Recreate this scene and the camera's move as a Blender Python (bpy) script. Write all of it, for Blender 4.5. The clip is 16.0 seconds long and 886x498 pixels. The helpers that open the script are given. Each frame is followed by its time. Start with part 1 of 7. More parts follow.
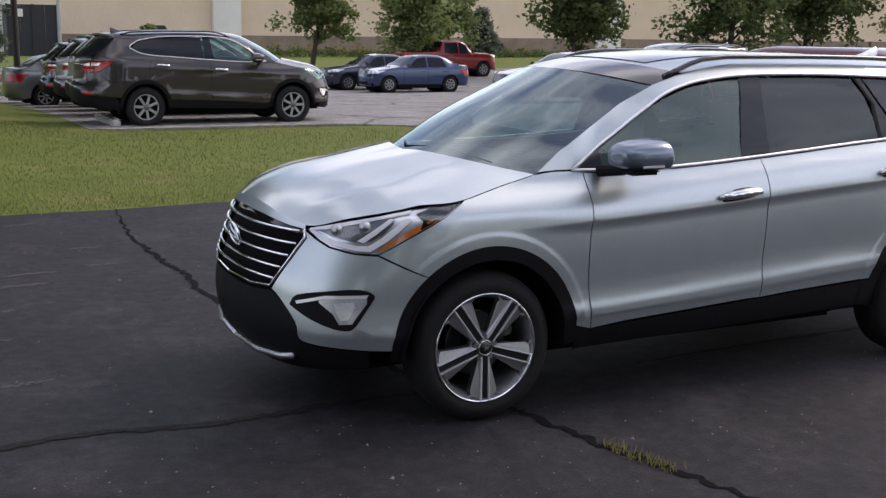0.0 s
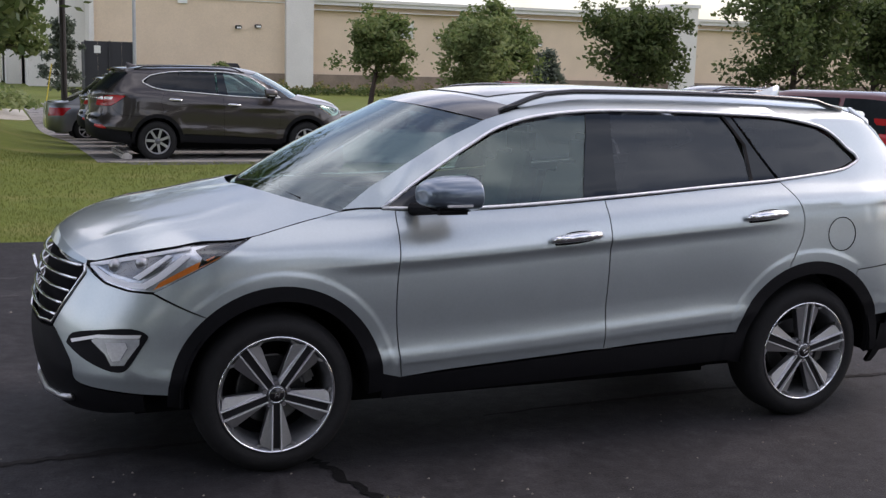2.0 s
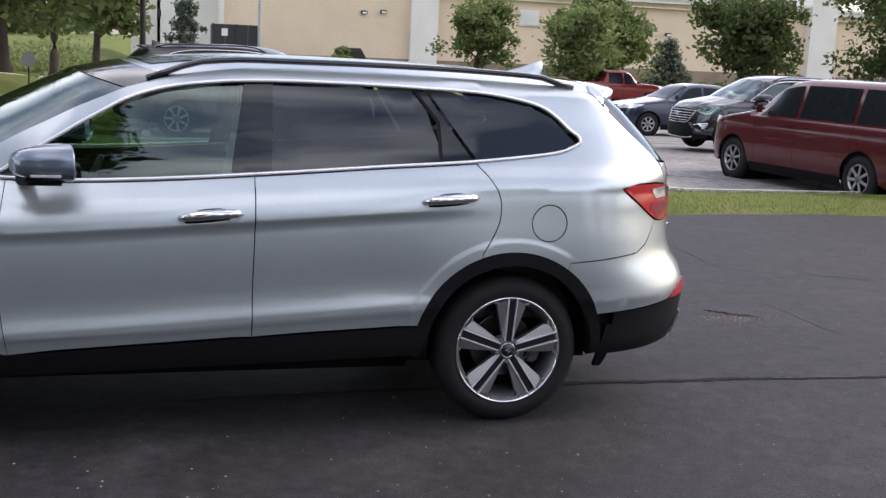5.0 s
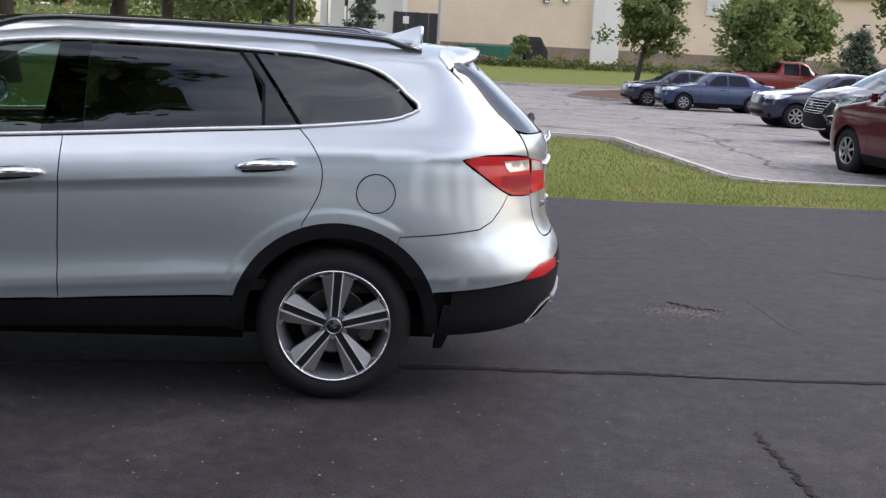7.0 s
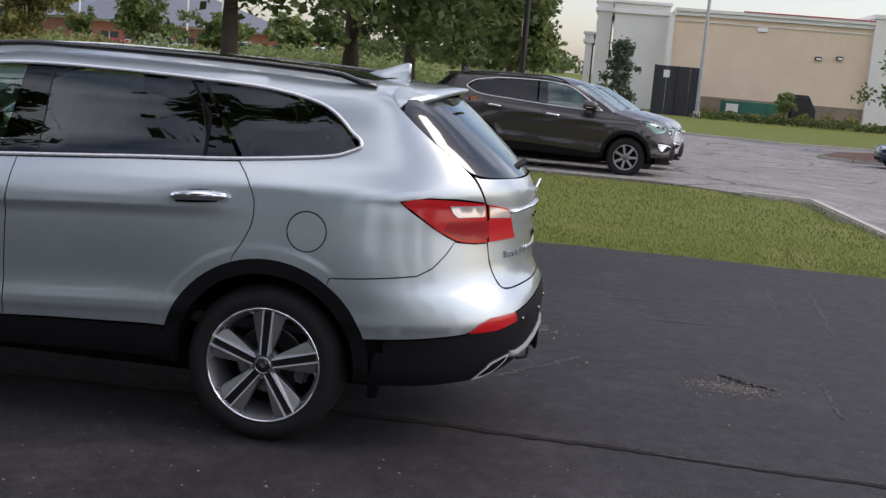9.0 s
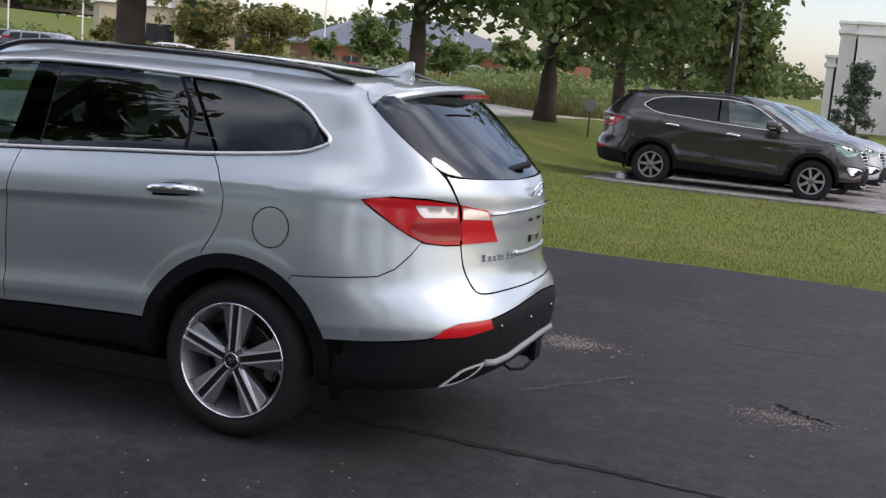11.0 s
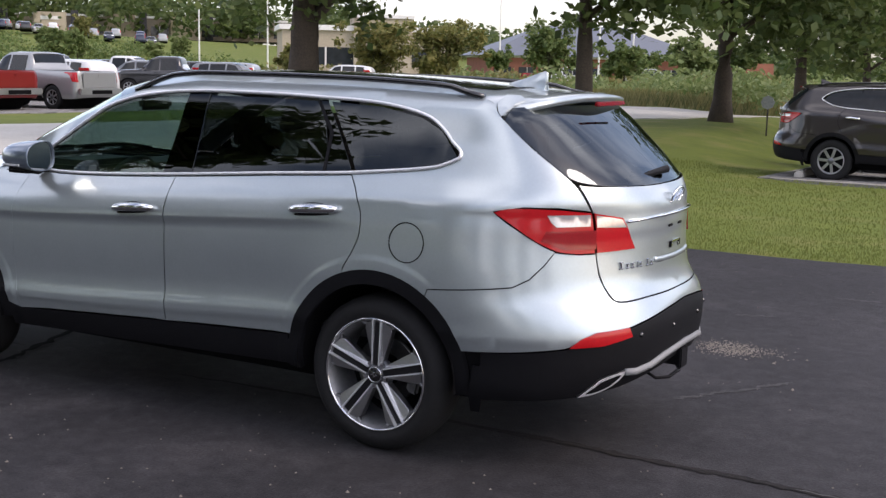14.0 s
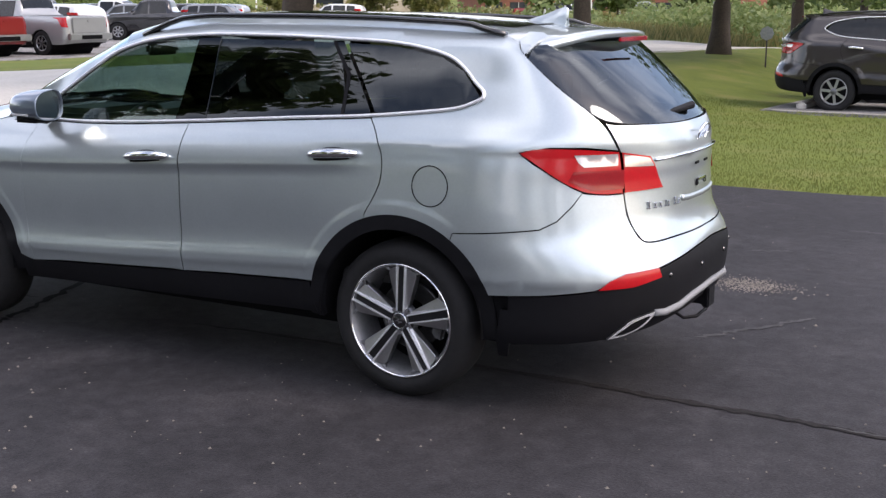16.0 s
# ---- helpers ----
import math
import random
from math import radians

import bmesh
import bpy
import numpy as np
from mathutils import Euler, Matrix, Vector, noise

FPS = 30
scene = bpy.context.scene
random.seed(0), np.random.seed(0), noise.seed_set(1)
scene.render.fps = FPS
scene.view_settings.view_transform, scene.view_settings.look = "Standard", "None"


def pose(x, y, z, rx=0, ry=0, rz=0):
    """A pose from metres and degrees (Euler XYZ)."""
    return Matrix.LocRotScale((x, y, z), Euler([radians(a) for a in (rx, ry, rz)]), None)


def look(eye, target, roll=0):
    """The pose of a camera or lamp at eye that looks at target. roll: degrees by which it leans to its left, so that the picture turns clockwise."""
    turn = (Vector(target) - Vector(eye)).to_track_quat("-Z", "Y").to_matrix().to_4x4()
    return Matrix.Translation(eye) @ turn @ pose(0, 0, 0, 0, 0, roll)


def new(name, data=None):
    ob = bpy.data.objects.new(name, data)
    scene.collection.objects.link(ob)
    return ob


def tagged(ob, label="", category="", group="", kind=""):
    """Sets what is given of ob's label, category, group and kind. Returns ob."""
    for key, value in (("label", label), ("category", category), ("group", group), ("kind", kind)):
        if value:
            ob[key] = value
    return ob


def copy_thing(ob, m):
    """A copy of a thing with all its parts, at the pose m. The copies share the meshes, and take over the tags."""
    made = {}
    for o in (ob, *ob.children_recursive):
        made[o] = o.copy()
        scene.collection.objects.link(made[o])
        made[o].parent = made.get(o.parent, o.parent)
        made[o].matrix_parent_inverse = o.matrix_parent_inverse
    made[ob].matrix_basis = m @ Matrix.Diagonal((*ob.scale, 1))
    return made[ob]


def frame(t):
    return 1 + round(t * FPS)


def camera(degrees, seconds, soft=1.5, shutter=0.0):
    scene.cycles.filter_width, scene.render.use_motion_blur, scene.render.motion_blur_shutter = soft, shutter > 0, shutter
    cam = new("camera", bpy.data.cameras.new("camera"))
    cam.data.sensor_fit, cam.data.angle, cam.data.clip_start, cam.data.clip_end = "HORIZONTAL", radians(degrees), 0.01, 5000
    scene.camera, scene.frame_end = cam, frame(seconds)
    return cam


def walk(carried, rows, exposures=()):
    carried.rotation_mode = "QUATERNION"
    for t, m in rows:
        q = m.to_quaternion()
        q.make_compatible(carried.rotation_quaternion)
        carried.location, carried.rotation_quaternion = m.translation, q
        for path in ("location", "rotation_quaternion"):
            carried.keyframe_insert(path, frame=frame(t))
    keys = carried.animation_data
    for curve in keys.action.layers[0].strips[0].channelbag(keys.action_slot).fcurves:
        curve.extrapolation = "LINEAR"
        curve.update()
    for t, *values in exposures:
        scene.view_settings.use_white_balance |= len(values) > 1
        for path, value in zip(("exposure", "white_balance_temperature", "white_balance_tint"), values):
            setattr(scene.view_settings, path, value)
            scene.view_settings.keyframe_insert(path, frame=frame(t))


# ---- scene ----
cam = camera(42.1, 16.0, 1.4)
PATH = [
    (0, (-2.435, -4.463, 1.807), (-1.565, -2.704, 1.423), 0.9),
    (0.5, (-2.186, -4.475, 1.81), (-1.307, -2.705, 1.5), 1.1),
    (1, (-1.849, -4.571, 1.784), (-1.025, -2.774, 1.477), 2.6),
    (1.5, (-1.526, -4.618, 1.763), (-0.733, -2.809, 1.449), 2.6),
    (2, (-1.171, -4.68, 1.778), (-0.421, -2.853, 1.46), 1.6),
    (2.5, (-0.783, -4.818, 1.752), (-0.153, -2.949, 1.419), 2.8),
    (3, (-0.391, -4.853, 1.745), (0.241, -2.985, 1.414), 2.9),
    (3.5, (0.003, -4.884, 1.767), (0.634, -3.019, 1.416), 0.7),
    (4, (0.344, -4.954, 1.74), (0.936, -3.085, 1.346), 1.2),
    (4.5, (0.725, -4.962, 1.743), (1.294, -3.08, 1.374), 1.3),
    (4.7, (0.865, -5.005, 1.765), (1.422, -3.117, 1.409), 2.0),
    (6.8, (2.612, -5.075, 1.684), (2.823, -3.116, 1.341), 2.3),
    (7, (2.775, -5.058, 1.706), (2.969, -3.103, 1.328), 3.1),
    (7.5, (3.105, -4.947, 1.709), (3.156, -2.981, 1.344), 4.2),
    (8, (3.456, -4.885, 1.73), (3.336, -2.914, 1.415), 3.0),
    (8.5, (3.871, -4.88, 1.731), (3.655, -2.921, 1.393), 4.0),
    (8.7, (4.0, -4.829, 1.734), (3.772, -2.87, 1.405), 4.3),
    (10.8, (5.203, -4.362, 1.711), (4.556, -2.498, 1.385), 5.5),
    (11, (5.262, -4.301, 1.701), (4.602, -2.439, 1.387), 4.8),
    (11.5, (5.448, -4.247, 1.703), (4.691, -2.416, 1.432), 2.5),
    (12, (5.584, -4.248, 1.711), (4.771, -2.452, 1.371), 2.4),
    (12.5, (5.588, -4.234, 1.719), (4.73, -2.462, 1.372), 1.6),
    (13, (5.553, -4.234, 1.721), (4.666, -2.47, 1.399), 1.1),
    (13.5, (5.497, -4.232, 1.715), (4.581, -2.483, 1.395), 1.0),
    (14, (5.458, -4.225, 1.719), (4.507, -2.494, 1.406), 1.3),
    (14.5, (5.445, -4.213, 1.718), (4.502, -2.481, 1.385), 1.5),
    (15, (5.419, -4.214, 1.718), (4.479, -2.483, 1.371), 1.7),
    (15.5, (5.359, -4.219, 1.714), (4.401, -2.509, 1.319), 0.7),
    (16, (5.3, -4.205, 1.721), (4.368, -2.486, 1.304), 0.1),
]
EXPOSURES = [(0, 0.3, 6900, 20), (1.5, 0.3, 6900, 20), (2.5, 0.28, 6900, 20), (3, 0.5, 6900, 20), (4, 0.78, 6900, 20), (4.5, 0.75, 6900, 20), (7, 0.72, 6900, 20), (8, 0.55, 6900, 20), (8.5, 0.25, 6900, 20), (11, 0.4, 6900, 20), (12, 0.38, 6900, 20), (13, 0.58, 6900, 20), (15, 0.6, 6900, 20), (15.5, 0.78, 6900, 20), (16, 0.9, 6900, 20)]
walk(cam, [(t, look(eye, target, roll)) for t, eye, target, roll in PATH], EXPOSURES)

# ---- light ----
SUN_AZ, SUN_EL = radians(97), radians(42)
world = bpy.data.worlds.new("sky")
scene.world = world
world.use_nodes = True
wn = world.node_tree
sky = wn.nodes.new("ShaderNodeTexSky")
sky.sky_type, sky.sun_disc = "NISHITA", False
sky.sun_elevation, sky.sun_rotation = SUN_EL, radians(83)
sky.air_density, sky.dust_density, sky.ozone_density = 1.0, 1.4, 2.0
# thin, bright cloud over the whole sky
clouds = wn.nodes.new("ShaderNodeTexNoise")
clouds.inputs["Scale"].default_value, clouds.inputs["Detail"].default_value = 2.2, 6.0
ramp = wn.nodes.new("ShaderNodeValToRGB")
ramp.color_ramp.elements[0].position, ramp.color_ramp.elements[1].position = 0.46, 0.74
ramp.color_ramp.elements[0].color = (0.06, 0.06, 0.06, 1)
grey = wn.nodes.new("ShaderNodeMixRGB")
grey.inputs[2].default_value = (13.0, 13.6, 14.6, 1)
wn.links.new(clouds.outputs["Fac"], ramp.inputs[0])
wn.links.new(ramp.outputs[0], grey.inputs[0])
wn.links.new(sky.outputs[0], grey.inputs[1])
wn.links.new(grey.outputs[0], wn.nodes["Background"].inputs[0])
wn.nodes["Background"].inputs[1].default_value = 0.145

sun = new("sun", bpy.data.lights.new("sun", "SUN"))
sun.data.energy, sun.data.angle, sun.data.color = 1.15, radians(24), (1, 0.94, 0.86)
sun.matrix_world = look((0, 0, 30), Vector((0, 0, 30)) - Vector((math.cos(SUN_EL) * math.sin(SUN_AZ), -math.cos(SUN_EL) * math.cos(SUN_AZ), math.sin(SUN_EL))))


# ---- materials ----
def material(name, colour, rough=0.6, metal=0.0, vary=0.15, scale=8.0, bump=0.0, bump_scale=60.0, coat=0.0, other=None, stain=0.0, spec=0.5, per_object=0.0):
    """A surface with colour varied at two scales, fine relief, and stains."""
    m = bpy.data.materials.new(name)
    m.use_nodes = True
    n, l = m.node_tree.nodes, m.node_tree.links
    b = n["Principled BSDF"]
    b.inputs["Roughness"].default_value, b.inputs["Metallic"].default_value = rough, metal
    b.inputs["Coat Weight"].default_value, b.inputs["Coat Roughness"].default_value = coat, 0.04
    b.inputs["Specular IOR Level"].default_value = spec
    co = n.new("ShaderNodeTexCoord")
    if vary > 0 or other:
        low, high = n.new("ShaderNodeTexNoise"), n.new("ShaderNodeTexNoise")
        low.inputs["Scale"].default_value, low.inputs["Detail"].default_value = scale * 0.15, 5
        high.inputs["Scale"].default_value, high.inputs["Detail"].default_value = scale * 3, 4
        both = n.new("ShaderNodeMath")
        both.operation = "ADD"
        l.new(co.outputs["Object"], low.inputs["Vector"])
        l.new(co.outputs["Object"], high.inputs["Vector"])
        l.new(low.outputs["Fac"], both.inputs[0])
        l.new(high.outputs["Fac"], both.inputs[1])
        r = n.new("ShaderNodeMapRange")
        r.inputs["From Min"].default_value, r.inputs["From Max"].default_value = 0.75, 1.25
        l.new(both.outputs[0], r.inputs["Value"])
        mix = n.new("ShaderNodeMixRGB")
        second = other or tuple(c * (1 + vary) for c in colour)
        first = colour if other else tuple(c * (1 - vary) for c in colour)
        mix.inputs[1].default_value, mix.inputs[2].default_value = (*first, 1), (*second, 1)
        l.new(r.outputs[0], mix.inputs[0])
        out = mix.outputs[0]
        if per_object:
            info, hsv = n.new("ShaderNodeObjectInfo"), n.new("ShaderNodeHueSaturation")
            span = n.new("ShaderNodeMapRange")
            span.inputs["To Min"].default_value, span.inputs["To Max"].default_value = 1 - per_object, 1 + per_object
            l.new(info.outputs["Random"], span.inputs["Value"])
            l.new(span.outputs[0], hsv.inputs["Value"])
            l.new(out, hsv.inputs["Color"])
            out = hsv.outputs[0]
        l.new(out, b.inputs["Base Color"])
        if vary > 0.05:
            rr = n.new("ShaderNodeMapRange")
            rr.inputs["To Min"].default_value, rr.inputs["To Max"].default_value = max(rough - 0.06, 0.02), min(rough + 0.08, 1)
            l.new(low.outputs["Fac"], rr.inputs["Value"])
            l.new(rr.outputs[0], b.inputs["Roughness"])
    else:
        b.inputs["Base Color"].default_value = (*colour, 1)
    if bump:
        t, bp = n.new("ShaderNodeTexNoise"), n.new("ShaderNodeBump")
        t.inputs["Scale"].default_value, t.inputs["Detail"].default_value = bump_scale, 6
        bp.inputs["Strength"].default_value, bp.inputs["Distance"].default_value = bump, 0.01
        l.new(co.outputs["Object"], t.inputs["Vector"])
        l.new(t.outputs["Fac"], bp.inputs["Height"])
        l.new(bp.outputs[0], b.inputs["Normal"])
    return m


def paint(name, colour, metal=0.6, rough=0.32, edge=1.0):
    """Metallic car paint under a clear coat, with flakes."""
    m = material(name, colour, rough, metal, 0.03, 30, coat=1.0)
    n, l = m.node_tree.nodes, m.node_tree.links
    b = n["Principled BSDF"]
    co, flake, bp = n.new("ShaderNodeTexCoord"), n.new("ShaderNodeTexVoronoi"), n.new("ShaderNodeBump")
    flake.inputs["Scale"].default_value = 900
    b.inputs["Specular Tint"].default_value = (edge, edge, edge, 1)
    bp.inputs["Strength"].default_value, bp.inputs["Distance"].default_value = 0.04, 0.0006
    l.new(co.outputs["Object"], flake.inputs["Vector"])
    l.new(flake.outputs["Color"], bp.inputs["Height"])
    l.new(bp.outputs[0], b.inputs["Normal"])
    return m


def glass(name, tint, clear, gleam=0.015, boosted=1.0, sheen=(0.88, 0.96, 1.0)):
    """A thin pane: part of the light passes, tinted, the rest mirrors by Fresnel."""
    m = bpy.data.materials.new(name)
    m.use_nodes = True
    n, l = m.node_tree.nodes, m.node_tree.links
    n.remove(n["Principled BSDF"])
    through_, gloss, mix, fres = n.new("ShaderNodeBsdfTransparent"), n.new("ShaderNodeBsdfGlossy"), n.new("ShaderNodeMixShader"), n.new("ShaderNodeLayerWeight")
    through_.inputs[0].default_value = (*[c * clear for c in tint], 1)
    gloss.inputs["Roughness"].default_value = 0.015
    fres.inputs[0].default_value = 0.5
    fifth = n.new("ShaderNodeMath")
    fifth.operation, fifth.inputs[1].default_value = "POWER", 5.0
    boost = n.new("ShaderNodeMath")
    boost.operation, boost.inputs[1].default_value = "MULTIPLY_ADD", 0.95 * boosted
    boost.inputs[2].default_value = gleam + 0.042
    gloss.inputs["Color"].default_value = (*sheen, 1)
    l.new(fres.outputs["Facing"], fifth.inputs[0])
    l.new(fifth.outputs[0], boost.inputs[0])
    l.new(boost.outputs[0], mix.inputs[0])
    l.new(through_.outputs[0], mix.inputs[1])
    l.new(gloss.outputs[0], mix.inputs[2])
    l.new(mix.outputs[0], n["Material Output"].inputs[0])
    return m


SILVER = paint("silver paint", (0.475, 0.535, 0.552), 0.72, 0.33, 0.5)
TITAN = paint("brown-grey paint", (0.046, 0.040, 0.038), 0.5, 0.34, 0.4)
BLACK_PAINT = paint("black paint", (0.012, 0.012, 0.014), 0.2, 0.25)
WHITE_PAINT = paint("white paint", (0.62, 0.62, 0.61), 0.05, 0.35)
PALE_PAINT = paint("pale silver paint", (0.34, 0.35, 0.355), 0.6, 0.4, 0.4)
BLUE_PAINT = paint("blue paint", (0.018, 0.040, 0.105), 0.4, 0.3)
NAVY_PAINT = paint("navy paint", (0.012, 0.018, 0.045), 0.3, 0.28)
MAROON_PAINT = paint("maroon paint", (0.085, 0.006, 0.010), 0.3, 0.34, 0.5)
RED_PAINT = paint("red paint", (0.20, 0.012, 0.011), 0.1, 0.4, 0.4)
GREY_PAINT = paint("grey paint", (0.16, 0.17, 0.18), 0.6, 0.32)
CLADDING = material("black grained plastic", (0.0055, 0.0055, 0.007), 0.6, 0, 0.15, 12, 0.12, 420, spec=0.16)
GLOSS_BLACK = material("gloss black", (0.008, 0.008, 0.009), 0.12, 0, 0.1, 6, coat=0.6)
RUBBER = material("tyre rubber", (0.011, 0.011, 0.0118), 0.75, 0, 0.2, 14, 0.2, 160, spec=0.3)
CHROME = material("chrome", (0.82, 0.83, 0.85), 0.08, 1.0, 0.03, 5)
SATIN = material("machined alloy", (0.46, 0.465, 0.48), 0.34, 1.0, 0.06, 40)
RIB = material("bright machined rib", (0.85, 0.86, 0.88), 0.38, 0.6, 0.05, 40)
MIRROR = material("mirror glass", (0.34, 0.36, 0.37), 0.03, 1.0, 0, 5)
PILLAR = glass("glossy black trim", (1, 1, 1), 0.0, 0.0)
# silver with the dark reflections on the mirror cap put into its colour
MIRROR_CAP = paint("silver paint darkened for reflections", (0.15, 0.19, 0.24), 0.6, 0.28)
GREY_PLASTIC = material("grey plastic", (0.22, 0.225, 0.23), 0.5, 0, 0.08, 20, spec=0.3)
ALLOY_DARK = material("grey alloy", (0.15, 0.155, 0.165), 0.40, 0.8, 0.1, 20)
ALLOY_BLACK = material("black alloy", (0.015, 0.015, 0.017), 0.3, 0.3, 0.1, 20)
BARREL = material("grey wheel barrel", (0.24, 0.245, 0.255), 0.42, 0.7, 0.12, 20)
STEEL = material("brake steel", (0.13, 0.13, 0.13), 0.42, 1.0, 0.15, 30)
UNDER = material("underbody", (0.006, 0.006, 0.007), 0.95, 0, 0.2, 6, spec=0.1)
RED_LENS = material("red lens", (0.42, 0.006, 0.010), 0.2, 0, 0.06, 20, coat=0.35, spec=0.4)
DARK_RED_LENS = material("dark red lens", (0.25, 0.004, 0.008), 0.16, 0, 0.1, 50, coat=0.8, spec=0.4)
CLEAR_LENS = material("clear lens", (0.80, 0.81, 0.83), 0.14, 0.45, 0.12, 30, coat=1.0)
AMBER = material("amber lens", (0.62, 0.17, 0.03), 0.18, 0, 0.1, 20, coat=1.0)
LAMP_SHELL = material("lamp reflector", (0.68, 0.71, 0.75), 0.24, 0.7, 0.1, 25)
LAMP_DARK = material("dark lamp bezel", (0.13, 0.135, 0.145), 0.25, 0.6, 0.1, 20, coat=0.5)
WHITE_GUIDE = material("white lamp guide", (0.86, 0.87, 0.90), 0.25, 0, 0.04, 20, coat=0.6)
TAIL_CLEAR = material("clear tail lens", (0.58, 0.55, 0.555), 0.16, 0.6, 0.10, 22, coat=1.0)
CABIN_GLASS = glass("green tinted glass", (0.68, 0.93, 0.85), 0.60, 0.05, sheen=(0.84, 1.0, 0.95))
SCREEN_GLASS = glass("tinted windscreen glass", (0.72, 0.93, 0.90), 0.5, 0.15, sheen=(0.88, 1.0, 1.0))
PRIVACY = glass("privacy glass", (0.75, 0.8, 0.85), 0.09, 0.012)
REAR_GLASS = glass("rear privacy glass", (0.75, 0.8, 0.85), 0.06, 0.05)
FAR_GLASS = material("car window", (0.012, 0.015, 0.018), 0.1, 0, 0.2, 3, spec=0.3)
BEIGE = material("beige leather", (0.20, 0.175, 0.145), 0.6, 0, 0.12, 14, 0.1, 200)
CABIN_DARK = material("dark trim", (0.035, 0.035, 0.037), 0.7, 0, 0.15, 14, 0.1, 150)


# ---- building helpers ----
def part(name, bm, mat, parent=None, label=""):
    """Links a bmesh as one mesh object, under a thing or a part."""
    me = bpy.data.meshes.new(name)
    bm.to_mesh(me)
    bm.free()
    me.materials.append(mat)
    ob = new(name, me)
    if parent:
        ob.parent = parent
    if label:
        ob["label"] = label
    return ob


def from_lists(name, verts, faces, mat, parent=None, label="", normals=None, shade=True):
    me = bpy.data.meshes.new(name)
    me.from_pydata(verts, [], faces)
    me.materials.append(mat)
    if shade:
        me.polygons.foreach_set("use_smooth", [True] * len(me.polygons))
    if normals is not None:
        me.normals_split_custom_set_from_vertices(normals)
    ob = new(name, me)
    if parent:
        ob.parent = parent
    if label:
        ob["label"] = label
    return ob


def thing(name, label, category, group="", kind="", at=None):
    """An Empty at a thing's base, which parents its parts."""
    ob = tagged(new(name), label, category, group, kind)
    if at is not None:
        ob.matrix_world = at
    return ob


def box(bm, size, at=(0, 0, 0), bevel=0.0, turn=None):
    m = Matrix.Translation(at) @ (turn or Matrix.Identity(4)) @ Matrix.Diagonal((*size, 1))
    made = bmesh.ops.create_cube(bm, size=1, matrix=m)
    if bevel:
        edges = {e for v in made["verts"] for e in v.link_edges}
        bmesh.ops.bevel(bm, geom=list(edges), offset=bevel, segments=2, affect="EDGES")
    return bm


def rod(bm, a, b, r1, r2=None, sides=10):
    a, b = Vector(a), Vector(b)
    d = b - a
    m = Matrix.Translation((a + b) / 2) @ d.to_track_quat("Z", "Y").to_matrix().to_4x4()
    bmesh.ops.create_cone(bm, cap_ends=True, segments=sides, radius1=r1, radius2=r1 if r2 is None else r2, depth=d.length, matrix=m)
    return bm


def lathe(profile, sides, axis="y"):
    """Turns (radius, along) points round an axis."""
    verts, faces = [], []
    n = len(profile)
    for i in range(sides):
        a = 2 * math.pi * i / sides
        for r, h in profile:
            verts.append((r * math.cos(a), h, r * math.sin(a)) if axis == "y" else (r * math.cos(a), r * math.sin(a), h))
    for i in range(sides):
        j = (i + 1) % sides
        for k in range(n - 1):
            q = (i * n + k, j * n + k, j * n + k + 1, i * n + k + 1)
            faces.append(q if axis == "z" else q[::-1])
    return verts, faces


def tube(points, radius, sides=8, flat=1.0, up=(0, 0, 1)):
    """A closed tube along points; flat squeezes it along up."""
    verts, faces = [], []
    pts = [Vector(p) for p in points]
    for i, p in enumerate(pts):
        d = (pts[min(i + 1, len(pts) - 1)] - pts[max(i - 1, 0)]).normalized()
        a = d.cross(Vector(up)).normalized()
        b = a.cross(d)
        r = radius(i / (len(pts) - 1)) if callable(radius) else radius
        for k in range(sides):
            t = 2 * math.pi * k / sides
            verts.append(p + a * (r * math.cos(t)) + b * (r * flat * math.sin(t)))
    for i in range(len(pts) - 1):
        for k in range(sides):
            k2 = (k + 1) % sides
            faces.append((i * sides + k, i * sides + k2, (i + 1) * sides + k2, (i + 1) * sides + k))
    faces.append(tuple(range(sides))[::-1])
    faces.append(tuple(range((len(pts) - 1) * sides, len(pts) * sides)))
    return verts, faces


from mathutils.geometry import delaunay_2d_cdt


def densify(poly, step):
    out = []
    for i, a in enumerate(poly):
        b = poly[(i + 1) % len(poly)]
        n = max(1, int(math.dist(a, b) / step))
        out += [(a[0] + (b[0] - a[0]) * k / n, a[1] + (b[1] - a[1]) * k / n) for k in range(n)]
    return out


def inside(p, poly):
    hit = False
    for i in range(len(poly)):
        (x1, y1), (x2, y2) = poly[i], poly[i - 1]
        if (y1 > p[1]) != (y2 > p[1]) and p[0] < (x2 - x1) * (p[1] - y1) / (y2 - y1) + x1:
            hit = not hit
    return hit


def shrink(poly, gap):
    area = sum(poly[i - 1][0] * poly[i][1] - poly[i][0] * poly[i - 1][1] for i in range(len(poly)))
    sign = 1 if area > 0 else -1
    out = []
    for i, p in enumerate(poly):
        a, b = poly[i - 1], poly[(i + 1) % len(poly)]
        d = Vector((b[0] - a[0], b[1] - a[1]))
        d = d.normalized() if d.length > 1e-9 else Vector((1, 0))
        out.append((p[0] - d.y * gap * sign, p[1] + d.x * gap * sign))
    return out


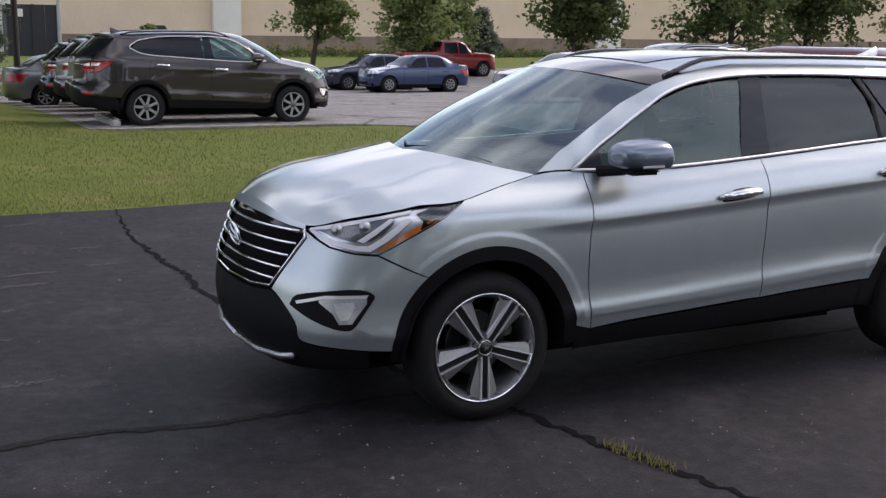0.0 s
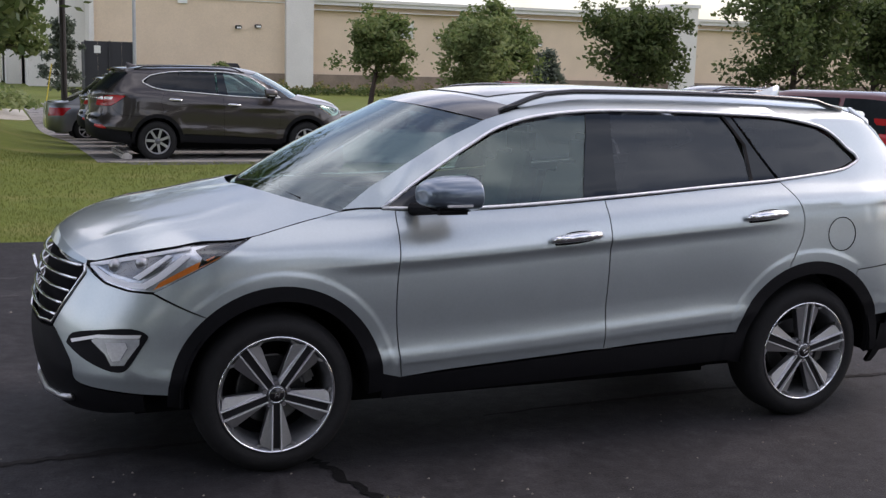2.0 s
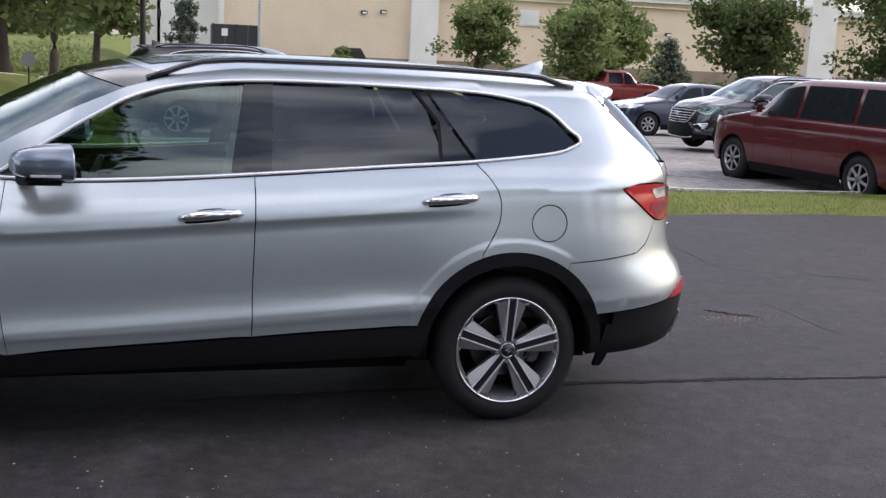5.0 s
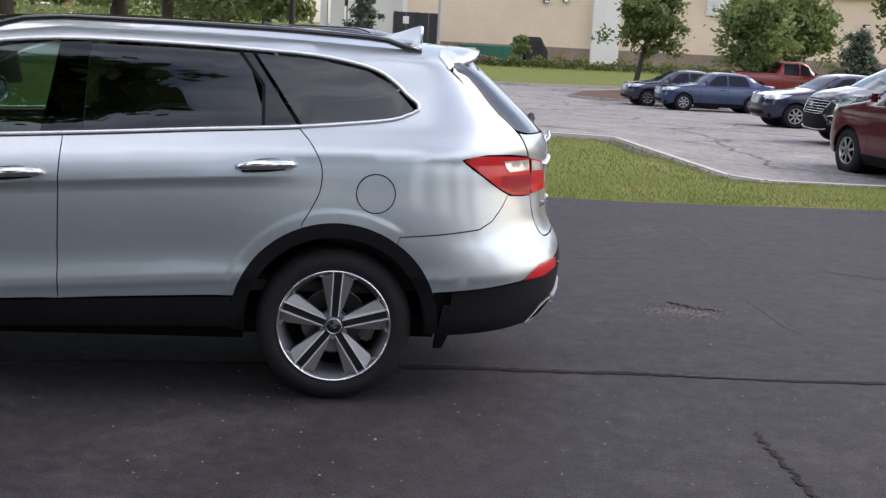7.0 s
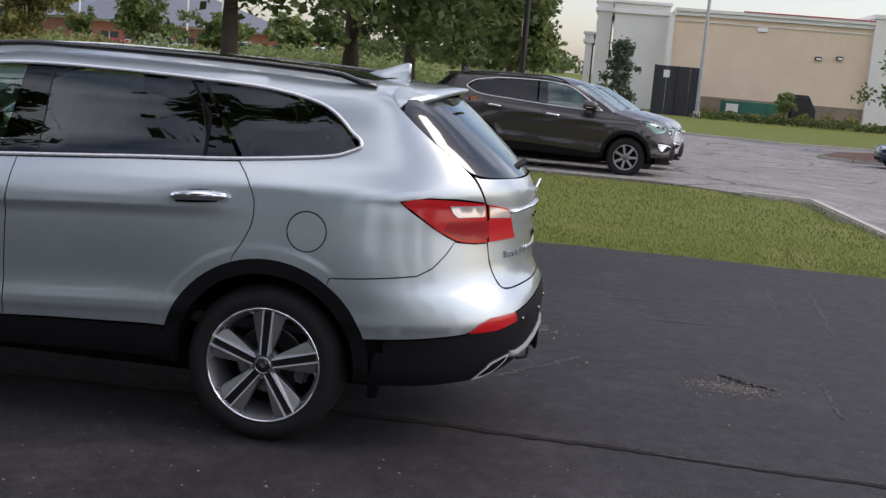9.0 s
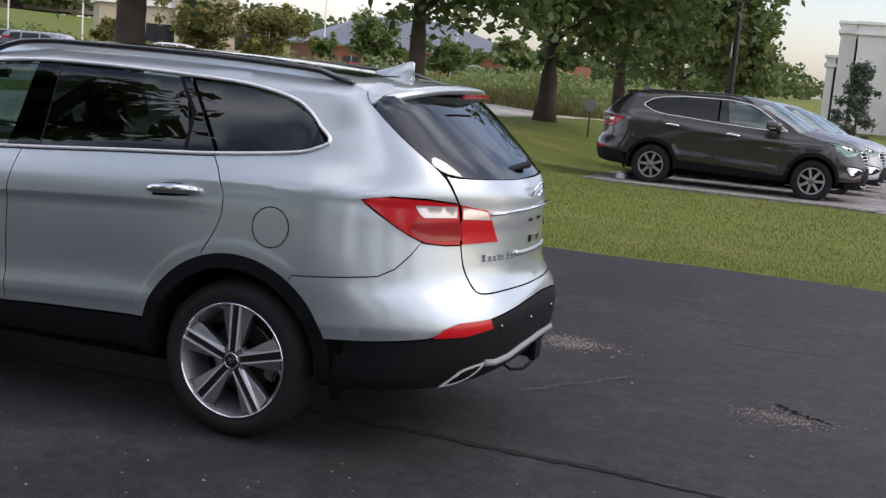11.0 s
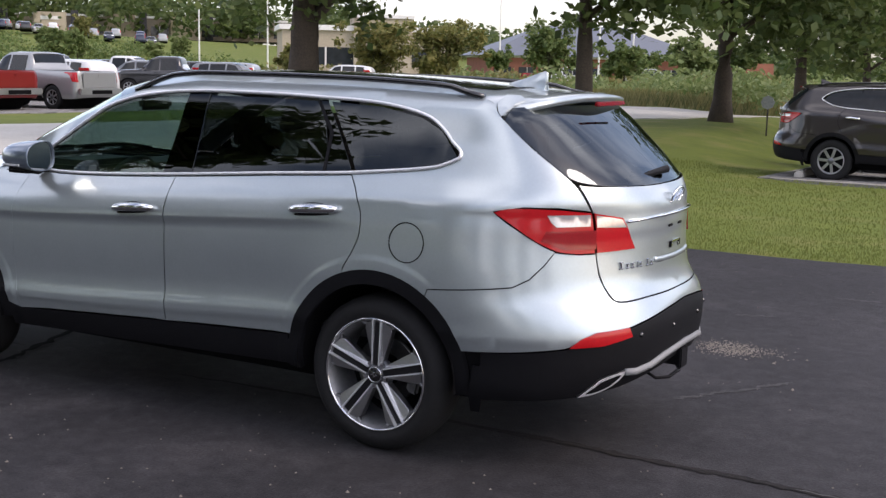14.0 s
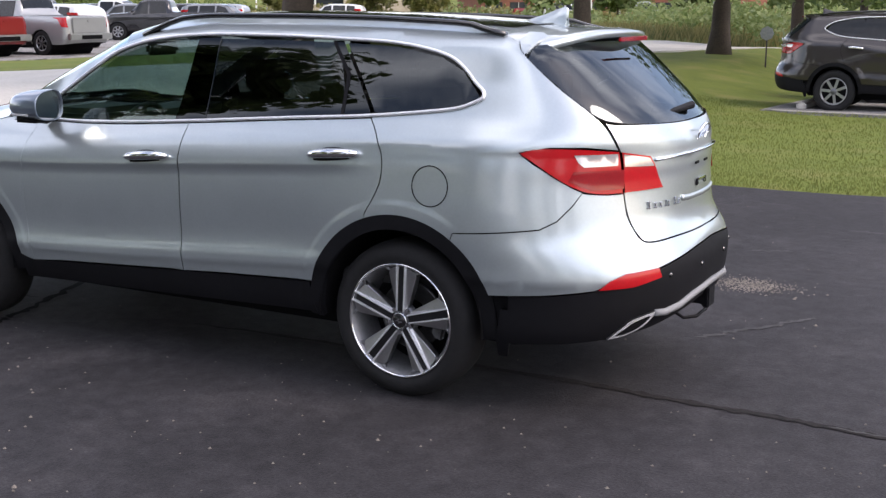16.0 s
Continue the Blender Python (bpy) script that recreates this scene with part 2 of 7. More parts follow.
class Sheet:
    """A curved panel cut out of a skin: a polygon in (s, z), meshed finely, with rims turned inwards and true normals."""

    def __init__(self, skin, step=0.045):
        self.skin, self.step = skin, step

    def spot(self, s, z, off=0.0):
        p = Vector(self.skin.place(s, z))
        e = 2e-3
        mid = self.skin.xr + self.skin.length - e
        s2 = min(max(s, self.skin.xf - self.skin.length + e), mid)
        a = Vector(self.skin.place(s2 + e, z)) - Vector(self.skin.place(s2 - e, z))
        b = Vector(self.skin.place(s2, z + e)) - Vector(self.skin.place(s2, z - e))
        n = b.cross(a).normalized()
        return p + n * off, n

    def make(self, poly, off=0.0, gap=0.0025, rim=0.012, step=None):
        step = step or self.step
        edge = densify(poly, step * 0.6)
        if gap:
            lim0, lim1 = self.skin.xf - self.skin.length, self.skin.xr + self.skin.length
            edge = [(p[0] if p[0] <= lim0 + 1e-6 or p[0] >= lim1 - 1e-6 else q[0], q[1]) for p, q in zip(edge, shrink(edge, gap))]
        n = len(edge)
        pts = [Vector(p) for p in edge]
        lo = (min(p[0] for p in edge), min(p[1] for p in edge))
        hi = (max(p[0] for p in edge), max(p[1] for p in edge))
        row = 0
        zetas = (.465, .482, .497, .51, .524, .538, .553, .57, .59, .915, .935, .948, .960, .970, .979, .988, 1.0, 1.015, 1.035)
        lines = [(s, q + self.skin.rise * 1.6 * math.tanh((s - 1.6) / 1.6 * 1.12)) for s in np.arange(max(lo[0], -.3) + step / 2, min(hi[0], 3.2), step) for q in zetas] if step < .05 else []
        near = np.array(edge)
        for s, q in lines:
            if inside((s, q), edge) and np.min((near[:, 0] - s) ** 2 + (near[:, 1] - q) ** 2) > .011 ** 2:
                pts.append(Vector((s, q)))
        rings = [q for cx in self.skin.arches for rad in (.492, .506, .514, .522, .530, .540) for q in arc(self.skin, cx, .365, rad, 2, 178, 60)] if step < .05 else []
        for s, q in rings:
            if inside((s, q), edge) and np.min((near[:, 0] - s) ** 2 + (near[:, 1] - q) ** 2) > .009 ** 2:
                pts.append(Vector((s, q)))
        z = lo[1] + step / 2
        arr = np.array(edge)
        while z < hi[1]:
            s = lo[0] + step * (0.5 if row % 2 else 0.0)
            while s < hi[0]:
                q = z - self.skin.rise * 1.6 * math.tanh((s - 1.6) / 1.6 * 1.12)
                if lines and -.3 < s < 3.2 and (.90 < q < 1.05 or .455 < q < .605):
                    s += step
                    continue
                if rings and any(.48 < math.hypot(s - cx, z - .365) < .552 for cx in self.skin.arches):
                    s += step
                    continue
                if inside((s, z), edge) and np.min((arr[:, 0] - s) ** 2 + (arr[:, 1] - z) ** 2) > (step * 0.45) ** 2:
                    pts.append(Vector((s, z)))
                s += step
            z += step * 0.8
            row += 1
        v2, _, f2, *_ = delaunay_2d_cdt(pts, [], [list(range(n))], 1, 1e-5)
        verts, norms = [], []
        for p in v2:
            a, b = self.spot(p[0], p[1], off)
            verts.append(a)
            norms.append(b)
        faces = []
        for f in f2:
            f = list(f)
            c = (verts[f[1]] - verts[f[0]]).cross(verts[f[2]] - verts[f[0]])
            faces.append(f if c.dot(norms[f[0]]) > 0 else f[::-1])
        if rim:
            base = len(verts)
            ring = []
            for p in edge:
                a, b = self.spot(p[0], p[1], off)
                ring.append((a, b))
            cen = sum((a for a, _ in ring), Vector()) / n
            for a, b in ring:
                verts.append(a)
                norms.append(b)
            for a, b in ring:
                verts.append(a - b * rim)
                norms.append(b)
            for i in range(n):
                j = (i + 1) % n
                faces.append([base + i, base + j, base + n + j, base + n + i])
        return verts, faces, norms


def both_sides(name, made, mat, parent, mid, label="", sides=(1, -1)):
    """Lays a panel (x, off the middle, z) on the near side and mirrors it to the far side."""
    out = []
    verts, faces, norms = made
    for k in sides:
        v = [(p[0], mid - k * p[1], p[2]) for p in verts]
        nn = [(q[0], -k * q[1], q[2]) for q in norms] if norms else None
        f = [list(g)[::-1] for g in faces] if k > 0 else faces
        out.append(from_lists(name, v, f, mat, parent, label, nn))
    return out


def grid_faces(nu, nv, flip=False):
    out = []
    for i in range(nu - 1):
        for j in range(nv - 1):
            q = (i * nv + j, (i + 1) * nv + j, (i + 1) * nv + j + 1, i * nv + j + 1)
            out.append(q[::-1] if flip else q)
    return out


def coons(low, high, left, right, nu, nv, lift=None):
    """A patch between four edges: low and high run along u, left and right along v."""
    low, high, left, right = ([Vector(f(i / (n - 1))) for i in range(n)] for f, n in ((low, nu), (high, nu), (left, nv), (right, nv)))
    verts = []
    for i in range(nu):
        u = i / (nu - 1)
        for j in range(nv):
            v = j / (nv - 1)
            p = ((1 - v) * low[i] + v * high[i] + (1 - u) * left[j] + u * right[j]
                 - ((1 - u) * (1 - v) * low[0] + u * (1 - v) * low[-1] + (1 - u) * v * high[0] + u * v * high[-1]))
            if lift:
                p = p + Vector((0, 0, lift(u, v)))
            verts.append(p)
    return verts
def curve(*pts):
    """A smooth monotone curve through (x, y) points."""
    xs = np.array([p[0] for p in pts], float)
    ys = np.array([p[1] for p in pts], float)
    h = np.diff(xs)
    d = np.diff(ys) / h
    m = np.zeros(len(xs))
    m[0], m[-1] = d[0], d[-1]
    for i in range(1, len(xs) - 1):
        if d[i - 1] * d[i] > 0:
            a, b = 2 * h[i] + h[i - 1], h[i] + 2 * h[i - 1]
            m[i] = (a + b) / (a / d[i - 1] + b / d[i])

    def f(x):
        x = min(max(x, xs[0]), xs[-1])
        i = min(max(int(np.searchsorted(xs, x)) - 1, 0), len(h) - 1)
        t = (x - xs[i]) / h[i]
        return ((1 + 2 * t) * (1 - t) ** 2 * ys[i] + t * (1 - t) ** 2 * h[i] * m[i]
                + t * t * (3 - 2 * t) * ys[i + 1] + t * t * (t - 1) * h[i] * m[i + 1])
    return f


def smooth(a, b, x):
    t = min(max((x - a) / (b - a), 0.0), 1.0)
    return t * t * (3 - 2 * t)


class Skin:
    """The outer skin of a vehicle, by the way s along its side (x between the corners, then round them) and the height z."""

    def __init__(self, half, front, rear, front_n, rear_n, xf=-0.1, xr=3.1, rise=0.06, nose=0.045, top=None, plain=None, haunch=None, arches=(), lip=.0036):
        self.half, self.front, self.rear, self.front_n, self.rear_n = half, front, rear, front_n, rear_n
        self.xf, self.xr, self.rise, self.nose, self.length = xf, xr, rise, nose, 1.3
        self.top = top or (lambda x: 9.0)
        self.plain, self.haunch, self.arches, self.lip = plain, haunch, arches, lip

    def width(self, x, z):
        w = smooth(0.36, 0.5, z) * (1 - smooth(1.2, 1.5, z))
        top = self.top(x)
        low = min(z, top) - self.rise * w * 1.6 * math.tanh((x - 1.6) / 1.6 * 1.12)
        w2 = self.half(low)
        if self.plain:
            blend = smooth(.50, .60, low) * (1 - smooth(1.03, 1.09, low))
            w2 += (self.plain(low) - w2) * blend * smooth(.52, .12, x) + (self.haunch(low) - w2) * blend * smooth(2.15, 2.75, x)
        if z > top:
            w2 -= (z - top) * (0.3 + 1.5 * smooth(0.5, 1.1, x))
        return w2 - self.nose * smooth(0.95, 1.12, z) * smooth(1.1, 0.1, x)

    def flare(self, x, z):
        """How far the rolled edge round a wheel arch stands proud."""
        ends = smooth(3.20, 2.95, x) * smooth(-.54, -.2, x)
        return ends * sum(self.lip * smooth(.536, .508, math.hypot(x - cx, z - .365)) for cx in self.arches)

    def at_x(self, x, z):
        """s of the place that lies at x."""
        if x > self.xr:
            c = min((x - self.xr) / (self.rear(z) - self.xr), 1) ** (self.rear_n(z) / 2)
            return self.xr + math.asin(c) / (math.pi / 2) * self.length
        if x < self.xf:
            c = min((self.xf - x) / (self.xf - self.front(z)), 1) ** (self.front_n(z) / 2)
            return self.xf - math.asin(c) / (math.pi / 2) * self.length
        return x

    def place(self, s, z):
        if s > self.xr:
            u = min((s - self.xr) / self.length, 1.0) * math.pi / 2
            n = self.rear_n(z)
            x = self.xr + (self.rear(z) - self.xr) * math.sin(u) ** (2 / n)
            return (x, self.width(self.xr, z) * max(math.cos(u), 0) ** (2 / n) + self.flare(x, z), z)
        if s < self.xf:
            u = min((self.xf - s) / self.length, 1.0) * math.pi / 2
            n = self.front_n(z)
            x = self.xf + (self.front(z) - self.xf) * math.sin(u) ** (2 / n)
            return (x, self.width(self.xf, z) * max(math.cos(u), 0) ** (2 / n) + self.flare(x, z), z)
        return (s, self.width(s, z) + self.flare(s, z), z)

    def at_front(self, y, z):
        """s of the place on the nose that lies y off the middle."""
        c = min(max(y / self.width(self.xf, z), 0), 1) ** (self.front_n(z) / 2)
        return self.xf - math.acos(c) / (math.pi / 2) * self.length

    def at_rear(self, y, z):
        c = min(max(y / self.width(self.xr, z), 0), 1) ** (self.rear_n(z) / 2)
        return self.xr + math.acos(c) / (math.pi / 2) * self.length


HERO = Skin(
    curve((.20, .80), (.30, .855), (.38, .88), (.45, .890), (.490, .897), (.515, .9035), (.545, .9035), (.595, .8945), (.65, .8925), (.71, .8955), (.78, .8992), (.84, .9008), (.89, .9005), (.93, .899), (.948, .9015), (.96, .9065), (.974, .9105), (.992, .9085), (1.03, .897), (1.09, .868), (1.14, .83), (1.18, .802), (1.34, .742), (1.57, .66), (1.63, .605), (1.70, .5)),
    curve((.20, -.84), (.30, -.905), (.40, -.94), (.5, -.95), (.62, -.94), (.79, -.90), (.90, -.868), (.97, -.825), (1.05, -.74)),
    curve((.25, 3.78), (.35, 3.87), (.5, 3.935), (.62, 3.945), (.70, 3.93), (.77, 3.89), (.84, 3.872), (1.0, 3.868), (1.05, 3.872), (1.13, 3.865), (1.2, 3.835), (1.28, 3.765), (1.4, 3.63), (1.55, 3.45), (1.65, 3.32)),
    curve((.3, 2.8), (.6, 2.6), (.8, 2.3), (.95, 2.1), (1.05, 2.0)),
    curve((.3, 2.8), (.6, 2.6), (.8, 2.2), (1.1, 2.05), (1.28, 2.6), (1.5, 3.0)),
    top=curve((.5, 1.13), (.8, 1.33), (1.06, 1.48), (1.22, 1.53), (1.41, 1.558), (1.64, 1.572), (2.4, 1.566), (3.3, 1.53)),
    plain=curve((.50, .901), (.595, .896), (.65, .8935), (.71, .8968), (.78, .902), (.85, .9045), (.91, .9040), (.97, .9005), (1.01, .8955), (1.05, .886), (1.09, .868)),
    haunch=curve((.50, .901), (.56, .904), (.62, .9065), (.68, .9085), (.73, .9085), (.79, .9065), (.85, .9025), (.91, .8975), (.97, .8925), (1.01, .8875), (1.05, .8795), (1.09, .868)), arches=(.01, 2.80))


# ---- wheels ----
def wheel_parts(owner, x, y, turn, side, dark=False, radius=0.354, rim=0.255):
    """A wheel with tyre, five double spokes, brake disc and hub, its outer face towards side * -y."""
    w = thing("wheel", "", "")
    del_keys = [k for k in w.keys()]
    for k in del_keys:
        del w[k]
    w.parent = owner
    w.matrix_local = pose(x, y, radius) @ (pose(0, 0, 0, 0, 0, 0) if side > 0 else pose(0, 0, 0, 0, 0, 180)) @ pose(0, 0, 0, 0, turn, 0)
    k = rim / 0.262
    v, f = lathe([(rim - .012, .20), (rim, .215), (rim + .03, .222), (radius - .03, .212), (radius - .006, .19), (radius, .15), (radius, .075), (radius - .006, .03), (radius - .03, .006), (rim + .045, -.006), (rim + .02, -.004), (rim, .006), (rim - .012, .02)], 64)
    tyre = from_lists("tyre", v, f, RUBBER, w)
    v, f = lathe([(rim + .004, .004), (rim + .003, -.002), (rim - .003, -.003), (rim - .006, .002)], 64)
    from_lists("rim_edge", v, f, CHROME, w, "thin bright rim edge")
    v, f = lathe([(rim - .005, .001), (rim - .012, .012), (rim - .022, .03), (rim - .03, .06), (rim - .035, .2)], 64)
    from_lists("rim", v, f, BARREL, w, "grey alloy barrel")
    v, f = lathe([(.001, .17), (rim - .034, .17)], 40)
    from_lists("wheel_back", v, f, UNDER, w)
    v, f = lathe([(.07, .125), (.150 * k, .115), (.158 * k, .11), (.158 * k, .125), (.07, .125)], 40)
    from_lists("brake_disc", v, f, STEEL, w)
    bm = bmesh.new()
    for a0 in (-22, 22):
        a = radians(a0)
        box(bm, (.06, .05, .075), (math.cos(a) * .165 * k, .1, math.sin(a) * .165 * k), .012, Euler((0, -a, 0)).to_matrix().to_4x4())
    part("brake_caliper", bm, STEEL, w)
    n = 5
    for i in range(n):
        a = Matrix.Rotation(2 * math.pi * i / n, 4, "Y")
        # black valley between two bright ribs
        bm = bmesh.new()
        box(bm, (.040 * k, .02, .205 * k), (0, .020, -.145 * k), .003)
        bmesh.ops.transform(bm, matrix=a, verts=bm.verts)
        part("spoke_groove", bm, ALLOY_BLACK, w)
        for sx in (-1, 1):
            bm = bmesh.new()
            # a rib
            q = [bm.verts.new(p) for p in ((sx * .015 * k, .003, -.045 * k), (sx * .020 * k, .003, -.045 * k), (sx * .0245 * k, -.006, -.256 * k), (sx * .019 * k, -.006, -.256 * k))]
            r = [bm.verts.new(v_.co + Vector((0, .022, 0))) for v_ in q]
            bm.faces.new(q)
            for j in range(4):
                bm.faces.new((q[j], r[j], r[(j + 1) % 4], q[(j + 1) % 4]))
            bmesh.ops.recalc_face_normals(bm, faces=bm.faces)
            bmesh.ops.transform(bm, matrix=a, verts=bm.verts)
            part("spoke_rib", bm, RIB, w, "thin machined rib")
            # a sloping flank
            bm = bmesh.new()
            q = [bm.verts.new(p) for p in ((sx * .0205 * k, .012, -.05 * k), (sx * .0245 * k, .006, -.25 * k), (sx * .066 * k, .014, -.232 * k), (sx * .072 * k, .016, -.212 * k), (sx * .030 * k, .024, -.06 * k))]
            r = [bm.verts.new(v_.co + Vector((0, .035, 0))) for v_ in q]
            bm.faces.new(q)
            for j in range(5):
                bm.faces.new((q[j], r[j], r[(j + 1) % 5], q[(j + 1) % 5]))
            bmesh.ops.recalc_face_normals(bm, faces=bm.faces)
            bmesh.ops.bevel(bm, geom=[e for e in bm.edges if e.is_boundary or e.calc_face_angle(0) > .8], offset=.002, segments=1, affect="EDGES")
            bmesh.ops.transform(bm, matrix=a, verts=bm.verts)
            part("spoke", bm, SATIN, w)
            # the foot of the spoke at the rim
            bm = bmesh.new()
            box(bm, (.030 * k, .03, .012), (sx * .078 * k, .022, -.232 * k), .004, Euler((0, sx * .35, 0)).to_matrix().to_4x4())
            bmesh.ops.transform(bm, matrix=a, verts=bm.verts)
            part("spoke_foot", bm, SATIN, w)
        bm = bmesh.new()
        b = Matrix.Rotation(2 * math.pi * (i + .5) / n, 4, "Y")
        rod(bm, (0, .008, -.055 * k), (0, .05, -.055 * k), .0105, sides=6)
        bmesh.ops.transform(bm, matrix=b, verts=bm.verts)
        part("lug_nut", bm, CHROME, w)
    v, f = lathe([(.075 * k, .055), (.07 * k, .03), (.045 * k, .016), (.033 * k, .010), (.001, .009)], 32)
    from_lists("hub", v, f, ALLOY_DARK, w)
    v, f = lathe([(.0385 * k, .014), (.0375 * k, .003), (.035 * k, .000), (.033 * k, .004)], 32)
    from_lists("hub_ring", v, f, CHROME, w, "chrome ring round the hub cap")
    v, f = lathe([(.034 * k, .012), (.032 * k, .002), (.028 * k, -.001), (.001, -.003)], 28)
    cap = from_lists("hub_cap", v, f, GLOSS_BLACK, w)
    bm = bmesh.new()
    for sx in (-.008, .008):
        box(bm, (.004, .003, .022), (sx * k, -.004, 0), .001, Euler((0, .35, 0)).to_matrix().to_4x4())
    box(bm, (.016 * k, .003, .004), (0, -.004, 0), .001, Euler((0, -.4, 0)).to_matrix().to_4x4())
    part("emblem", bm, CHROME, cap)
    return w


def plain_wheel(owner, x, y, r, side, rim=.62, dark=False, far=False):
    w = new("wheel")
    w.parent = owner
    w.matrix_local = pose(x, y, r) @ pose(0, 0, 0, 0, 11 * x + 7 * y, 0 if side > 0 else 180)
    k = r * rim
    v, f = lathe([(k, .19), (r - .03, .20), (r - .004, .17), (r, .10), (r - .004, .03), (r - .035, .002), (k + .01, -.004), (k, .012)], 36)
    from_lists("tyre", v, f, RUBBER, w)
    if far:
        v, f = lathe([(k, .010), (k * .5, .02), (.001, .012)], 20)
        from_lists("hub_cap", v, f, ALLOY_DARK, w)
        return
    v, f = lathe([(k, .004), (k + .004, .0), (k - .014, .006), (k - .02, .05)], 36)
    from_lists("rim", v, f, SATIN, w)
    v, f = lathe([(k - .018, .05), (.001, .05)], 24)
    from_lists("wheel_back", v, f, UNDER, w)
    for i in range(7):
        bm = bmesh.new()
        box(bm, (k * .20, .02, k * .86), (0, .012, -k * .52), .004)
        bmesh.ops.transform(bm, matrix=Matrix.Rotation(2 * math.pi * i / 7, 4, "Y"), verts=bm.verts)
        part("spoke", bm, SATIN if not dark else ALLOY_DARK, w)
    v, f = lathe([(k * .28, .012), (k * .22, -.002), (.001, -.006)], 18)
    from_lists("hub_cap", v, f, ALLOY_DARK, w)


# ---- the silver sport utility vehicle and its kin ----
def arc(skin, cx, cz, r, a0, a1, n=22):
    """Points on a wheel arch, as (s, z), from angle a0 to a1 (0 is towards +x)."""
    out = []
    for i in range(n + 1):
        a = radians(a0 + (a1 - a0) * i / n)
        x, z = cx + r * math.cos(a), cz + r * math.sin(a)
        out.append((skin.at_x(x, z), z))
    return out


def chain(curve_pts, n=10):
    """Dense points on a smooth curve through a few."""
    pts = [Vector((*p, 0)) for p in curve_pts]
    out = []
    for i in range(len(pts) - 1):
        p0, p1, p2, p3 = pts[max(i - 1, 0)], pts[i], pts[i + 1], pts[min(i + 2, len(pts) - 1)]
        for k in range(n):
            t = k / n
            q = .5 * ((2 * p1) + (p2 - p0) * t + (2 * p0 - 5 * p1 + 4 * p2 - p3) * t * t + (3 * p1 - p0 - 3 * p2 + p3) * t ** 3)
            out.append((q.x, q.y))
    out.append((pts[-1].x, pts[-1].y))
    return out


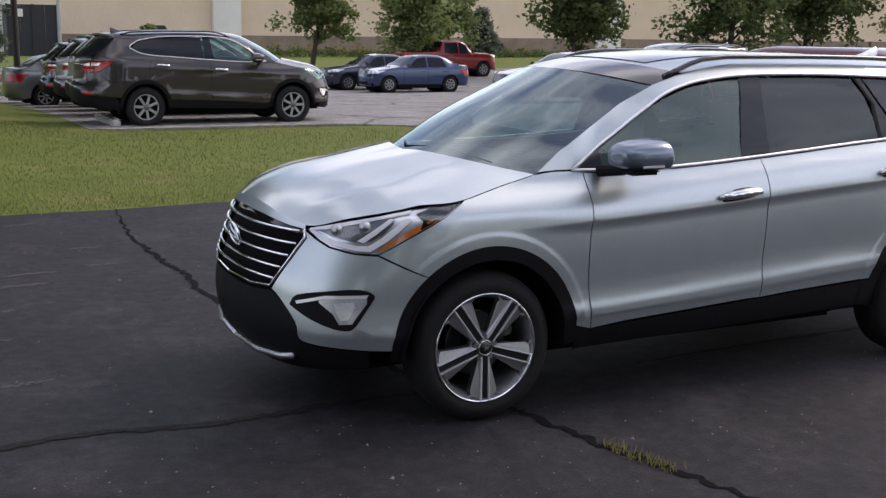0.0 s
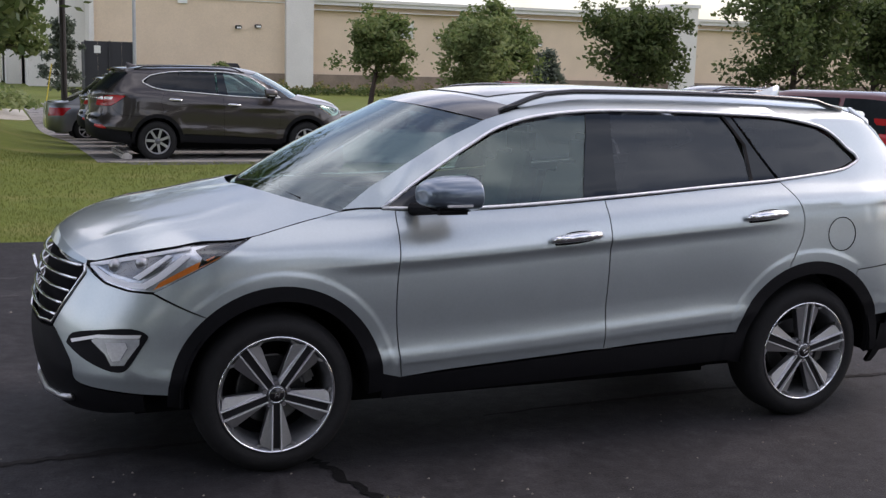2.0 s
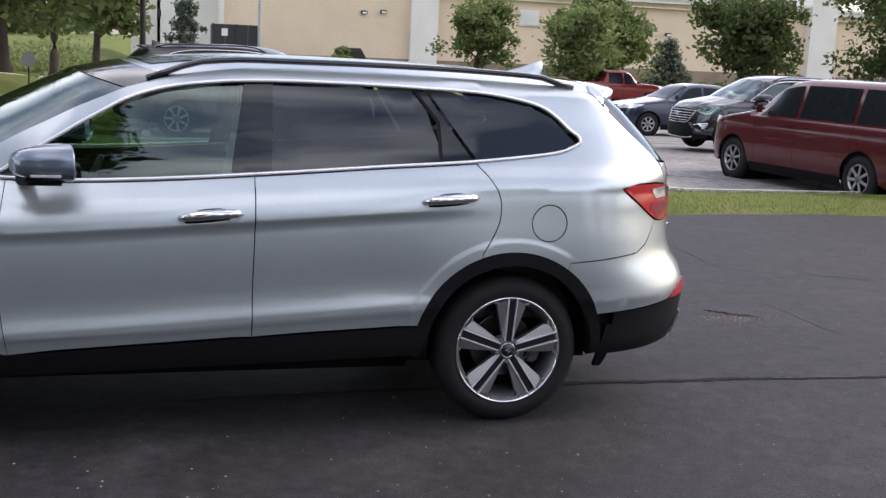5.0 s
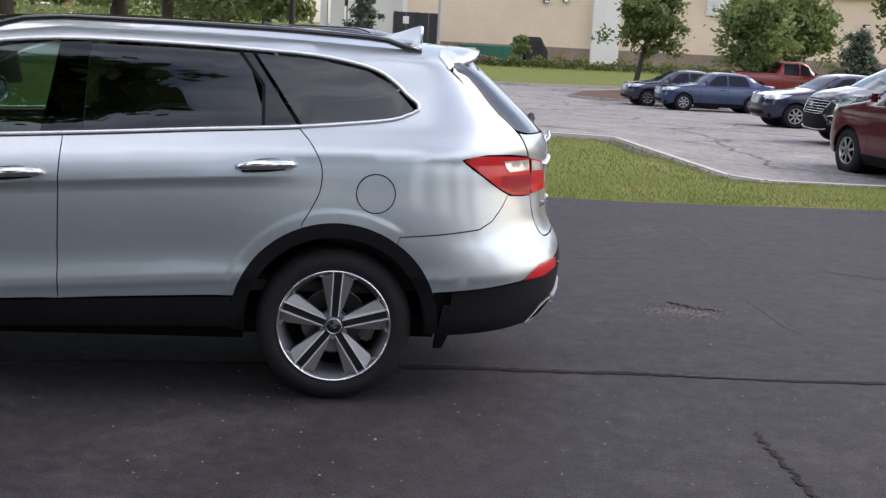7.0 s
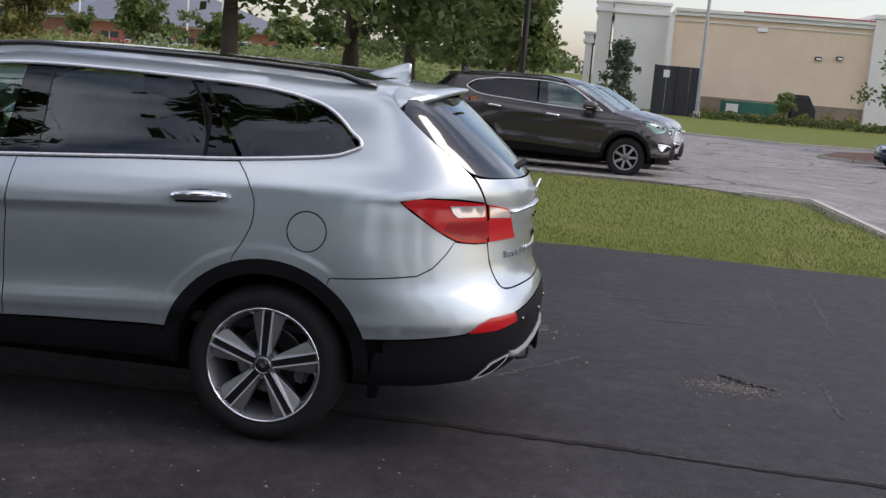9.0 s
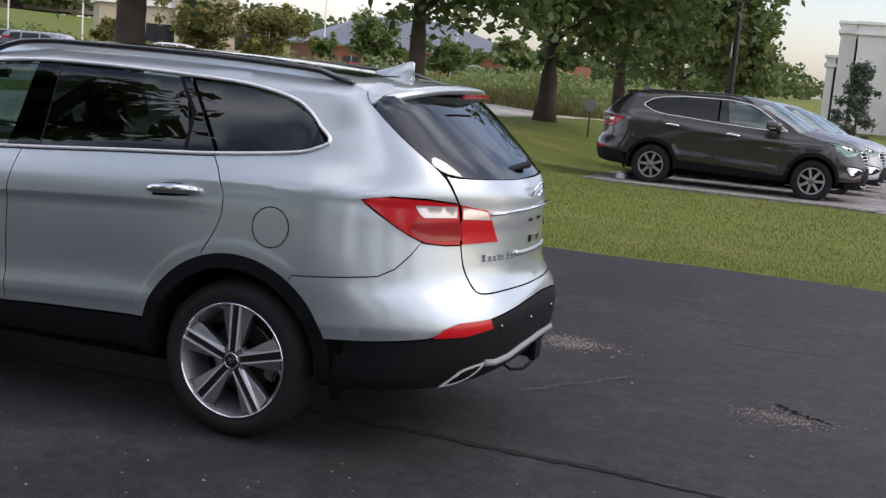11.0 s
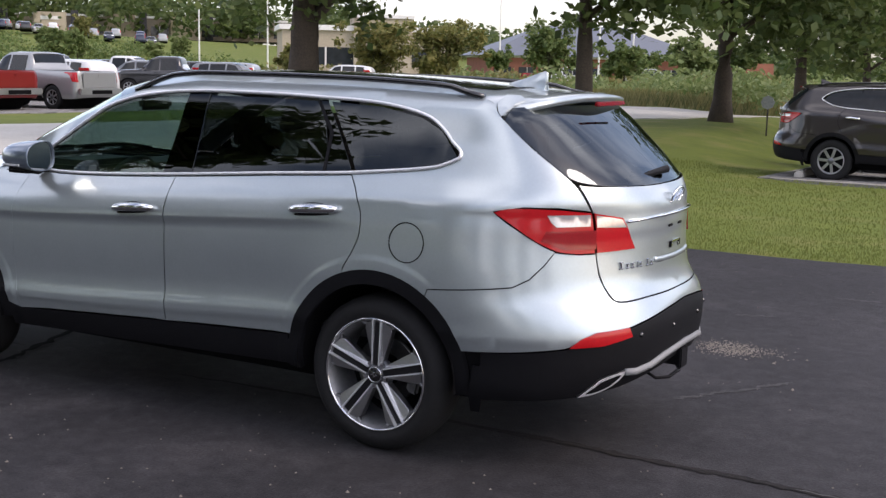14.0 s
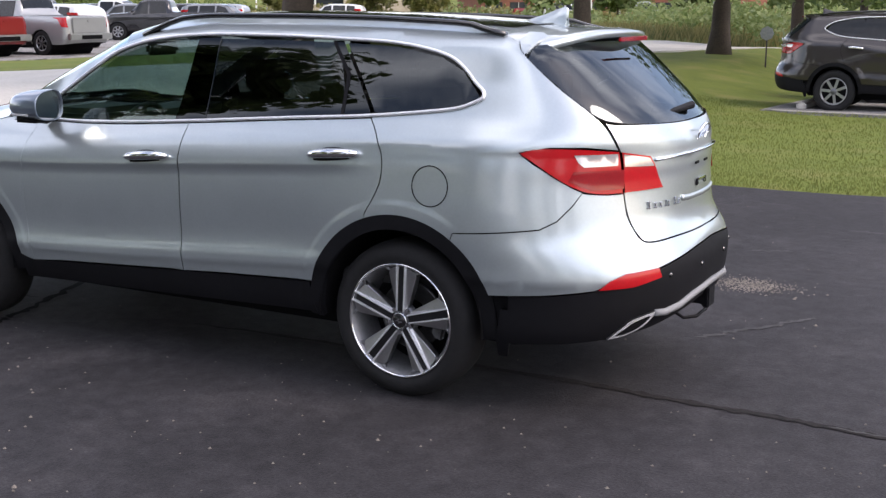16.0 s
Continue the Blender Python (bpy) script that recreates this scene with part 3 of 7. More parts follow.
def suv(name, label, body, at, long=True, step=0.045, group="", hero=False, rim_turns=(0, 36)):
    """A mid-size sport utility vehicle in the given paint; long: with the third side window low and drawn out."""
    root = thing(name, label, "car", group)
    mid = 0.88
    k = HERO
    sh = Sheet(k, step)
    belt = curve((.42, 1.14), (.79, 1.13), (1.05, 1.137), (1.6, 1.168), (2.18, 1.21), (2.62, 1.24), (2.95, 1.275), (3.15, 1.31))
    front_cut = chain([(.565, .39), (.54, .57), (.53, .74), (.54, .92), (.555, 1.08), (.56, belt(.56) - .008)], 5)
    mid_cut = [(1.59, .45), (1.59, .68), (1.595, .86), (1.60, 1.07), (1.60, belt(1.6) - .008)]
    rear_cut = chain([(2.645, .826), (2.693, .91), (2.722, .985), (2.722, 1.08), (2.68, 1.165), (2.62, belt(2.62) - .008)], 5)
    hood_line = curve((-1.4, .978), (-1.2, .958), (-1.0, .926), (-.9, .912), (-.68, .962), (-.47, 1.0), (-.34, 1.022), (-.22, 1.026), (-.1, 1.037), (0, 1.058), (.12, 1.085), (.247, 1.112), (.32, 1.13))
    if long:
        tip = [(2.95, 1.275), (3.075, 1.30), (3.125, 1.335), (3.115, 1.37), (3.03, 1.455), (2.92, 1.51), (2.69, 1.55)]
    else:
        tip = [(2.80, 1.268), (2.90, 1.30), (3.02, 1.36), (3.03, 1.395), (2.95, 1.455), (2.85, 1.50), (2.6, 1.545)]
    top_line = [(2.39, 1.564), (2.01, 1.572), (1.64, 1.572), (1.41, 1.558), (1.22, 1.53), (1.06, 1.48), (.93, 1.41), (.8, 1.33), (.66, 1.243), (.55, 1.168)]
    low_line = [(x, belt(x)) for x in (.50, .79, 1.05, 1.3, 1.6, 1.9, 2.18, 2.4, 2.62)]
    dlo_top = chain(tip[2:] + top_line, 5)
    dlo = chain(low_line + tip[:3], 4)[:-1] + dlo_top
    A = 0.466

    def lay(nm, poly, mat, off=0.0, gap=.0025, rim=.012, st=None, lab="", sides=(1, -1), parent=None):
        return both_sides(nm, sh.make(poly, off, gap, rim, st), mat, parent or root, mid, lab, sides)

    # side panels
    doors = []
    doors += [lay("front_door", front_cut + [(x, belt(x) - .008) for x in np.arange(.7, 1.55, .1)] + mid_cut[::-1] + [(x, .398 + .057 * (x - .565) / 1.03) for x in np.arange(1.5, .6, -.15)], body)]
    doors += [lay("rear_door", mid_cut + [(x, belt(x) - .008) for x in np.arange(1.7, 2.6, .1)] + rear_cut[::-1] + arc(k, 2.80, .365, A, 109.5, 165, 10) + [(2.25, .484), (2.0, .473), (1.8, .464)], body)]
    lay("front_fender", arc(k, .01, .365, A, 132, 3, 24) + front_cut + [(.50, belt(.5) - .002), (.40, 1.1355)] + [(x, hood_line(x) - .0005) for x in np.arange(.30, -.11, -.05)] + [(-.13, 1.0215), (-.17, 1.0025), (-.25, .957), (-.34, .906), (-.50, .812)], body)
    lay("side_panel", [(.315, 1.132), (.45, 1.232), (.62, 1.325), (.85, 1.44), (1.05, 1.527), (1.2, 1.572), (1.4, 1.608), (1.64, 1.63), (2.0, 1.632), (2.4, 1.624), (3.0, 1.602), (3.2, 1.588), (3.33, 1.565)]
        + chain([(3.37, 1.514), (3.54, 1.385), (3.69, 1.275), (3.765, 1.20), (3.81, 1.128)], 4) + [(3.65, 1.145), (3.49, 1.147), (3.36, 1.127), (3.43, 1.08), (3.53, 1.021), (3.60, .984), (3.648, .963), (3.60, .908), (3.53, .849), (3.45, .815), (3.30, .80), (3.08, .779)] + arc(k, 2.80, .365, A, 55, 109.5, 10) + rear_cut + chain([(2.62, belt(2.62))] + tip[:3], 5)[:-1] + dlo_top + [(.50, belt(.5) + .002), (.42, 1.139)], body)
    bumper_poly = ([(-.90, .892), (-.82, .858), (-.75, .832), (-.62, .812), (-.50, .808)] + arc(k, .01, .365, A, 132, 178, 10)
                   + chain([(-.47, .385), (-.6, .392), (-.80, .405), (-.86, .43), (-.87, .49), (-.93, .55), (-1.0, .60), (-1.045, .622)], 4) + [(-.965, .74), (-.882, .86)])
    lay("front_bumper", bumper_poly, body)
    lay("rear_bumper", arc(k, 2.80, .365, A, 20, 55, 8) + [(3.08, .7785), (3.30, .7995), (3.45, .8145), (3.53, .8485), (3.60, .9075), (3.645, .961), (3.67, .957), (3.76, .949), (3.842, .949), (3.86, .862)]
        + chain([(3.903, .768), (3.952, .7405), (4.15, .7448), (4.4, .747)], 4) + [(4.4, .70), (4.25, .685), (3.98, .64), (3.77, .605), (3.62, .567), (3.4, .545)], body)
    lay("tailgate", chain([(3.752, 1.240), (3.82, 1.233), (4.03, 1.228), (4.22, 1.222), (4.4, 1.22)], 4) + chain([(4.4, .748), (4.15, .746), (3.96, .742), (3.91, .77), (3.865, .862), (3.845, .948), (3.835, 1.04), (3.815, 1.128), (3.775, 1.20)], 4), body)
    # black plastic
    lay("lower_bumper", [(-1.4, .598), (-1.2, .602), (-1.045, .615)] + chain([(-1.0, .595), (-.93, .545), (-.875, .49), (-.865, .43), (-.80, .40), (-.6, .387), (-.47, .38)], 4) + [(-.47, .30), (-.7, .275), (-1.0, .262), (-1.4, .26)], CLADDING, -.004)
    lay("rear_valance", [(3.245, .53), (3.4, .543), (3.62, .565), (3.77, .603), (3.98, .638), (4.25, .683), (4.4, .698), (4.4, .43), (4.29, .415), (4.0, .37), (3.74, .345), (3.5, .33), (3.20, .315), (3.235, .42)], CLADDING, .001)
    lay("sill", [(.47, .42), (.565, .393), (1.0, .418), (1.59, .45), (2.0, .469), (2.34, .483), (2.345, .42), (2.37, .34), (1.5, .315), (.9, .30), (.48, .29)], CLADDING, .004)
    for cx in (.01, 2.80):
        lay("arch_trim", arc(k, cx, .365, A + .002, -4, 184, 36) + arc(k, cx, .365, .404, 186, -6, 36), CLADDING, .004, 0, .03, .05)
    lay("mud_flap", [(3.215, .47), (3.25, .47), (3.255, .36), (3.25, .25), (3.21, .25), (3.20, .33)], CLADDING, .0, 0, .02)
    # inner shell, dark behind every gap
    lay("inner_shell", arc(k, .01, .365, .47, 180, 0, 20) + arc(k, 2.8, .365, .47, 180, 0, 20) + [(3.6, .36), (4.4, .45), (4.4, 1.18), (3.82, 1.20), (3.7, 1.23), (3.1, 1.24), (2.6, 1.2), (1.6, 1.13), (.6, 1.09), (.2, 1.05), (-.2, .99), (-.9, .87), (-1.4, .92), (-1.4, .32), (-.9, .32)], UNDER, -.03, 0, 0, .07)

    # glass round the cabin
    F, P = CABIN_GLASS, PRIVACY
    lay("window_pane", [(.56, belt(.56) + .012)] + [(x, belt(x) + .012) for x in (.79, 1.05, 1.3, 1.515)] + [(1.565, 1.556), (1.41, 1.545), (1.22, 1.515), (1.06, 1.463), (.93, 1.393), (.8, 1.313), (.66, 1.226)], F, -.012, 0, .004, .09, "green tinted front side window")
    lay("pillar_trim", [(1.497, belt(1.497) + .004), (1.6, belt(1.6) + .004), (1.680, belt(1.68) + .004), (1.690, 1.566), (1.62, 1.568), (1.562, 1.566), (1.545, 1.45)], PILLAR, -.006, 0, .004)
    if long:
        lay("window_pane", [(1.665, belt(1.665) + .012)] + [(x, belt(x) + .012) for x in (1.9, 2.18, 2.44)] + [(2.475, belt(2.475) + .013), (2.37, 1.553), (2.0, 1.56), (1.665, 1.56)], P, -.012, 0, .004, .09, "dark privacy glass")
        lay("pillar_trim", [(2.452, belt(2.46) + .006), (2.61, belt(2.62) + .006), (2.39, 1.56), (2.335, 1.56), (2.445, 1.41)], PILLAR, -.008, 0, .004)
        lay("divider", [(2.452, belt(2.46) + .008), (2.466, belt(2.466) + .008), (2.461, 1.415), (2.350, 1.558), (2.335, 1.558), (2.445, 1.41)], CLADDING, -.004, 0, .004, .05, "black rubber divider")
        lay("window_pane", [(2.63, belt(2.63) + .012), (2.8, belt(2.8) + .012), (2.95, 1.288), (3.06, 1.31), (3.11, 1.338), (3.10, 1.365), (3.02, 1.445), (2.91, 1.498), (2.69, 1.538), (2.415, 1.552)], P, -.010, 0, .004, .09, "dark privacy glass")
    else:
        lay("window_pane", [(1.715, belt(1.715) + .012)] + [(x, belt(x) + .012) for x in (1.9, 2.18, 2.3)] + [(2.42, 1.27), (2.37, 1.553), (2.0, 1.56), (1.72, 1.56)], FAR_GLASS, -.012, 0, .004, .09)
        lay("window_pane", [(2.30, belt(2.3) + .012), (2.5, belt(2.5) + .012), (2.8, 1.28), (2.9, 1.31), (3.0, 1.365), (2.93, 1.45), (2.84, 1.488), (2.6, 1.53), (2.40, 1.55)], FAR_GLASS, -.008, 0, .004, .09)
    path = [sh.spot(s, z, .004)[0] for s, z in densify(dlo, .04)]
    path.append(path[0])
    v, f = tube(path, .0085, 6, 1.0, (0, 1, 0))
    both_sides("window_trim", (v, f, None), RIB, root, mid, "bright chrome strip round the side windows")
    lay("rear_window", chain([(3.395, 1.50), (3.55, 1.39), (3.705, 1.278), (3.82, 1.246), (4.03, 1.234), (4.22, 1.228), (4.4, 1.226)], 4) + [(4.4, 1.56), (3.9, 1.565), (3.5, 1.555)], REAR_GLASS if hero else FAR_GLASS, -.006, 0, .004, .07, "dark rear window")

    # hood
    def hero_pt(s, off=0.0):
        return sh.spot(s, hood_line(s) + .0005, 0)[0]
    nu, nv = 34, 18
    c_line = curve((-.83, .978), (-.80, 1.005), (-.76, 1.032), (-.68, 1.063), (-.5, 1.105), (-.3, 1.140), (-.03, 1.178))
    x0 = k.place(-1.4, .978)[0]

    def c_fun(u):
        x = x0 + (-.03 - x0) * u ** 1.25
        return (x, 0, c_line(x))

    def r_fun(v):
        e = hero_pt(.30)
        return (-.03 + (e[0] + .03) * v ** 2.0, e[1] * v, 1.178 + (e[2] - 1.178) * v ** 2.6)
    half = coons(c_fun, lambda u: hero_pt(-.905 + 1.205 * u ** .9), lambda v: hero_pt(-1.4 + .495 * v), r_fun, nu, nv,
                 lambda u, v: .020 * math.sin(math.pi * min(v * 1.15, 1)) * (1 - v) * min(u * 3, 1) + .014 * math.exp(-((v - .60 - .12 * (1 - u)) / .07) ** 2) * smooth(0, .25, u) * (1 - smooth(.8, 1, u)))
    verts = []
    for i in range(nu):
        row = half[i * nv:(i + 1) * nv]
        verts += [(p[0], mid - p[1], p[2]) for p in row[::-1]] + [(p[0], mid + p[1], p[2]) for p in row[1:]]
    from_lists("hood", verts, grid_faces(nu, 2 * nv - 1), body, root)

    # windscreen
    edge = chain([(.30, 1.118), (.45, 1.224), (.62, 1.318), (.85, 1.433), (1.05, 1.522)], 6)
    nr = len(edge)
    verts = []
    ws_c = curve((0, 0), (.5, .022), (1, 0))
    ws = []
    for i, (s, z) in enumerate(edge):
        e = sh.spot(s, z, -.004)[0]
        t = i / (nr - 1)
        cx, cz = -.01 + .80 * t, 1.158 + .43 * t + ws_c(t)
        for j in range(-14, 15):
            w = abs(j) / 14
            q = w ** 2.3
            verts.append((cx + (e[0] - cx) * q, mid + e[1] * j / 14, cz + (e[2] - cz) * q))
    from_lists("windscreen", verts, grid_faces(nr, 29), SCREEN_GLASS, root, "green tinted windscreen")
    # cowl under the wipers
    verts = []
    for i in range(2):
        for j in range(-14, 15):
            w = abs(j) / 14
            e = sh.spot(.30, 1.118, -.004)[0]
            verts.append((-.04 + .07 * i + (e[0] + .02 - .03 * i) * w ** 2.2, mid + e[1] * .985 * j / 14, 1.158 - .012 * i + (e[2] - 1.16) * w ** 2.4 - .012))
    from_lists("cowl", verts, grid_faces(2, 29), CLADDING, root, "black plastic cowl")
    for y0, y1 in ((.33, .98), (.98, 1.42)):
        path = []
        for t in np.linspace(0, 1, 9):
            y = y0 + (y1 - y0) * t
            w = abs(y - mid) / .74
            path.append((.03 + .045 * math.sin(math.pi * t) + .31 * w ** 2.3, y, 1.180 + .018 * math.sin(math.pi * t) - .045 * w ** 2.3))
        v, f = tube(path, .009, 6)
        from_lists("wiper", v, f, CLADDING, root)

    # roof: a dark glass front, bright paint, and a glass panel between
    redge = chain([(1.05, 1.524), (1.2, 1.570), (1.4, 1.606), (1.64, 1.628), (2.0, 1.630), (2.4, 1.622), (3.0, 1.600), (3.2, 1.586), (3.33, 1.563)], 4)
    zc = curve((.79, 1.588), (1.0, 1.632), (1.3, 1.665), (1.8, 1.682), (2.4, 1.672), (3.0, 1.640), (3.45, 1.605))
    rows = []
    for i, (s, z) in enumerate(redge):
        e = sh.spot(s, z, 0)[0]
        t = i / (len(redge) - 1)
        cx = .79 + (e[0] - 1.05) * (3.40 - .79) / (3.30 - 1.05)
        row = []
        for j in range(-12, 13):
            w = abs(j) / 12
            q = w ** 2.6
            row.append((cx + (e[0] - cx) * w ** 2.3, mid + e[1] * j / 12, zc(cx) + (e[2] - zc(cx)) * q))
        rows.append(row)
    cut = 5

    def strip_mesh(nm, r0, r1, c0, c1, mat, up, lab=""):
        vv = [(p[0], p[1], p[2] + up) for row in rows[r0:r1] for p in row[c0:c1]]
        from_lists(nm, vv, grid_faces(r1 - r0, c1 - c0), mat, root, lab)
    strip_mesh("roof_header", 0, cut + 1, 0, 25, GLOSS_BLACK, 0.0, "black glass roof front")
    strip_mesh("roof", cut, len(rows), 0, 25, body, -.001)
    if hero:
        strip_mesh("roof_glass", cut + 1, len(rows) - 7, 4, 21, GLOSS_BLACK, .003, "dark panoramic roof glass")

    # spoiler over the rear window
    verts = []
    tops = [p for p in rows[-1]]
    n = len(tops)
    for lvl in range(5):
        for j, p in enumerate(tops):
            w = abs(j - 12) / 12
            out = (.135 + .02 * (1 - w)) * (1 - .75 * smooth(.78, 1.0, w))
            dz = -.012 - .035 * smooth(.8, 1, w)
            if lvl == 0:
                verts.append((p[0] - .01, p[1], p[2] + .002))
            elif lvl == 1:
                verts.append((p[0] + out * .55, p[1], p[2] + .003 + dz * .5))
            elif lvl == 2:
                verts.append((p[0] + out, p[1] * 1.0, p[2] + dz))
            elif lvl == 3:
                verts.append((p[0] + out - .004, p[1], p[2] + dz - .022))
            else:
                verts.append((p[0] + .03, p[1], p[2] - .055 - .02 * w))
    from_lists("spoiler", verts, grid_faces(5, n), body, root)
    lay("spoiler_end", [(3.335, 1.57), (3.372, 1.516), (3.44, 1.535), (3.53, 1.563), (3.66, 1.580), (3.60, 1.597), (3.42, 1.60)], body, .006, 0, .012, .03)
    bm = bmesh.new()
    box(bm, (.012, .36, .020), (3.525, mid, 1.566), .003)
    part("high_brake_light", bm, DARK_RED_LENS, root)
    # rails, fin
    path = []
    for t in np.linspace(0, 1, 26):
        x = 1.14 + (3.16 - 1.14) * t
        rise = smooth(0, .13, t) * (1 - smooth(.90, 1.0, t))
        e = sh.spot(x, min(k.top(x) + .052, 1.622), 0)[0]
        path.append((x, e[1] - .005, e[2] + .004 + .036 * rise))
    v, f = tube(path, .019, 8, .75)
    both_sides("roof_rail", (v, f, None), GLOSS_BLACK, root, mid, "black roof rail")
    verts, faces = [], []
    for x, z, w in ((2.99, 1.64, .004), (3.02, 1.652, .024), (3.09, 1.672, .03), (3.15, 1.695, .02), (3.19, 1.708, .008), (3.205, 1.70, .006), (3.20, 1.64, .03)):
        verts += [(x, mid - w * 1.3, 1.622), (x, mid - w * .8, 1.622 + (z - 1.622) * .45), (x, mid - .004, z), (x, mid + .004, z), (x, mid + w * .8, 1.622 + (z - 1.622) * .45), (x, mid + w * 1.3, 1.622)]
    from_lists("shark_fin_antenna", verts, grid_faces(7, 6), body, root)

    # lamps
    lower = [(-.82, .862), (-.75, .836), (-.62, .816), (-.50, .814), (-.34, .909), (-.25, .960), (-.17, 1.0055), (-.135, 1.0235)]
    upper = [(x, hood_line(x) - .006) for x in (-.2, -.3, -.4, -.5, -.6, -.7, -.8, -.87)]
    lay("headlight", [(-.895, .90)] + lower + [(-.118, 1.030)] + upper, LAMP_SHELL, -.012, .002, .02, .035, "clear headlight with bright inner shell")
    lay("headlight_bezel", [(-.84, .905), (-.75, .88), (-.62, .862), (-.555, .87), (-.50, .905), (-.47, .95), (-.50, .985), (-.65, .955), (-.78, .925)], LAMP_DARK, -.008, 0, .008, .03)
    lay("indicator", [(-.505, .824), (-.34, .912), (-.25, .962), (-.268, .972), (-.36, .932), (-.485, .856)], AMBER, -.005, 0, .008, .03, "amber corner lens")
    lay("headlight_tip", [(-.335, .918), (-.25, .966), (-.17, 1.010), (-.13, 1.027), (-.20, 1.017), (-.30, 1.013), (-.37, .99), (-.33, .96)], GLOSS_BLACK, -.004, 0, .008, .03)
    lay("light_guide", [(-.875, .893), (-.82, .871), (-.75, .846), (-.62, .827), (-.545, .825), (-.475, .872), (-.42, .925), (-.385, .965), (-.42, .97), (-.46, .93), (-.51, .882), (-.56, .849), (-.62, .848), (-.75, .867), (-.85, .898)], WHITE_GUIDE, -.001, 0, .006, .03, "white light guide")
    lay("light_guide", [(-.62, .868), (-.585, .862), (-.53, .905), (-.47, .965), (-.495, .968), (-.545, .925), (-.60, .882)], WHITE_GUIDE, -.002, 0, .006, .03, "white light guide")
    lay("light_guide", [(-.875, .897), (-.80, .906), (-.65, .9385), (-.50, .972), (-.40, .99), (-.40, 1.002), (-.50, .984), (-.65, .955), (-.80, .922), (-.878, .905)], WHITE_GUIDE, -.0005, 0, .006, .03, "white light guide")
    for s, z, r in ((-.735, .905, .031), (-.605, .925, .030)):
        p, nrm = sh.spot(s, z, 0)
        for kk in (1, -1):
            bm = bmesh.new()
            bmesh.ops.create_uvsphere(bm, u_segments=18, v_segments=10, radius=r, matrix=Matrix.Translation((p[0] + .012, mid - kk * (p[1] - .012), p[2])))
            part("projector", bm, SATIN if hero else GLOSS_BLACK, root, "round projector lens")
    lay("headlight_cover", [(-.893, .902)] + [(a, b + .002) for a, b in lower] + [(-.122, 1.028)] + [(a, b - .002) for a, b in upper], glass("lamp cover", (1, 1, 1), .96) if hero else CABIN_GLASS, .002, .002, .004, .035, "clear outer lens")
    lay("fog_surround", chain([(-.91, .570), (-.87, .618), (-.70, .648), (-.55, .662), (-.47, .640), (-.475, .60), (-.54, .495), (-.60, .478), (-.68, .490), (-.80, .525), (-.91, .570)], 3)[:-1], CLADDING, .003, 0, .01, .03, "black fog light pocket")
    lay("fog_light", [(-.74, .598), (-.73, .618), (-.50, .634), (-.495, .60), (-.555, .510), (-.62, .505), (-.655, .55)], LAMP_SHELL, .007, 0, .006, .03, "clear fog light")
    lay("fog_lens", [(-.655, .598), (-.56, .606), (-.545, .585), (-.575, .528), (-.612, .524), (-.64, .56)], CLEAR_LENS, .012, 0, .006, .03, "clear inner lens")
    lay("fog_trim", [(-.87, .592), (-.71, .628), (-.495, .640), (-.50, .626), (-.71, .614), (-.86, .579)], RIB, .010, 0, .008, .03)
    lay("tail_light", chain([(3.365, 1.125), (3.42, 1.142), (3.52, 1.145), (3.66, 1.14), (3.808, 1.126)], 3) + [(3.835, .952)] + chain([(3.76, .951), (3.67, .96), (3.60, .985), (3.53, 1.022), (3.44, 1.078), (3.365, 1.125)], 3)[:-1], RED_LENS, .008, .002, .025, .03, "red tail light")
    lay("reversing_light", [(3.60, 1.118), (3.80, 1.117), (3.80, 1.068), (3.645, 1.066), (3.62, 1.085)], TAIL_CLEAR, .0105, 0, .004, .03, "clear reversing lens")
    lay("tail_light", [(3.818, 1.125), (3.97, 1.098), (3.99, 1.07), (4.058, .957), (3.842, .952)], RED_LENS, .009, .002, .025, .03, "red tail light on the tailgate")
    lay("reversing_light", [(3.828, 1.114), (3.963, 1.09), (3.99, 1.055), (3.832, 1.062)], TAIL_CLEAR, .0115, 0, .004, .03)
    lay("lamp_band", [(3.60, 1.05), (3.832, 1.05), (3.838, .97), (3.68, .972), (3.58, 1.01)], DARK_RED_LENS, .0095, 0, .003, .03)
    lay("reflector", [(3.64, .572), (3.70, .608), (3.78, .632), (3.965, .640), (3.985, .60), (3.82, .576)], RED_LENS, .007, 0, .012, .03, "red bumper reflector")
    lay("hood_lip", [(-1.4, .982), (-1.2, .962), (-1.0, .930), (-.905, .916), (-.90, .896), (-1.0, .903), (-1.2, .925), (-1.4, .935)], body, .001, .001, .02)
    # front: grille, chin, badge
    lay("grille_back", [(-1.4, .95), (-1.2, .935), (-1.0, .905), (-.905, .888), (-.885, .86), (-.965, .745), (-1.045, .632), (-1.2, .615), (-1.4, .61)], GLOSS_BLACK, -.035, 0, 0)
    for i, z in enumerate((.885, .83, .775, .72, .668)):
        lim = -.90 - (.885 - z) * .62 + (.0 if i else -.03)
        pts = [sh.spot(s, z, .002)[0] for s in np.linspace(-1.4, lim, 10)]
        path = [(p[0], mid - p[1], p[2]) for p in pts[::-1]] + [(p[0], mid + p[1], p[2]) for p in pts[1:]]
        v, f = tube(path, .0085, 6, .8)
        from_lists("grille_bar", v, f, CHROME, root)
    path = [sh.spot(s, z, .003)[0] for s, z in ((-1.4, .618), (-1.2, .622), (-1.05, .635), (-.97, .745), (-.89, .862), (-.905, .895))]
    v, f = tube(path, .007, 6)
    both_sides("grille_frame", (v, f, None), CHROME, root, mid)
    path = [sh.spot(s, z, .008)[0] for s, z in ((-1.4, .30), (-1.2, .302), (-1.0, .318), (-.90, .335))]
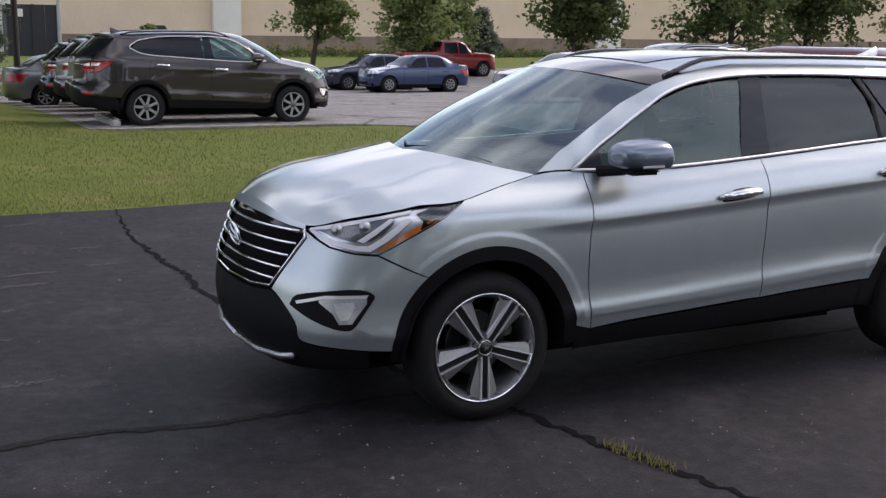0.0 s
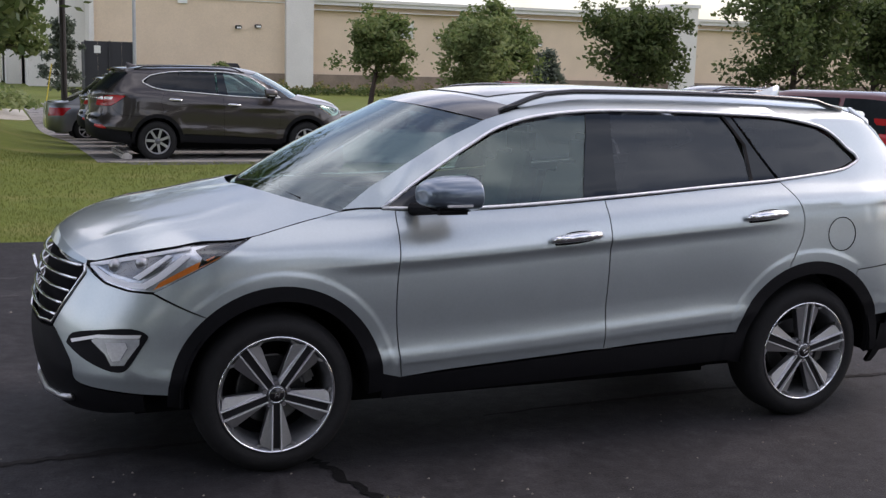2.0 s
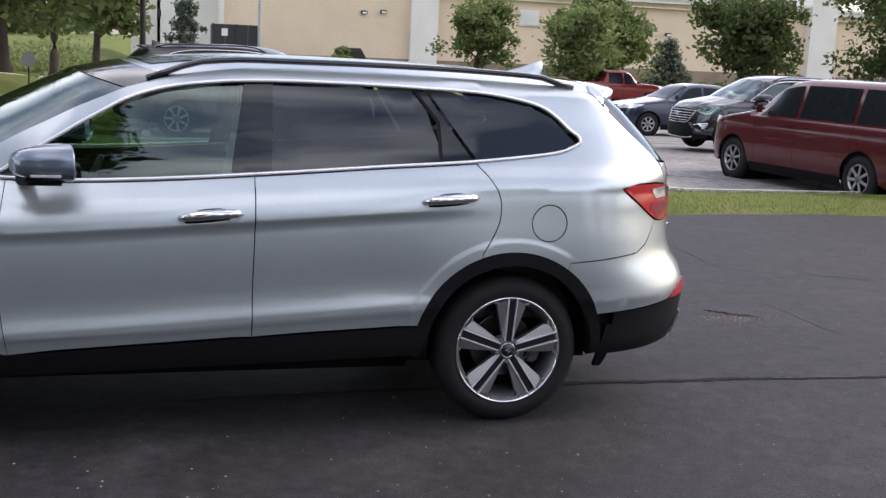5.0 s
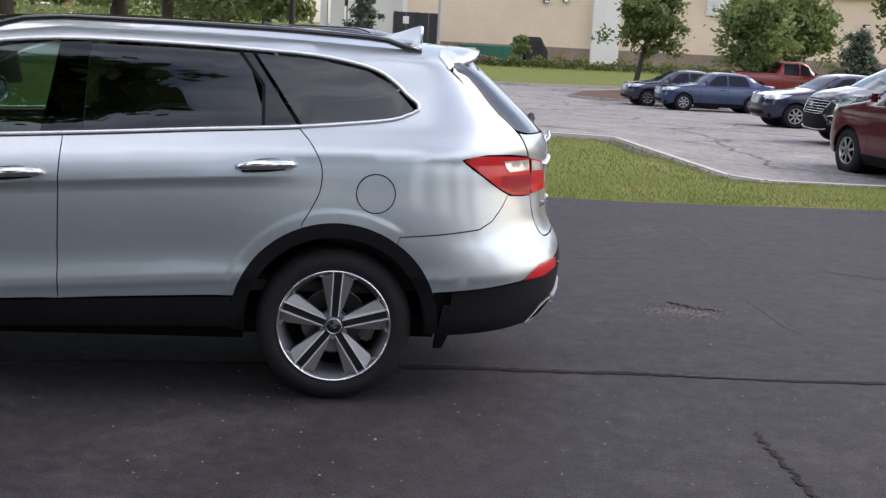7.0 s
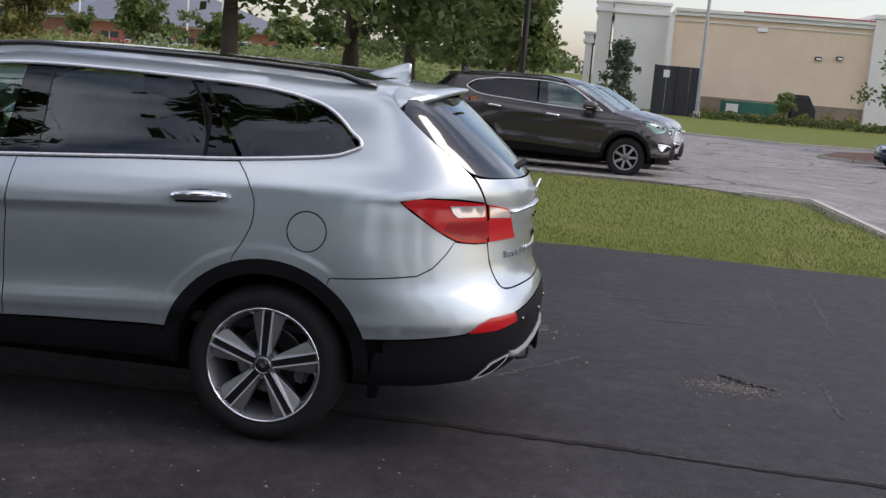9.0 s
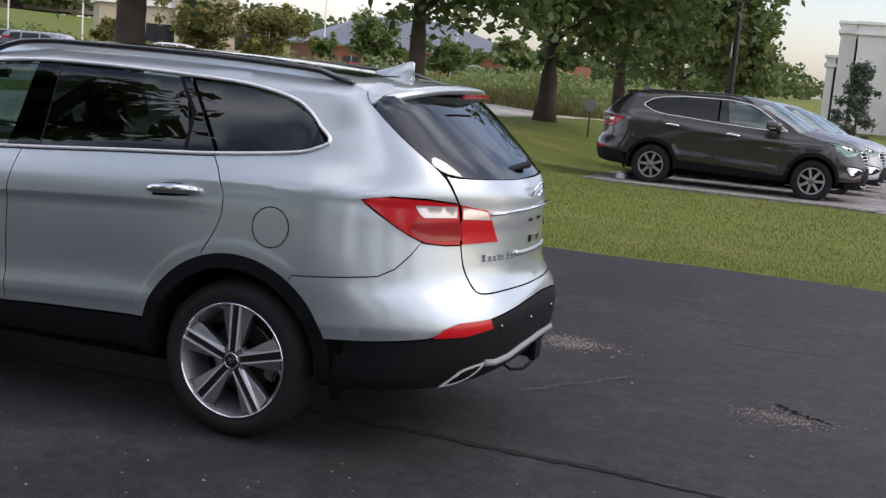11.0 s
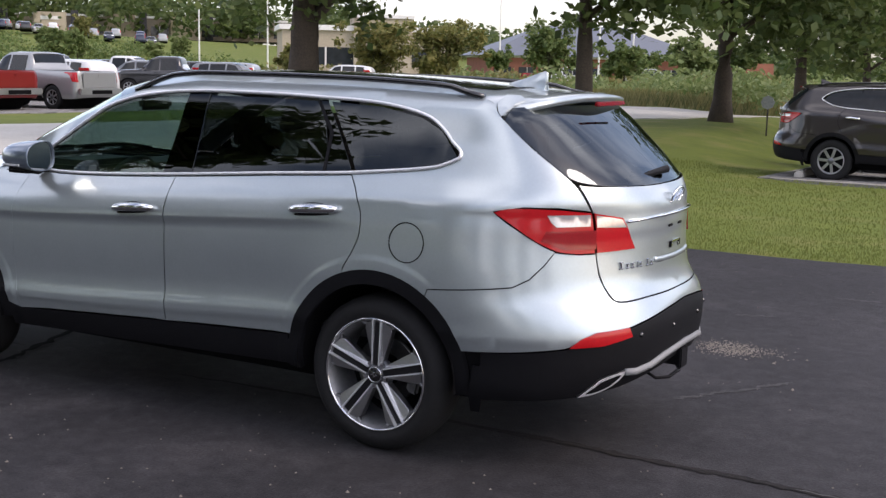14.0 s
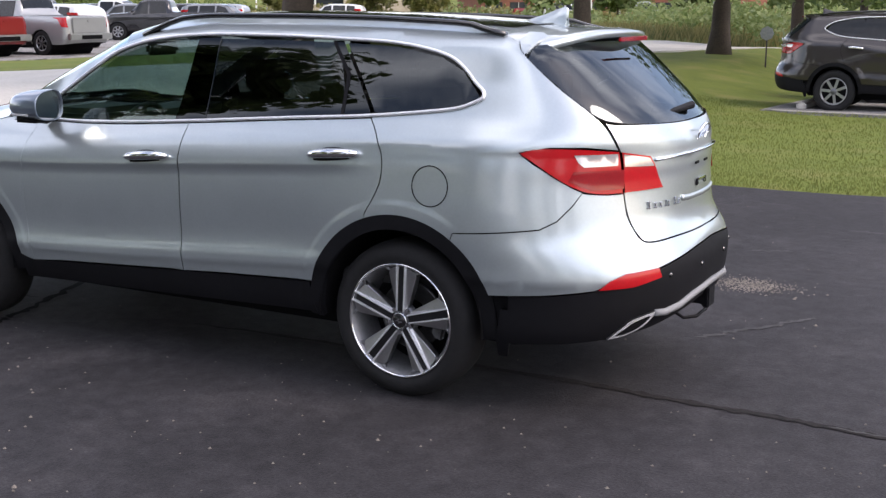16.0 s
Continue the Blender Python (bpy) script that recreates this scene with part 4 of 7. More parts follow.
    v, f = tube(path, .016, 6)
    both_sides("skid_strip", (v, f, None), SATIN, root, mid)

    def badge(px_, py_, pz_, tilt, size, face):
        m = Matrix.Translation((px_, py_, pz_)) @ Euler((0, tilt, 0)).to_matrix().to_4x4()
        bm = bmesh.new()
        ring = [(0, size * 1.25 * math.cos(a), size * .78 * math.sin(a)) for a in np.linspace(0, 2 * math.pi, 29)]
        v_, f_ = tube(ring, size * .11, 6, 1, (1, 0, 0))
        ob = from_lists("emblem", [m @ Vector(p) for p in v_], f_, CHROME, root, "oval chrome badge")
        for sy in (-.45, .45):
            box(bm, (.008, size * .16, size * 1.15), (0, sy * size, 0), .002, Euler((-.3, 0, 0)).to_matrix().to_4x4())
        box(bm, (.008, size * .8, size * .16), (0, 0, 0), .002, Euler((.3, 0, 0)).to_matrix().to_4x4())
        bmesh.ops.transform(bm, matrix=m, verts=bm.verts)
        part("emblem_bar", bm, CHROME, ob)
    badge(k.front(.80) - .018, mid, .80, radians(-15), .072, -1)
    badge(k.rear(1.16) + .012, mid, 1.160, radians(20), .058, 1)
    # tailgate strip, plate recess, exhausts, hitch
    path = [sh.spot(s, z, .006)[0] for s, z in ((4.0, 1.078), (4.1, 1.083), (4.25, 1.088), (4.4, 1.09))]
    path = [(p[0], mid - p[1], p[2]) for p in path] + [(p[0], mid + p[1], p[2]) for p in path[::-1][1:]]
    v, f = tube(path, .011, 6, .7)
    from_lists("chrome_strip", v, f, CHROME, root)
    if hero:
        for yy, zz, sx, sz in ((-.085, .035, .05, .012), (.045, .035, .05, .012), (-.07, -.055, .022, .03), (.05, -.055, .022, .03)):
            bm = bmesh.new()
            box(bm, (.006, sx, sz), (k.rear(1.0) + .004, mid + yy, 1.0 + zz), .002)
            part("plate_fixing", bm, CLADDING, root, "black number plate fixing")
        bm = bmesh.new()
        for yy, sx, zz in ((-.01, .10, -.042), (-.06, .012, -.06), (.04, .012, -.06)):
            box(bm, (.004, sx, .012), (k.rear(1.0) + .006, mid + yy, 1.0 + zz), .001)
        part("plate_slot", bm, CHROME, root)
        path = [sh.spot(q, z, .001)[0] for q, z in ((4.205, .897), (4.22, .892), (4.27, .889), (4.4, .888))]
        path = [(p[0], mid - p[1], p[2]) for p in path] + [(p[0], mid + p[1], p[2]) for p in path[::-1][1:]]
        v, f = tube(path, .008, 8, 1.6)
        from_lists("plate_recess_lip", v, f, body, root)
        # the model script, as plain shapes
        xx = 0
        for i, (wd, ht) in enumerate(((.03, .034), (.026, .024), (.026, .024), (.016, .03), (.024, .024), (.012, .0), (.026, .034), (.024, .024))):
            s = k.at_rear(.46 - xx, .885)
            p, q = sh.spot(s, .885, .004)
            if ht:
                bm = bmesh.new()
                ang = math.atan2(q[1], q[0])
                box(bm, (.006, wd * .32, ht), (p[0], mid - p[1], p[2] - .012 + ht / 2), .002, Euler((.15, 0, -ang)).to_matrix().to_4x4())
                box(bm, (.006, wd * .9, .007), (p[0], mid - p[1], p[2] - .008), .002, Euler((0, 0, -ang)).to_matrix().to_4x4())
                box(bm, (.006, wd * .8, .006), (p[0], mid - p[1], p[2] - .012 + ht * .9), .002, Euler((0, 0, -ang)).to_matrix().to_4x4())
                part("badge_stroke", bm, CHROME, root)
            xx += wd + .006
        lay("exhaust_trim", chain([(3.735, .352), (3.80, .405), (3.84, .432), (3.98, .456), (3.975, .44), (3.925, .392), (3.83, .362), (3.735, .352)], 3)[:-1], RIB, .010, 0, .03, .03, "bright exhaust surround")
        lay("exhaust_mouth", chain([(3.775, .368), (3.83, .405), (3.85, .418), (3.945, .438), (3.90, .395), (3.83, .373), (3.775, .368)], 3)[:-1], UNDER, .013, 0, .01, .03)
        path = [sh.spot(s, z, .008)[0] for s, z in ((3.97, .448), (4.05, .44), (4.15, .452), (4.25, .478), (4.4, .492))]
        path = [(p[0], mid - p[1], p[2]) for p in path] + [(p[0], mid + p[1], p[2]) for p in path[::-1][1:]]
        v, f = tube(path, .012, 6, 1.4)
        from_lists("rear_skid_strip", v, f, GREY_PLASTIC, root)
        bm = bmesh.new()
        box(bm, (.16, .075, .075), (3.86, mid, .415), .006)
        box(bm, (.02, .10, .10), (3.935, mid, .415), .006)
        box(bm, (.05, .30, .02), (3.80, mid, .385), .005)
        part("tow_hitch", bm, CLADDING, root, "black tow hitch receiver")
        v, f = tube([(3.80, mid - .16, .37), (3.86, mid - .15, .335), (3.90, mid - .08, .33), (3.90, mid + .08, .33), (3.86, mid + .15, .335), (3.80, mid + .16, .37)], .008, 6)
        from_lists("safety_chain_loop", v, f, CLADDING, root)
        bm = bmesh.new()
        rod(bm, (3.795, mid + .05, 1.275), (3.765, mid - .12, 1.262), .018, .012)
        rod(bm, (3.79, mid - .02, 1.27), (3.73, mid - .30, 1.245), .014, .009)
        part("rear_wiper", bm, CLADDING, root)
        for s in (4.05, 4.3):
            p, q = sh.spot(s, .60, .002)
            for kk in (1, -1):
                bm = bmesh.new()
                bmesh.ops.create_uvsphere(bm, u_segments=12, v_segments=8, radius=.012, matrix=Matrix.Translation((p[0] - .004, mid - kk * p[1], p[2])))
                part("parking_sensor", bm, GLOSS_BLACK, root)

    # mirrors, handles, filler
    for kk in (1, -1):
        # housing: rounded sections that swell from the front to the mirror's opening
        pw = lambda t, e: math.copysign(abs(t) ** e, t)
        secs = [(.592 + .223 * (1 - math.cos(math.pi / 2 * i / 11)), math.sin(math.pi / 2 * (.06 + .94 * i / 11)) ** .62) for i in range(12)] + [(.822, .985), (.822, .93), (.812, .92)]
        verts, n2 = [], 28
        for x, sc in secs:
            for i in range(n2):
                a = 2 * math.pi * i / n2
                ca, sa = pw(math.cos(a), .72), pw(math.sin(a), .72)
                verts.append((x + .035 * (ca * .5 + .5) * (1 if x > .8 else .6), mid - kk * (.968 + .108 * sc * ca), 1.212 + (.086 if sa > 0 else .066) * sc * sa * (1 - .12 * ca)))
        faces = [(i * n2 + j, i * n2 + (j + 1) % n2, (i + 1) * n2 + (j + 1) % n2, (i + 1) * n2 + j) for i in range(len(secs) - 1) for j in range(n2)]
        faces.append(tuple(range(n2))[::-1])
        if kk > 0:
            faces = [q[::-1] for q in faces]
        m_ob = from_lists("mirror", verts, faces, MIRROR_CAP if hero else body, root, "glossy painted door mirror")
        last = verts[-n2:]
        from_lists("mirror_glass", last, [tuple(range(n2)) if kk > 0 else tuple(range(n2))[::-1]], MIRROR, m_ob, "mirror glass", shade=False)
        bm = bmesh.new()
        box(bm, (.16, .17, .03), (.735, mid - kk * .955, 1.150), .014)
        rod(bm, (.63, mid - kk * .80, 1.135), (.69, mid - kk * .93, 1.15), .03, .024)
        part("mirror_foot", bm, CLADDING, m_ob, "black mirror base")
        bm = bmesh.new()
        box(bm, (.12, .006, .011), (.745, mid - kk * 1.077, 1.180), .002)
        part("mirror_indicator", bm, CLEAR_LENS, m_ob)
        for (xa, xb, za, zb), door in (((1.275, 1.54, .985, 1.005), doors[0][0 if kk > 0 else 1]), ((2.355, 2.61, 1.062, 1.082), doors[1][0 if kk > 0 else 1])):
            path = []
            for t in np.linspace(0, 1, 12):
                x = xa + (xb - xa) * t
                z = za + (zb - za) * t
                p = sh.spot(x, z, .006 + .030 * math.sin(math.pi * min(max(t, .0), 1)) ** .5)[0]
                path.append((p[0], mid - kk * p[1], p[2]))
            v, f = tube(path, lambda t: .024 * (.55 + .45 * math.sin(math.pi * t) ** .35), 8, .95)
            grip_on = from_lists("door_handle", v, f, CHROME, door, "chrome door handle")
            # black bars below and above the grip stand in for its recess's shade
            for dz, rr, t0, t1 in ((-.024, .010, .04, .80), (.019, .008, .30, .72)):
                low = [Vector(path[int(round(11 * q))]) + Vector((0, kk * .016, dz)) for q in np.linspace(t0, t1, 7)]
                v, f = tube(low, lambda t, rr=rr: rr * (.3 + .7 * math.sin(math.pi * t) ** .5), 6)
                from_lists("recess_shade", v, f, CLADDING, grip_on, "black bar standing for shade in the finger recess")
            poly = [((xa + xb) / 2 + .105 * math.cos(a), (za + zb) / 2 - .012 + .034 * math.sin(a)) for a in np.linspace(0, 2 * math.pi, 21)[:-1]]
            made = sh.make(poly, .0012, 0, 0, .03)
            both_sides("handle_recess", made, body, door, mid, "", (kk,))
        corner = sh.make([(.50, belt(.5) + .008), (.66, belt(.66) + .008), (.665, 1.235), (.56, 1.165)], .001, 0, .004, .05)
        both_sides("mirror_triangle", corner, GLOSS_BLACK, root, mid, "", (kk,))
    ring = [sh.spot(2.965 + .086 * math.cos(a), .968 + .086 * math.sin(a), .0)[0] for a in np.linspace(0, 2 * math.pi, 41)]
    v, f = tube(ring, .0028, 5)
    both_sides("fuel_flap_gap", (v, f, None), UNDER, root, mid, "", (1,))

    # underside, wheel housings
    bm = bmesh.new()
    box(bm, (3.9, 1.40, .14), (1.35, mid, .33), .03)
    part("underbody", bm, UNDER, root)
    bm = bmesh.new()
    box(bm, (2.9, 1.0, .06), (1.35, mid, .25), .02)
    part("skid_plate", bm, UNDER, root)
    bm = bmesh.new()
    box(bm, (2.0, 1.24, .13), (1.4, mid, .275), .03)
    part("floor_pan", bm, UNDER, root)
    for cx in (.0, 2.8):
        verts = []
        for i in range(21):
            a = radians(-5 + 190 * i / 20)
            for yl in (.30, .80, .895):
                verts.append((cx + .412 * math.cos(a), yl, .365 + .412 * math.sin(a)))
        both_sides("wheel_housing", (verts, grid_faces(21, 3), None), UNDER, root, mid)
        wall = [(cx, .30, .365)] + [(cx + .46 * math.cos(radians(-5 + 190 * i / 20)), .30, .365 + .46 * math.sin(radians(-5 + 190 * i / 20))) for i in range(21)]
        both_sides("wheel_housing_wall", (wall, [(0, i, i + 1) for i in range(1, 21)], None), UNDER, root, mid)
    for i, cx in enumerate((0.0, 2.8)):
        if hero:
            wheel_parts(root, cx, .0, rim_turns[i], 1)
            wheel_parts(root, cx, 2 * mid, 10, -1)
        else:
            plain_wheel(root, cx, .01, .355, 1, .63)
            plain_wheel(root, cx, 2 * mid - .01, .355, -1, .63)

    if hero:
        # cabin
        bm = bmesh.new()
        box(bm, (2.7, 1.46, .05), (1.75, mid, .50), .01)
        box(bm, (.5, 1.3, .5), (3.0, mid, .72), .03)
        part("cabin_floor", bm, CABIN_DARK, root)
        bm = bmesh.new()
        box(bm, (.45, 1.36, .34), (.53, mid, .95), .07)
        box(bm, (.30, .44, .08), (.60, mid - .37, 1.13), .03)
        part("dashboard", bm, CABIN_DARK, root)
        path = [(.86 + .185 * math.sin(a) * .42, mid - .37 + .185 * math.cos(a), 1.02 + .185 * math.sin(a) * .9) for a in np.linspace(0, 2 * math.pi, 25)]
        v, f = tube(path, .016, 8, 1, (1, 0, .4))
        from_lists("steering_wheel", v, f, CABIN_DARK, root)
        bm = bmesh.new()
        box(bm, (.05, .13, .12), (.855, mid - .37, 1.01), .02)
        box(bm, (.02, .34, .03), (.86, mid - .37, 1.01), .008)
        part("steering_boss", bm, CABIN_DARK, root)
        for sx, sy, bench in ((1.30, -.38, 0), (1.30, .38, 0), (2.25, 0, 1), (3.0, 0, 1)):
            seat = thing("seat", "", "")
            for kk in list(seat.keys()):
                del seat[kk]
            seat.parent = root
            wd = .52 if not bench else 1.28
            lift = .04 if bench else 0
            bm = bmesh.new()
            box(bm, (.5, wd, .16), (sx, mid + sy, .70 + lift), .05)
            part("seat_cushion", bm, BEIGE, seat)
            bm = bmesh.new()
            box(bm, (.15, wd * .95, .58), (sx + .33, mid + sy, 1.0 + lift), .055, Euler((0, .22, 0)).to_matrix().to_4x4())
            part("backrest", bm, BEIGE, seat)
            for hy in ((0,) if not bench else (-.4, .4)):
                bm = bmesh.new()
                box(bm, (.09, .26, .17), (sx + .43, mid + sy + hy, 1.36 + lift * .5), .035)
                rod(bm, (sx + .43, mid + sy + hy - .05, 1.24), (sx + .43, mid + sy + hy - .05, 1.32), .008)
                rod(bm, (sx + .43, mid + sy + hy + .05, 1.24), (sx + .43, mid + sy + hy + .05, 1.32), .008)
                part("headrest", bm, BEIGE, seat)
        # headlining, pillars inside, inner door cards
        verts = [(p[0], p[1] * .97 + mid * .03, p[2] - .035) for row in rows for p in row]
        from_lists("headlining", verts, grid_faces(len(rows), 25, True), BEIGE, root)
        lay("door_card", [(.53, .55), (1.6, .5), (2.26, .52), (2.34, .70), (2.60, .88), (2.66, 1.19), (1.6, 1.12), (.53, 1.08)], CABIN_DARK, -.07, 0, 0, .1)
        bm = bmesh.new()
        box(bm, (.03, .26, .075), (.72, mid, 1.47), .02)
        part("rear_view_mirror", bm, CABIN_DARK, root)
    else:
        bm = bmesh.new()
        box(bm, (2.6, 1.3, .5), (1.9, mid, .95), .1)
        part("cabin_floor", bm, CABIN_DARK, root)
    root.matrix_world = at
    return root


suv("sport_utility_vehicle", "silver three-row sport utility vehicle parked on black asphalt", SILVER, Matrix.Identity(4), True, 0.04, "", True, (0, 39))


# ---- ground, lots, lawns ----
def gz(x, y):
    """Height of the ground: the lot falls away to the back, the lawn beside it rises."""
    lot = -.95 * smooth(13, 42, y) - .25 * smooth(50, 95, y) - .2 * smooth(7.6, 8.6, x) * smooth(8.9, 9.7, y) * (1 - smooth(15, 34, y))
    berm = .45 * smooth(9, 27, y) - .72 * smooth(30, 45, y) * smooth(-9, -4.5, x)
    t = smooth(-2.5, .9, x)
    far = 2.2 * smooth(60, 150, -x - 0.3 * y + 10) + 4.6 * smooth(95, 165, -x)
    return berm * (1 - t) * smooth(-26, -9, x) + lot * t + far


def lawn_material(name, a, b, c):
    m = material(name, a, 0.95, 0, 0.3, 13, 0.6, 40, other=b, spec=0.2)
    n, l = m.node_tree.nodes, m.node_tree.links
    bs = n["Principled BSDF"]
    src = bs.inputs["Base Color"].links[0].from_socket
    co, big, r, mx = n.new("ShaderNodeTexCoord"), n.new("ShaderNodeTexNoise"), n.new("ShaderNodeMapRange"), n.new("ShaderNodeMixRGB")
    big.inputs["Scale"].default_value, big.inputs["Detail"].default_value = 0.9, 6
    r.inputs["From Min"].default_value, r.inputs["From Max"].default_value = 0.52, 0.72
    mx.inputs[2].default_value = (*c, 1)
    l.new(co.outputs["Object"], big.inputs["Vector"])
    l.new(big.outputs["Fac"], r.inputs["Value"])
    l.new(r.outputs[0], mx.inputs[0])
    l.new(src, mx.inputs[1])
    # darker spots: small shadows among the grass, mixed into the colour
    tuft_shade, cr, mc = n.new("ShaderNodeTexNoise"), n.new("ShaderNodeMapRange"), n.new("ShaderNodeMixRGB")
    tuft_shade.inputs["Scale"].default_value, tuft_shade.inputs["Detail"].default_value, tuft_shade.inputs["Roughness"].default_value = 7.0, 8, 0.75
    cr.inputs["From Min"].default_value, cr.inputs["From Max"].default_value, cr.inputs["To Max"].default_value = 0.48, 0.72, 0.35
    mc.inputs[2].default_value = (*[q * .8 for q in a], 1)
    l.new(co.outputs["Object"], tuft_shade.inputs["Vector"])
    l.new(tuft_shade.outputs["Fac"], cr.inputs["Value"])
    l.new(cr.outputs[0], mc.inputs[0])
    l.new(mx.outputs[0], mc.inputs[1])
    l.new(mc.outputs[0], bs.inputs["Base Color"])
    return m


def asphalt_material(name, a, b, light, amount, rough, cracks=0.0, pale_side=0.0):
    """Tarmac with aggregate, worn pale patches and fine relief."""
    m = material(name, a, rough, 0, 0.3, 4.5, 0.0, 10, other=b, spec=0.25)
    n, l = m.node_tree.nodes, m.node_tree.links
    bs = n["Principled BSDF"]
    src = bs.inputs["Base Color"].links[0].from_socket
    co = n.new("ShaderNodeTexCoord")
    patch, pr = n.new("ShaderNodeTexNoise"), n.new("ShaderNodeMapRange")
    patch.inputs["Scale"].default_value, patch.inputs["Detail"].default_value, patch.inputs["Roughness"].default_value = 1.3, 10, 0.74
    pr.inputs["From Min"].default_value, pr.inputs["From Max"].default_value, pr.inputs["To Max"].default_value = 0.52, 0.72, amount
    spec, sr = n.new("ShaderNodeTexVoronoi"), n.new("ShaderNodeMapRange")
    spec.inputs["Scale"].default_value = 42
    sr.inputs["From Min"].default_value, sr.inputs["From Max"].default_value = 0.10, 0.05
    sr.inputs["To Max"].default_value = 0.55
    grit = n.new("ShaderNodeTexNoise")
    grit.inputs["Scale"].default_value, grit.inputs["Detail"].default_value = 1.3, 2
    gate = n.new("ShaderNodeMath")
    gate.operation = "MULTIPLY"
    gr = n.new("ShaderNodeMapRange")
    gr.inputs["From Min"].default_value, gr.inputs["From Max"].default_value = 0.42, 0.58
    m1, m2 = n.new("ShaderNodeMixRGB"), n.new("ShaderNodeMixRGB")
    m1.inputs[2].default_value, m2.inputs[2].default_value = (*light, 1), (*[c * 1.6 for c in light], 1)
    bump, fine = n.new("ShaderNodeBump"), n.new("ShaderNodeTexNoise")
    fine.inputs["Scale"].default_value, fine.inputs["Detail"].default_value = 95, 5
    bump.inputs["Strength"].default_value, bump.inputs["Distance"].default_value = 0.55, 0.006
    for t in (patch, spec, grit, fine):
        l.new(co.outputs["Object"], t.inputs["Vector"])
    l.new(patch.outputs["Fac"], pr.inputs["Value"])
    l.new(pr.outputs[0], m1.inputs[0])
    l.new(src, m1.inputs[1])
    l.new(spec.outputs["Distance"], sr.inputs["Value"])
    l.new(grit.outputs["Fac"], gr.inputs["Value"])
    l.new(sr.outputs[0], gate.inputs[0])
    l.new(gr.outputs[0], gate.inputs[1])
    l.new(gate.outputs[0], m2.inputs[0])
    l.new(m1.outputs[0], m2.inputs[1])
    l.new(m2.outputs[0], bs.inputs["Base Color"])
    if pale_side:
        # a paler grey mixed in towards +x, with an uneven border
        sep, warp, add2, span, m4 = n.new("ShaderNodeSeparateXYZ"), n.new("ShaderNodeTexNoise"), n.new("ShaderNodeMath"), n.new("ShaderNodeMapRange"), n.new("ShaderNodeMixRGB")
        warp.inputs["Scale"].default_value, warp.inputs["Detail"].default_value = 0.45, 7
        add2.operation, add2.inputs[1].default_value = "MULTIPLY_ADD", 5.0
        span.inputs["From Min"].default_value, span.inputs["From Max"].default_value, span.inputs["To Max"].default_value = 3.6, 8.4, pale_side
        m4.inputs[2].default_value = (*[c * .72 for c in light], 1)
        l.new(co.outputs["Object"], sep.inputs[0])
        l.new(co.outputs["Object"], warp.inputs["Vector"])
        l.new(warp.outputs["Fac"], add2.inputs[0])
        l.new(sep.outputs["X"], add2.inputs[2])
        l.new(add2.outputs[0], span.inputs["Value"])
        l.new(span.outputs[0], m4.inputs[0])
        l.new(m2.outputs[0], m4.inputs[1])
        l.new(m4.outputs[0], bs.inputs["Base Color"])
    if cracks:
        # a web of wandering cracks
        bend, add, cell, cr, m3 = n.new("ShaderNodeTexNoise"), n.new("ShaderNodeMixRGB"), n.new("ShaderNodeTexVoronoi"), n.new("ShaderNodeMapRange"), n.new("ShaderNodeMixRGB")
        bend.inputs["Scale"].default_value, bend.inputs["Detail"].default_value = 0.9, 6
        add.inputs[0].default_value, add.blend_type = 0.9, "ADD"
        cell.feature = "DISTANCE_TO_EDGE"
        cell.inputs["Scale"].default_value = 0.32
        cr.inputs["From Min"].default_value, cr.inputs["From Max"].default_value = 0.022, 0.006
        cr.inputs["To Max"].default_value = cracks
        m3.inputs[2].default_value = (0.05, 0.048, 0.045, 1)
        l.new(co.outputs["Object"], bend.inputs["Vector"])
        l.new(co.outputs["Object"], add.inputs[1])
        l.new(bend.outputs["Color"], add.inputs[2])
        l.new(add.outputs[0], cell.inputs["Vector"])
        l.new(cell.outputs["Distance"], cr.inputs["Value"])
        l.new(cr.outputs[0], m3.inputs[0])
        l.new(m2.outputs[0], m3.inputs[1])
        l.new(m3.outputs[0], bs.inputs["Base Color"])
    # grain of single stones, and blotches a palm wide
    base = bs.inputs["Base Color"].links[0].from_socket
    for size, low, high in ((70, .62, 1.5), (7.5, .72, 1.32)):
        tex, rg, mul = n.new("ShaderNodeTexNoise"), n.new("ShaderNodeMapRange"), n.new("ShaderNodeMixRGB")
        tex.inputs["Scale"].default_value, tex.inputs["Detail"].default_value, tex.inputs["Roughness"].default_value = size, 5, 0.7
        rg.inputs["From Min"].default_value, rg.inputs["From Max"].default_value = 0.32, 0.70
        rg.inputs["To Min"].default_value, rg.inputs["To Max"].default_value = low, high
        mul.blend_type, mul.inputs[0].default_value = "MULTIPLY", 1.0
        l.new(co.outputs["Object"], tex.inputs["Vector"])
        l.new(tex.outputs["Fac"], rg.inputs["Value"])
        l.new(base, mul.inputs[1])
        l.new(rg.outputs[0], mul.inputs[2])
        base = mul.outputs[0]
    l.new(base, bs.inputs["Base Color"])
    l.new(fine.outputs["Fac"], bump.inputs["Height"])
    l.new(bump.outputs[0], bs.inputs["Normal"])
    return m


